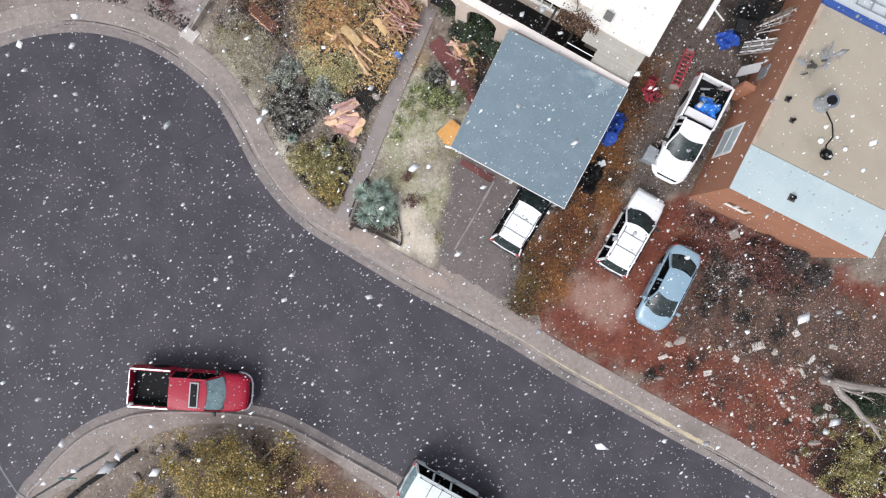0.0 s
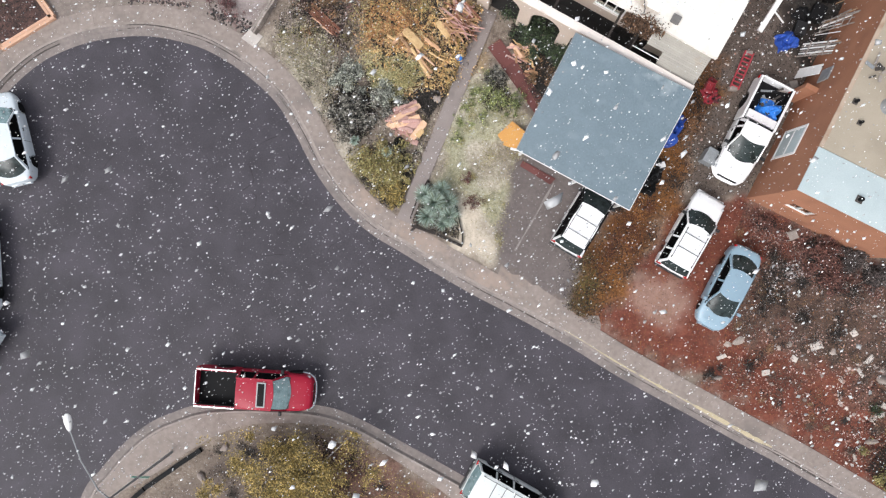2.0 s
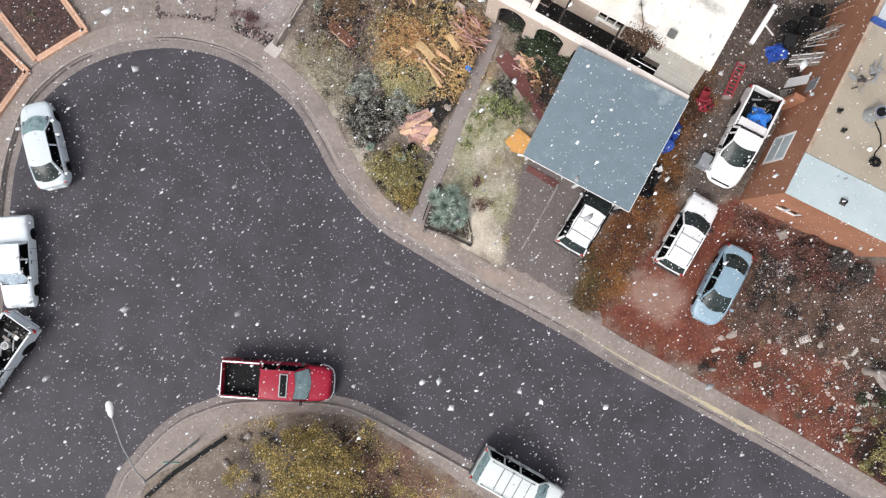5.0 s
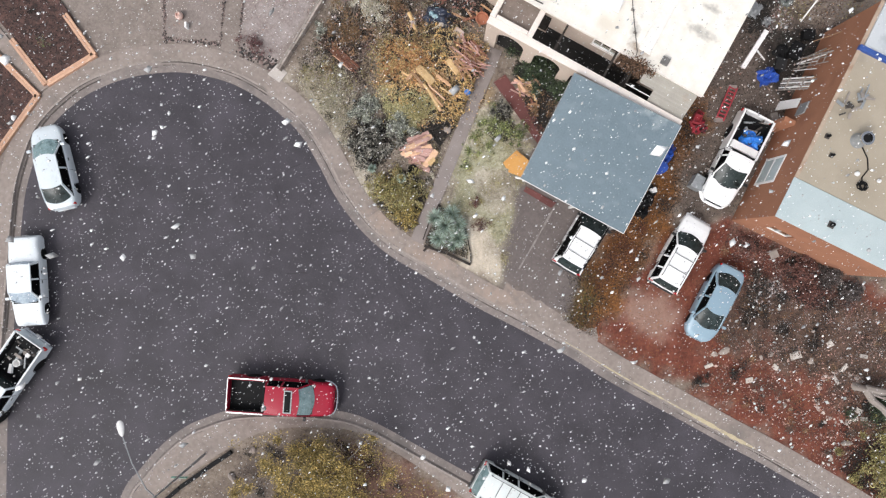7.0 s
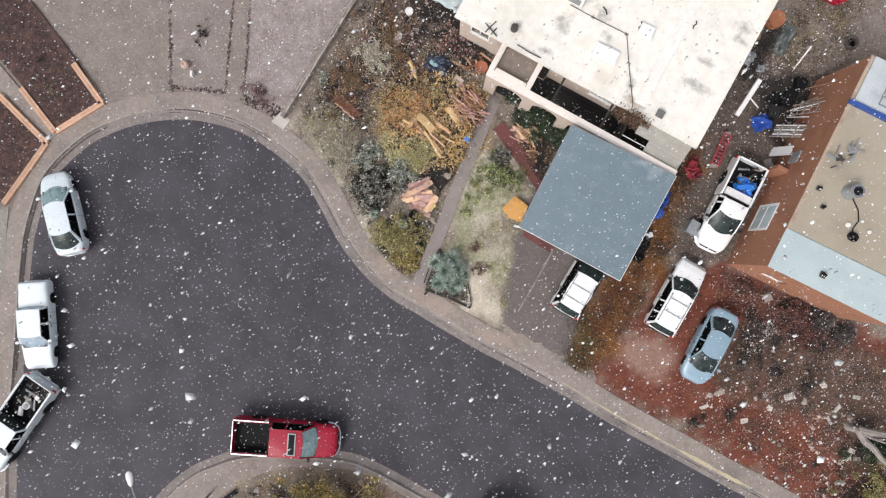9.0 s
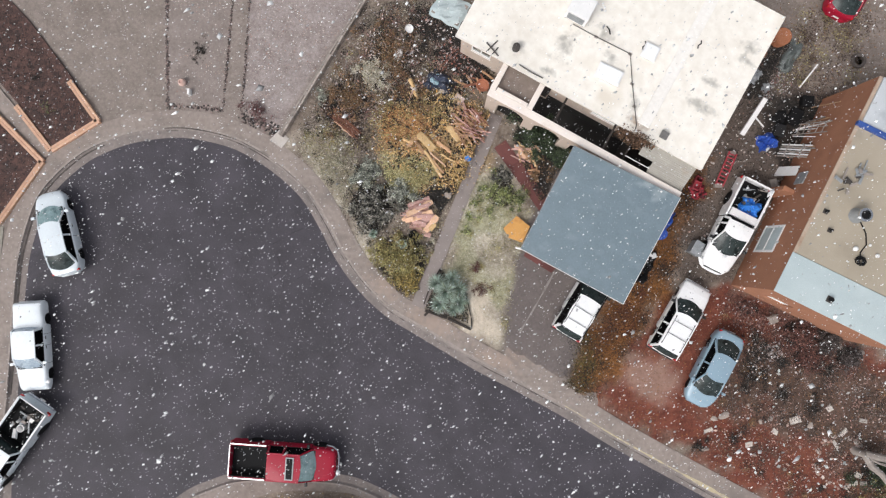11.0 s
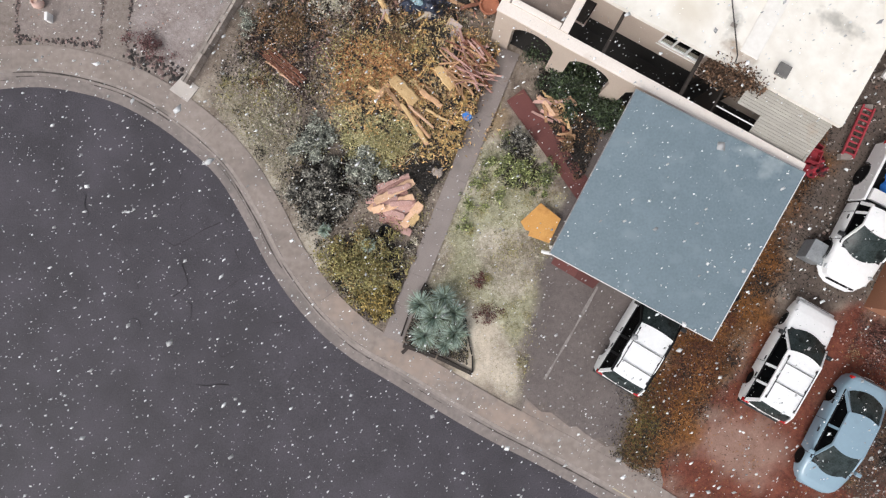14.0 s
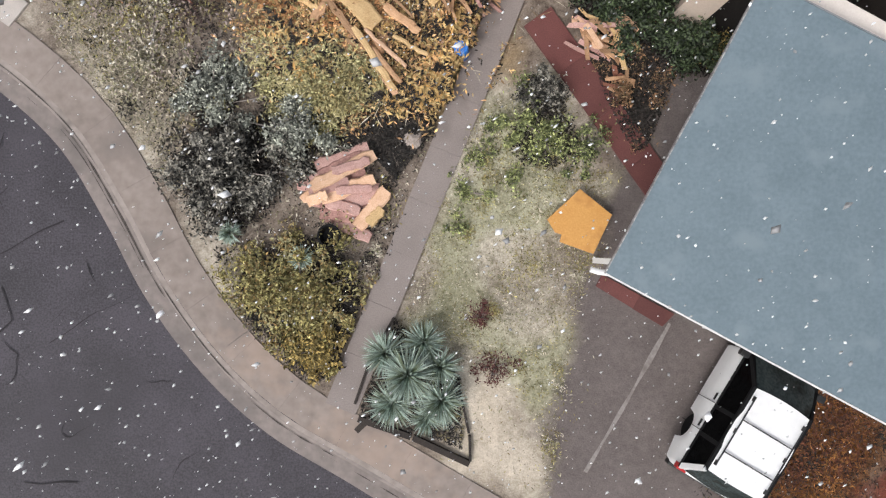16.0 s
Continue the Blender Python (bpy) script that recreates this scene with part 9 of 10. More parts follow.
for nm, p0, p1, w_, m_, lab in (("long_branch", (-5.7, 11.8, 0.32), (-3.88, 12.84, 0.42), 0.10, PALEWOOD, "long pale peeled branch lying across the yard"), ("long_branch", (-5.75, 11.95, 0.3), (-5.35, 12.9, 0.4), 0.07, PINKWOOD, "pale split branch lying across the yard"), ("split_log", (-5.6, 13.45, 0.2), (-5.15, 12.4, 0.36), 0.2, TANWOOD, "tan split log lying on the brush")):
    t = thing(nm, pose(0, 0, 0), lab, "branch")
    a_, e_ = Vector(p0), Vector(p1)
    b = bmesh.new()
    tube(b, [a_, a_.lerp(e_, 0.35) + Vector((0.02, 0.03, 0.01)), a_.lerp(e_, 0.7) - Vector((0.02, 0.02, 0)), e_], [w_ * 0.55, w_ * 0.5, w_ * 0.42, w_ * 0.3], 8)
    part("wood", b, m_, t)
    for q_ in (a_, e_):
        part("prop_stone", boxes((q_.x - 0.12, q_.x + 0.12, q_.y - 0.1, q_.y + 0.1, -0.02, q_.z - w_ * 0.3), bevel=0.04), STONE, t)
BLUE_RAG = surface("pale_blue_cloth", (0.25, 0.40, 0.46), (0.45, 0.60, 0.66), scale=6, fine=30, rough=0.85, bump=0.2)
for x, y, c_, s, lab in ((-4.26, 13.43, BLUE_RAG, 0.75, "crumpled pale blue rag in the yard"), (-6.3, 14.7, WHITE_TRIM, 0.5, "crumpled white sheet at the back of the yard"),
                         (2.0, 10.0, METALGREY, 0.4, "grey plastic scrap in the ivy")):
    t = thing("crumpled_sheet", at_ground(x, y, rng.uniform(0, 90), 0.03), lab, "scrap", "loose sheets")
    crumple(t, "sheet", -s / 2, s / 2, -s * 0.4, s * 0.4, 0.02, 0.4, c_, int(x * 10) % 97 + 5, n=9)

# low fence wall along the gravel
fw = thing("garden_wall", pose(0, 0, 0), "low grey stone wall ending at the pavement corner", "wall")
fa, fb = np.array([-12.35, 10.25]), np.array([-8.1, 17.6])
fd = (fb - fa) / np.linalg.norm(fb - fa)
fn_ = np.array([-fd[1], fd[0]])
FL = np.linalg.norm(fb - fa)
q = 0.0
while q < FL:
    ln = rng.uniform(0.25, 0.5)
    for s in (-1, 1):
        o = fa + fd * q + fn_ * 0.055 * s
        b = bmesh.new()
        w_ = 0.05
        prism(b, [tuple(o + fd * x + fn_ * y) for x, y in ((0.006, -w_), (ln - 0.006, -w_ * 0.9), (ln - 0.012, w_), (0.01, w_ * 0.95))], -0.02, 0.42 + rng.uniform(-0.04, 0.04))
        part("stone", b, GREYWOOD if s > 0 else STONE, fw)
    q += ln
b = bmesh.new()
prism(b, [(-13.0, 10.05), (-12.35, 9.62), (-11.95, 10.15), (-12.5, 10.6)], -0.02, 0.05)
tagged(part("corner_slab", b, surface("pale_concrete", (0.42, 0.38, 0.35), (0.55, 0.50, 0.46), rough=0.85, bump=0.2, spots=(0.34, 0.30, 0.27))), "pale concrete slab at the end of the wall", "slab", kind="structure")

# raised mulch beds with timber edges
def mulch_bed(outline, sides, label):
    t = thing("planting_bed", pose(0, 0, 0), label, "planting bed", "timber edged beds")
    b = bmesh.new()
    prism(b, outline, -0.02, 0.10)
    part("mulch", b, MULCH, t)
    for (p0, p1) in sides:
        p0, p1 = np.array(p0), np.array(p1)
        d_ = (p1 - p0) / np.linalg.norm(p1 - p0)
        n_ = np.array([-d_[1], d_[0]])
        for k, o in enumerate((0.0, 0.16)):
            b = bmesh.new()
            bar(b, (*(p0 + n_ * o), 0.09), (*(p1 + n_ * o), 0.09), 0.14, 0.2 - 0.03 * k)
            part("edge_board", b, TIMBER, t)
        m_ = np.linalg.norm(p1 - p0)
    return t


mulch_bed([(-29.5, 19.5), (-26.0, 16.0), (-23.6, 13.0), (-22.2, 10.85), (-24.45, 9.25), (-26.5, 11.6), (-30, 15.4)], [((-24.55, 9.1), (-22.05, 10.75)), ((-22.1, 10.8), (-23.7, 12.9)), ((-24.6, 9.2), (-26.5, 11.5))], "dark red mulch bed with orange timber edging and green sprouts")
mulch_bed([(-31, 14.3), (-28.0, 11.3), (-25.05, 8.6), (-27.2, 5.25), (-31, 5.2)], [((-27.25, 5.15), (-25.0, 8.5)), ((-25.0, 8.55), (-27.7, 11.1))], "dark red mulch bed with orange timber edging beside the pavement")
shrub("bed_sprout", -24.9, 11.4, 0.3, 0.3, 0.15, 260, 0.06, LEAF_GREEN, "small green plant in the mulch bed", "plant", clumps=8, seed=51, tight=0.1, stems=4)
shrub("bed_sprout", -25.6, 13.0, 0.35, 0.3, 0.15, 260, 0.06, DARKLITTER, "dry dark plant in the mulch bed", "plant", clumps=8, seed=52, tight=0.12, stems=4)
bed_path = thing("bed_path", pose(0, 0, 0), "narrow concrete path between the mulch beds", "path", kind="structure")
b = bmesh.new()
prism(b, [(-25.0, 8.75), (-24.6, 9.05), (-30.0, 15.2), (-31.0, 14.6)], -0.02, 0.03)
part("slab", b, CONCRETE, bed_path)
west = thing("west_drive", pose(0, 0, 0), "grey-green weathered concrete drive slabs beyond the kerb", "drive", kind="structure")
for y0, y1 in ((0.6, 5.0), (-6.8, -1.9), (-11.8, -6.9)):
    b = bmesh.new()
    prism(b, [(-33.0, y0), (-27.42, y0), (-27.36 if y1 < 3 else -27.1, y1), (-33.0, y1)], -0.1, 0.03)
    part("slab", b, surface("mossy_concrete", (0.20, 0.185, 0.155), (0.30, 0.28, 0.24), scale=0.8, fine=5, rough=0.88, bump=0.15, spots=(0.17, 0.16, 0.12), spot_scale=0.6) if y0 > 0 else CONCRETE, west)
# garden ornaments in the gravel plot
urn = thing("garden_urn", at_ground(-17.7, 12.95, 0), "round pinkish ceramic urn in the gravel plot", "urn")
b = bmesh.new()
lathe(b, [(0.11, -0.02), (0.19, 0.1), (0.21, 0.22), (0.16, 0.33), (0.11, 0.37), (0.13, 0.41), (0.10, 0.41), (0.08, 0.32)], 20)
part("bowl", b, surface("pink_ceramic", (0.55, 0.36, 0.30), (0.68, 0.50, 0.44), rough=0.5, bump=0.1, spots=(0.75, 0.68, 0.6), spot_scale=4), urn, smooth=True)
post = thing("white_post", at_ground(-17.3, 12.45, 0), "short white marker post in the gravel", "post")
part("stake", boxes((-0.06, 0.06, -0.15, 0.15, -0.02, 0.35), bevel=0.02), WHITE_TRIM, post)
shrub("ring_plant", -16.95, 14.75, 0.45, 0.45, 0.15, 500, 0.07, DARKLITTER, "dry ring of dead stems in the gravel", "plant", clumps=16, seed=53, tight=0.09, stems=6)

# ---------------- lane between the houses ----------------
beam = thing("white_beam", pose(0, 0, 0), "long white painted beam propped against a crossbar", "beam")
b = bmesh.new()
bar(b, (11.8, 10.95, 0.65), (12.75, 12.75, 1.1), 0.24, 0.14)
part("plank", b, WHITE_TRIM, beam)
b = bmesh.new()
bar(b, (12.3, 11.9, 0.9), (12.95, 11.4, 0.6), 0.06, 0.05)
part("arm", b, WHITE_TRIM, beam)
for x, y, z_ in ((11.95, 11.25, 0.6), (12.5, 12.3, 0.9)):
    b = bmesh.new()
    bar(b, (x, y, -0.02), (x, y, z_), 0.09, 0.09)
    part("leg", b, GREYWOOD, beam)
bag = thing("blue_tarp_bundle", at_ground(13.45, 10.75, 20), "dark blue tarp bundle on the lane", "tarp")
crumple(bag, "tarp", -0.55, 0.5, -0.42, 0.42, 0.0, 0.6, NAVY_TARP, 9)
lad = thing("red_ladder", pose(0, 0, 0), "red metal ladder lying in the lane", "ladder")
la, lb = np.array([10.86, 8.32]), np.array([11.52, 10.05])
ld = (lb - la) / np.linalg.norm(lb - la)
ln_ = np.array([-ld[1], ld[0]])
for s in (-1, 1):
    b = bmesh.new()
    bar(b, (*(la + ln_ * 0.2 * s), 0.3), (*(lb + ln_ * 0.2 * s), 0.35), 0.06, 0.08)
    part("rail", b, RED_PLASTIC, lad)
for k in range(9):
    o = la + (lb - la) * (k + 0.5) / 9
    b = bmesh.new()
    bar(b, (*(o - ln_ * 0.18), 0.32), (*(o + ln_ * 0.18), 0.32), 0.05, 0.05)
    part("rung", b, RED_PLASTIC, lad)
for o in (la, lb):
    part("prop", boxes((o[0] - 0.2, o[0] + 0.2, o[1] - 0.1, o[1] + 0.1, -0.01, 0.25)), GREYWOOD, lad)
cr = thing("red_crate", at_ground(9.6, 8.15, 30), "red plastic crates and rags by the house corner", "crate")
for k, (x, y, z_, a0) in enumerate(((0, 0, 0, 0), (0.35, 0.25, 0, 25), (0.05, 0.1, 0.33, 40))):
    b = boxes((-0.22, 0.22, -0.19, -0.165, 0, 0.3), (-0.22, 0.22, 0.165, 0.19, 0, 0.3), (-0.22, -0.195, -0.165, 0.165, 0, 0.3), (0.195, 0.22, -0.165, 0.165, 0, 0.3), (-0.195, 0.195, -0.165, 0.165, 0.01, 0.03))
    b.transform(Matrix.Translation((x, y, z_)) @ Matrix.Rotation(radians(a0), 4, "Z"))
    part("crate_shell", b, RED_PLASTIC, cr)
# grey box beside the white truck
gb = thing("grey_bin", at_ground(9.75, 4.95, 62), "grey metal box standing beside the white pickup", "box")
part("case", boxes((-0.35, 0.35, -0.3, 0.3, 0, 0.62), bevel=0.03), METALGREY, gb)
part("lid", boxes((-0.37, 0.37, -0.32, 0.32, 0.623, 0.68), bevel=0.02), METALGREY, gb)
# blue drums and tarps under the carport's edge
dk = thing("blue_drum", at_ground(7.75, 5.65, 0), "blue plastic drum under the carport edge", "drum")
b = bmesh.new()
lathe(b, [(0.28, 0), (0.29, 0.28), (0.31, 0.3), (0.29, 0.33), (0.29, 0.6), (0.31, 0.63), (0.28, 0.66), (0.28, 0.9), (0.24, 0.91)], 20)
part("shell", b, NAVY_TARP, dk, smooth=True)
wb = thing("white_tub", at_ground(7.5, 4.5, 20), "small white tub at the carport edge", "tub")
part("tub", boxes((-0.16, 0.16, -0.14, 0.14, 0, 0.4), bevel=0.03), WHITE_TRIM, wb)
for x, y, a0, w_, m_, lab in ((7.0, 3.75, 65, 0.45, BLACK, "black plastic cover heaped at the carport edge"), (8.1, 6.4, 65, 0.4, NAVY_TARP, "dark blue tarp heaped at the carport edge"), (7.25, 4.2, 60, 0.3, DARKPLASTIC, "dark sack slumped at the carport edge")):
    t = thing("covered_heap", at_ground(x, y, a0), lab, "tarp", "covers along the carport")
    crumple(t, "cover", -0.7, 0.7, -w_, w_, 0.0, 0.9, m_, int(x * 31) % 83)
# timber leaning on the brown wall
lt = thing("leaning_timber", ADO, "mixed pale boards and branches leaning on the brown wall", "timber")
r = np.random.default_rng(611)
for k in range(17):
    v0 = r.uniform(6.0, 10.4)
    hgt, off, sk = r.uniform(0.9, 2.2), r.uniform(0.25, 0.6), r.uniform(-0.2, 0.3)
    b = bmesh.new()
    bar(b, (-off, v0, -0.01), (-0.03, v0 + sk, hgt), r.uniform(0.025, 0.07), 0.03)
    part("board", b, [GREYWOOD, WHITE_TRIM, STICKWOOD, DARKWOOD][k % 4], lt)
rk = thing("wooden_rack", ADO @ pose(-0.6, 8.9, 0), "pale wooden trellis rack leaning on the brown wall", "rack")
for dy in (-0.3, 0.3):
    b = bmesh.new()
    bar(b, (0, dy, -0.02), (0.56, dy, 2.2), 0.04, 0.04)
    part("upright", b, GREYWOOD, rk)
for j in range(5):
    b = bmesh.new()
    s = 0.15 + 0.18 * j
    bar(b, (0.56 * s - 0.03, -0.33, 2.2 * s), (0.56 * s - 0.03, 0.33, 2.2 * s), 0.035, 0.035)
    part("slat", b, GREYWOOD, rk)
# pale boards and a slatted panel leaning on the wall
for v0, v1, off, top, m_, nm, lab in ((6.2, 6.75, 0.5, 1.25, WHITE_TRIM, "leaning_board", "dirty white board leaning on the brown wall"),):
    b = bmesh.new()
    bar(b, (-off, (v0 + v1) / 2, -0.01), (-0.04, (v0 + v1) / 2 + 0.1, top), v1 - v0, 0.035, up=(1, 0, 0.4))
    t = thing(nm, ADO, lab, "board")
    part("panel", b, m_, t)
sp = thing("slatted_panel", ADO, "pale slatted panel leaning on the brown wall", "panel")
for k in range(6):
    b = bmesh.new()
    bar(b, (-0.85, 7.25 + 0.13 * k, -0.01), (-0.05, 7.3 + 0.13 * k, 1.5), 0.07, 0.025, up=(1, 0, 0.5))
    part("slat", b, WHITE_TRIM if k % 2 else GREYWOOD, sp)
for q_ in (0.25, 0.75):
    b = bmesh.new()
    bar(b, (-0.85 + 0.8 * q_ - 0.03, 7.2, 1.5 * q_ + 0.02), (-0.85 + 0.8 * q_ - 0.03, 8.0, 1.5 * q_ + 0.02), 0.06, 0.03)
    part("crossbar", b, GREYWOOD, sp)
# The near-black boxes are added in place of the lane's dark ground.
for k, (u, v, w_, d_, h_, m_) in enumerate(((-1.0, 9.4, 0.6, 0.8, 0.35, BLACK), (-1.4, 8.4, 0.5, 0.6, 0.3, DARKPLASTIC), (-0.8, 10.4, 0.55, 0.5, 0.4, BLACK), (-0.6, 4.6, 0.5, 0.6, 0.5, GREYWOOD), (-0.5, 5.75, 0.35, 0.4, 0.35, GREYWOOD))):
    t = thing("stored_box", ADO @ pose(u, v, 0, 0, 0, 10 * k), "added near-black box standing in for dark ground" if m_ in (BLACK, DARKPLASTIC) else "pale box stored along the brown wall", "box", "stored boxes")
    part("case", boxes((-w_ / 2, w_ / 2, -d_ / 2, d_ / 2, 0, h_), bevel=0.03), m_, t)
    part("lid", boxes((-w_ / 2 - 0.02, w_ / 2 + 0.02, -d_ / 2 - 0.02, d_ / 2 + 0.02, h_ + 0.003, h_ + 0.05), bevel=0.02), m_, t)
for x, y, s, m_, lab in ((12.6, 14.2, 0.9, METALGREY, "grey metal sheets by the white house"), (13.3, 13.6, 0.5, METALGREY, "grey scrap sheet behind the house"), (12.9, 15.4, 0.8, RUSTSTAIN, "rusty metal sheet by the house wall"),
                         (14.2, 12.0, 0.9, BLACK, "black plastic sheet on the lane")):
    t = thing("scrap_sheet", at_ground(x, y, rng.uniform(0, 90), 0.02), lab, "scrap", "scrap sheets")
    crumple(t, "sheet", -s / 2, s / 2, -s * 0.4, s * 0.5, 0.02, 0.25, m_, int(x * 7) % 89 + 3, n=9)
tyre = thing("old_tyre", at_ground(18.09, 15.15, 0), "old bare tyre lying in the back yard", "tyre")
b = bmesh.new()
lathe(b, [(0.24, 0.02), (0.36, 0.0), (0.4, 0.1), (0.36, 0.2), (0.24, 0.18), (0.22, 0.1), (0.24, 0.02)], 24)
part("ring", b, surface("dusty_tyre", (0.05, 0.042, 0.037), (0.12, 0.10, 0.09), rough=0.9, bump=0.1), tyre, smooth=True)
rags = thing("red_rags", at_ground(9.85, 8.0, 10), "heap of crumpled red cloth by the house corner", "cloth")
crumple(rags, "cloth", -0.42, 0.4, -0.42, 0.38, 0.0, 0.6, surface("crimson_cloth", (0.16, 0.008, 0.016), (0.42, 0.03, 0.05), scale=5, fine=18, rough=0.8, bump=0.3, spots=(0.02, 0.012, 0.012), spot_scale=3.2, spot_amount=0.55), 23)
stick = thing("white_pole", pose(0, 0, 0), "white pole leaning on a stone behind the houses", "pole")
b = bmesh.new()
bar(b, (15.07, 13.66, 0.02), (15.84, 14.84, 0.3), 0.07, 0.05)
part("rod", b, WHITE_TRIM, stick)
part("stone", boxes((15.7, 15.9, 14.65, 14.88, -0.02, 0.26), bevel=0.03), STONE, stick)
grey_cover = thing("grey_plastic_cover", at_ground(14.5, 15.3, 62), "dark grey-green plastic cover heaped behind the white house", "tarp")
crumple(grey_cover, "sheet", -0.9, 0.9, -0.4, 0.35, 0.0, 0.45, surface("grey_green_plastic", (0.05, 0.06, 0.058), (0.16, 0.18, 0.175), scale=3, fine=20, rough=0.45, bump=0.2), 41)
rust = thing("rusty_drum", at_ground(13.8, 16.15, 20), "rust-orange metal drum behind the white house", "drum")
b = bmesh.new()
lathe(b, [(0.42, -0.02), (0.44, 0.3), (0.46, 0.32), (0.44, 0.34), (0.44, 0.62), (0.46, 0.64), (0.43, 0.68), (0.40, 0.66)], 22)
part("shell", b, surface("orange_rust", (0.24, 0.085, 0.04), (0.42, 0.17, 0.085), scale=3, fine=20, rough=0.9, bump=0.2), rust, smooth=True)
# buckets, pot and dark covers at the back of the yard
for x, y in ((-5.7, 16.1), (-6.24, 14.8)):
    t = thing("white_bucket", at_ground(x, y, 0), "white plastic bucket among the dead brush", "bucket", "white buckets")
    b = bmesh.new()
    lathe(b, [(0.17, -0.02), (0.20, 0.34), (0.22, 0.36), (0.19, 0.37), (0.17, 0.30), (0.02, 0.29)], 18)
    part("tub", b, WHITE_TRIM, t, smooth=True)
    b = bmesh.new()
    tube(b, [(-0.21, 0, 0.35), (-0.15, 0.15, 0.36), (0.15, 0.15, 0.36), (0.21, 0, 0.35)], 0.007, 5)
    part("handle", b, METALGREY, t)
pot = thing("clay_pot", at_ground(-1.75, 13.2, 0), "large terracotta pot by the house wall", "pot")
b = bmesh.new()
lathe(b, [(0.20, -0.02), (0.30, 0.36), (0.34, 0.38), (0.34, 0.46), (0.29, 0.46), (0.27, 0.36), (0.03, 0.34)], 20)
part("bowl", b, surface("terracotta", (0.30, 0.105, 0.06), (0.46, 0.19, 0.11), rough=0.85, bump=0.1), pot, smooth=True)
cover = thing("dark_tarp", at_ground(-3.95, 13.25, -30), "black and navy tarp heap among the brush", "tarp")
crumple(cover, "tarp", -0.85, 0.7, -0.6, 0.6, 0.02, 0.6, surface("navy_black_tarp", (0.008, 0.010, 0.018), (0.05, 0.065, 0.11), scale=6, fine=30, rough=0.5, bump=0.3), 31)
shed = thing("blue_grey_sheet", at_ground(-3.6, 17.2, -27), "pale blue-grey sheet lying behind the yard", "sheet")
crumple(shed, "sheet", -0.9, 0.9, -0.75, 0.75, 0.25, 0.2, PALE_ROOF, 37, n=10)
for x, y in ((-0.7, -0.5), (0.7, -0.5), (0.7, 0.5), (-0.7, 0.5), (0.0, 0.0)):
    part("block", boxes((x - 0.1, x + 0.1, y - 0.1, y + 0.1, -0.02, 0.3)), GREYWOOD, shed)
# plant stand and scraps in front of the brown house
chair = thing("broken_chair", at_ground(13.9, 1.35, 25), "broken pale garden chair on the red dirt", "chair")
part("seat", boxes((-0.22, 0.22, -0.22, 0.22, 0.3, 0.34), bevel=0.01), GREYWOOD, chair)
for x in (-0.2, 0.2):
    for y in (-0.2, 0.2):
        part("leg", boxes((x - 0.02, x + 0.02, y - 0.02, y + 0.02, -0.02, 0.3)), GREYWOOD, chair)
for k in range(4):
    part("slat", boxes((-0.22 + 0.12 * k, -0.16 + 0.12 * k, 0.22, 0.25, 0.34, 0.7)), GREYWOOD, chair)


def rock(x, y, s, seed, mat=STONE, label="pale rock lying on the red dirt"):
    r = np.random.default_rng(seed)
    b = bmesh.new()
    bmesh.ops.create_icosphere(b, subdivisions=2, radius=1.0)
    sx, sy, sz = s * r.uniform(0.7, 1.3), s * r.uniform(0.6, 1.1), s * r.uniform(0.3, 0.55)
    for v in b.verts:
        k = 1 + 0.18 * math.sin(3 * v.co.x + seed) + 0.14 * math.sin(4 * v.co.y - seed) + r.uniform(-0.08, 0.08)
        v.co = Vector((v.co.x * sx * k, v.co.y * sy * k, v.co.z * sz * k + sz * 0.5))
    ob = tagged(part("rock", b, mat), label, "rock", "rocks on the red yard")
    ob.matrix_basis = at_ground(x, y, r.uniform(0, 360))


for k, (x, y, s) in enumerate(((11.59, -3.87, 0.24), (11.11, -4.04, 0.15), (13.54, -4.12, 0.13), (14.08, -3.95, 0.14), (16.19, -4.25, 0.17), (18.19, -8.51, 0.22), (10.64, -5.67, 0.16), (15.92, -0.24, 0.2), (17.61, -0.04, 0.16), (18.68, -0.37, 0.24),
                               (15.15, -0.17, 0.13), (12.9, -3.3, 0.12), (17.4, -9.3, 0.15), (13.3, -5.9, 0.10), (15.7, -5.4, 0.12), (14.9, -6.6, 0.11), (-7.6, -9.3, 0.16), (-13.2, -9.9, 0.18), (-14.2, -11.4, 0.22))):
    rock(x, y, s, 200 + k, STONE if y > -9.5 or x > 0 else CONCRETE, "pale rock lying on the red dirt" if x > 0 else "pale stone on the brown earth")
PLASTER = surface("dirty_plaster", (0.42, 0.38, 0.34), (0.66, 0.61, 0.56), scale=5, fine=30, rough=0.9, bump=0.25, piece=0.2)
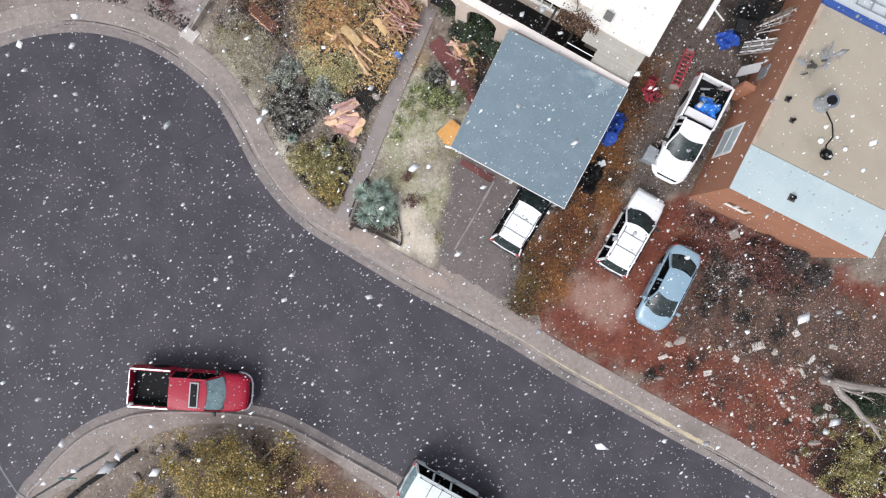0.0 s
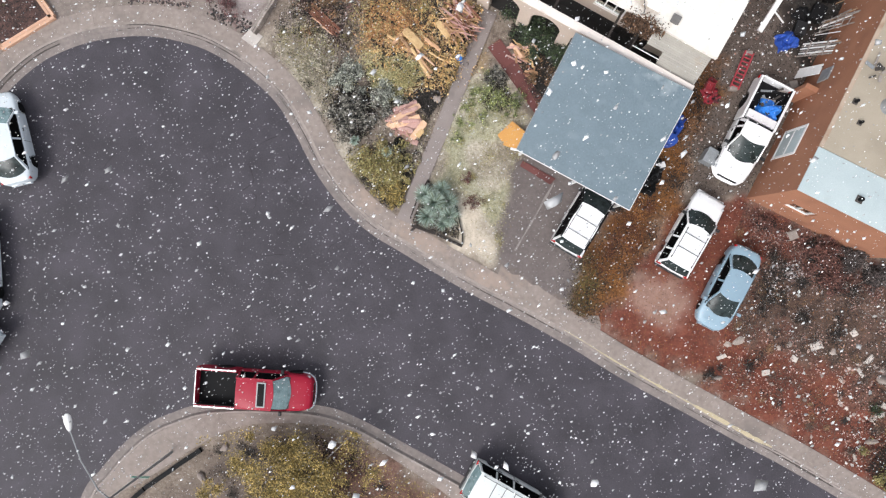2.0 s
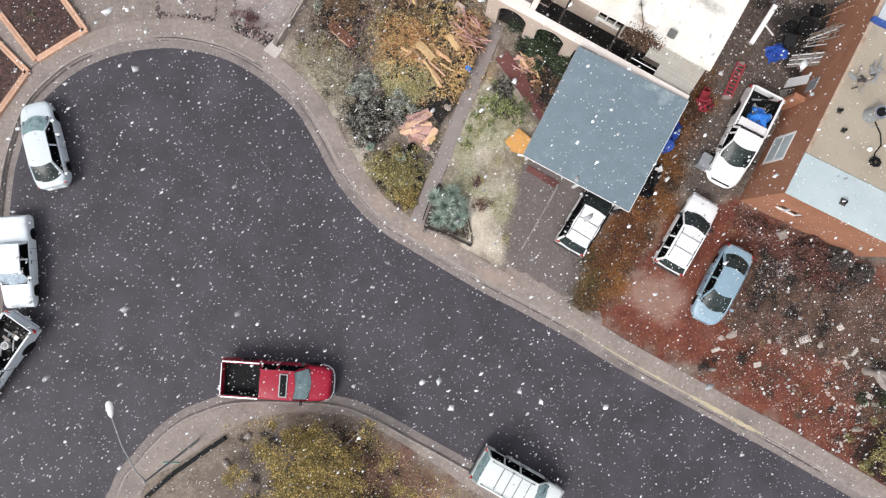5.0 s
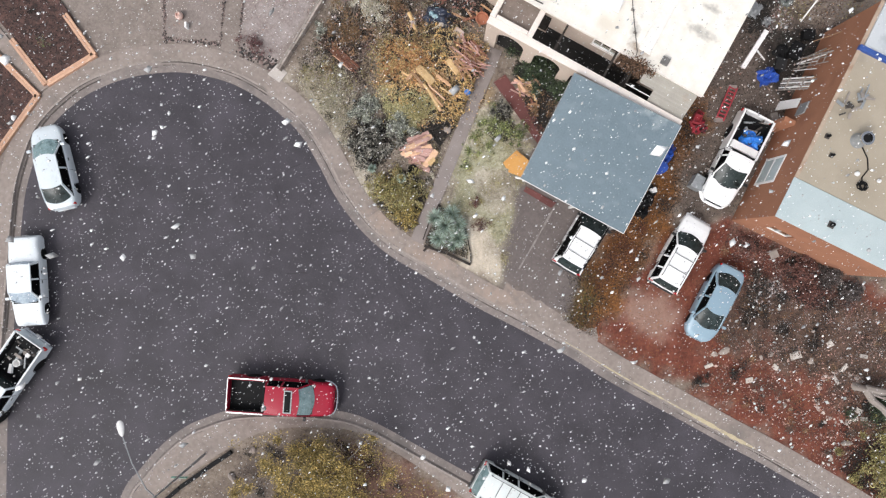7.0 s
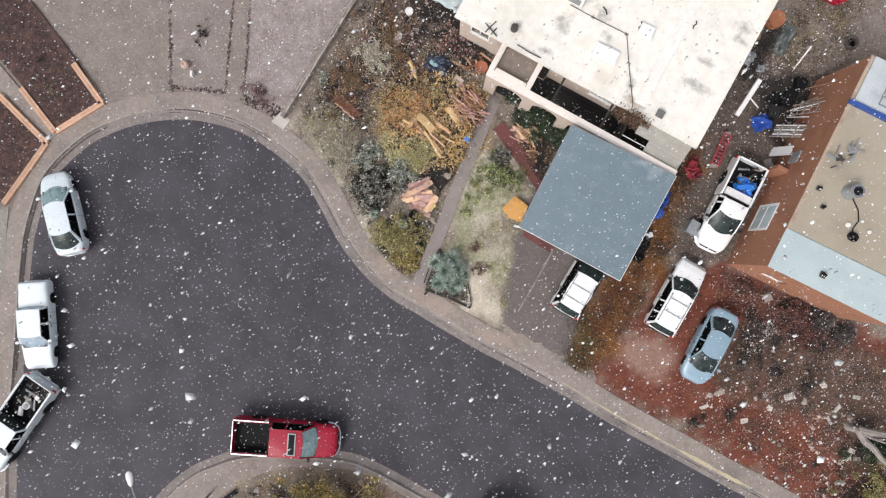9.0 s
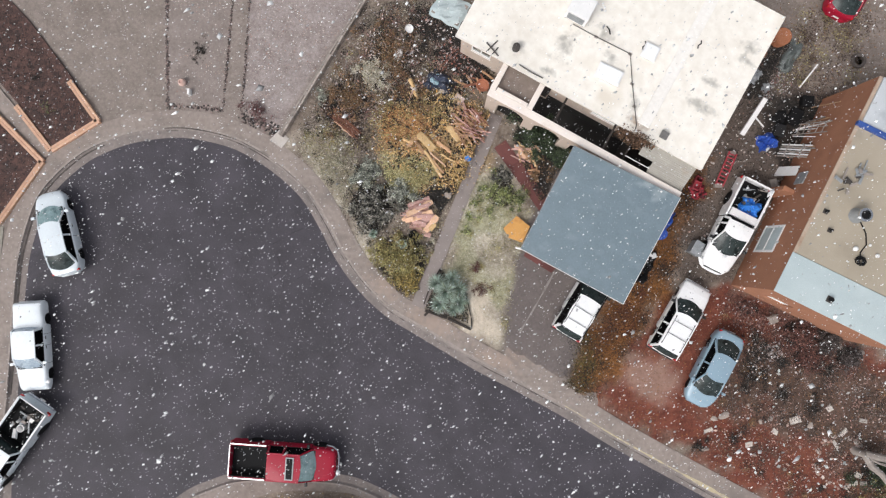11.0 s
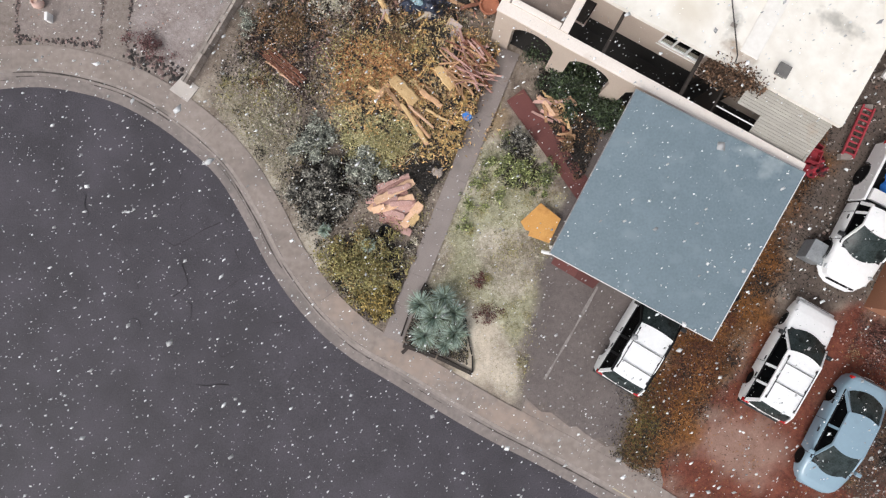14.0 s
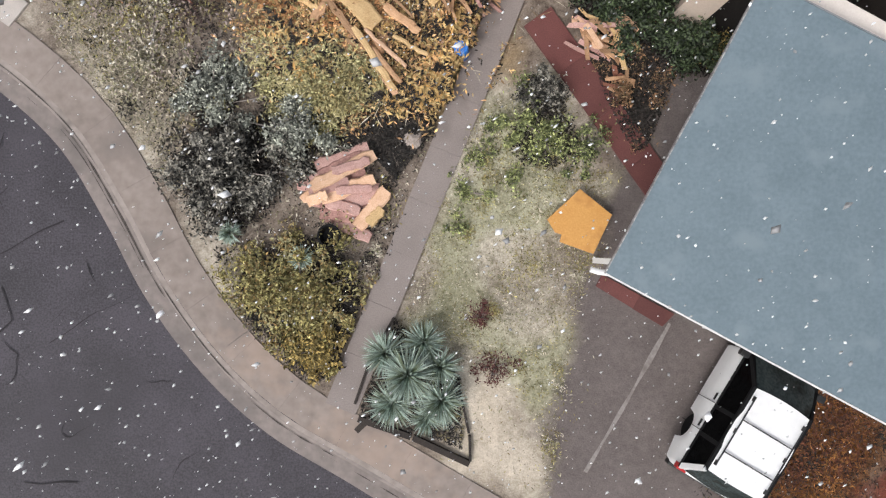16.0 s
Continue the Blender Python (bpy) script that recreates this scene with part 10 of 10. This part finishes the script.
for k, (x, y, a0, l_, w_) in enumerate(((15.36, -3.97, 20, 0.62, 0.42), (14.31, -4.61, -30, 0.36, 0.28), (12.97, -5.35, 15, 0.42, 0.26), (10.79, -4.66, 22, 0.5, 0.2), (18.97, -3.89, -10, 0.46, 0.22), (17.95, -4.53, 50, 0.5, 0.2), (17.52, -5.18, -55, 0.55, 0.16),
                                        (18.78, -6.78, -25, 0.42, 0.28), (18.61, -7.22, 10, 0.3, 0.24), (19.06, -7.2, 5, 0.4, 0.22), (19.54, -6.0, 0, 0.3, 0.2), (17.16, -3.28, -50, 0.36, 0.34))):
    r = np.random.default_rng(300 + k)
    b = bmesh.new()
    ring = [(l_ / 2 * math.copysign(r.uniform(0.75, 1.05), ux), w_ / 2 * math.copysign(r.uniform(0.75, 1.05), uy)) for ux, uy in ((-1, -1), (0.1, -1), (1, -1), (1, 1), (-0.1, 1), (-1, 1))]
    ring[1], ring[4] = (ring[1][0] * 0.2, ring[1][1]), (ring[4][0] * 0.2, ring[4][1])
    prism(b, ring, -0.01, 0.07)
    tagged(part("rubble_block", b, PLASTER), "broken pale block of plaster on the red dirt", "rubble", "rubble blocks").matrix_basis = at_ground(x, y, a0)

rock(-3.39, 7.41, 0.2, 260, STONE, "pale grey rock at the edge of the garden path")
# street lamp at the inner corner: a mast behind the pavement, a long arm over the road and a white head
lamp = thing("street_lamp", at_ground(-15.75, -10.2, 0), "grey street lamp with a long arm and a white head", "street lamp")
b = bmesh.new()
tube(b, [(0, 0, -0.05), (0, 0, 3.0), (0, 0, 5.8)], [0.07, 0.055, 0.04], 10)
part("mast", b, METALGREY, lamp, smooth=True)
b = bmesh.new()
tube(b, [(0, 0, 5.6), (-0.15, 0.55, 6.15), (-0.45, 1.9, 6.85), (-0.72, 3.1, 7.15)], [0.035, 0.03, 0.026, 0.024], 8)
part("arm", b, METALGREY, lamp, smooth=True)
b = bmesh.new()
m_ = Matrix.Translation((-0.79, 3.48, 7.17)) @ Matrix.Rotation(math.atan2(-0.72, 3.1) * -1, 4, "Z")
loft(b, [[m_ @ Vector((w_ * math.cos(a), y, 0.03 + h_ * math.sin(a))) for a in np.arange(12) * math.pi / 6] for y, w_, h_ in ((-0.36, 0.04, 0.04), (-0.26, 0.10, 0.07), (0.0, 0.155, 0.09), (0.2, 0.145, 0.08), (0.30, 0.06, 0.03))])
part("head", b, WHITE_TRIM, lamp, smooth=True)
part("sign_blade", boxes((-0.38, 0.38, -0.075, -0.06, 3.0, 3.2)), surface("green_sign", (0.20, 0.42, 0.33), (0.30, 0.55, 0.44), rough=0.5, bump=0.0), lamp, "blank green street sign")

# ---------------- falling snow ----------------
r = np.random.default_rng(500)
N_ = 74000
p = np.column_stack([r.uniform(-25, 22, N_), r.uniform(-14, 20, N_), 0.3 + 34.2 * r.random(N_) ** 1.35])
# no flakes near the camera's path, so that none loom large in its view
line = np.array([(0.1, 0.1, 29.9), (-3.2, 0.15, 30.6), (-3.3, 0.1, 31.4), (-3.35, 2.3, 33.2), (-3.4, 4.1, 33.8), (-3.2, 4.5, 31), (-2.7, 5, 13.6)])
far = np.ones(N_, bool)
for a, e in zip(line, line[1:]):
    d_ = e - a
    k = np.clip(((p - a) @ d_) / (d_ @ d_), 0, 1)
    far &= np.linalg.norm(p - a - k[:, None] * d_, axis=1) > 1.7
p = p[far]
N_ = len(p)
base = np.array([(1, 0, 0), (-1, 0, 0), (0, 1, 0), (0, -1, 0), (0, 0, 0.7), (0, 0, -0.7)], float)
tri = np.array([(4, 0, 2), (4, 2, 1), (4, 1, 3), (4, 3, 0), (5, 2, 0), (5, 1, 2), (5, 3, 1), (5, 0, 3)])
sz = (0.0092 + 0.029 * r.random(N_) ** 2.7) * np.clip(0.80 + 0.08 * (p[:, 2] - 7) / 9, 0.80, 0.88)
v = base[None] * (sz[:, None, None] * r.uniform(0.6, 1.4, (N_, 6, 1)))
rot = r.normal(size=(N_, 4))
rot /= np.linalg.norm(rot, axis=1)[:, None]
w_, x_, y_, z_ = rot.T
R = np.stack([np.stack([1 - 2 * (y_ ** 2 + z_ ** 2), 2 * (x_ * y_ - z_ * w_), 2 * (x_ * z_ + y_ * w_)], 1), np.stack([2 * (x_ * y_ + z_ * w_), 1 - 2 * (x_ ** 2 + z_ ** 2), 2 * (y_ * z_ - x_ * w_)], 1),
              np.stack([2 * (x_ * z_ - y_ * w_), 2 * (y_ * z_ + x_ * w_), 1 - 2 * (x_ ** 2 + y_ ** 2)], 1)], 1)
v = np.einsum("nij,nkj->nki", R, v)
gust = np.array([0.80, 0.60, 0.0])
v += (v @ gust)[:, :, None] * gust * r.uniform(0.0, 1.0, (N_, 1, 1))
V = (v + p[:, None]).reshape(-1, 3)
F = (tri[None] + 6 * np.arange(N_)[:, None, None]).reshape(-1, 3)
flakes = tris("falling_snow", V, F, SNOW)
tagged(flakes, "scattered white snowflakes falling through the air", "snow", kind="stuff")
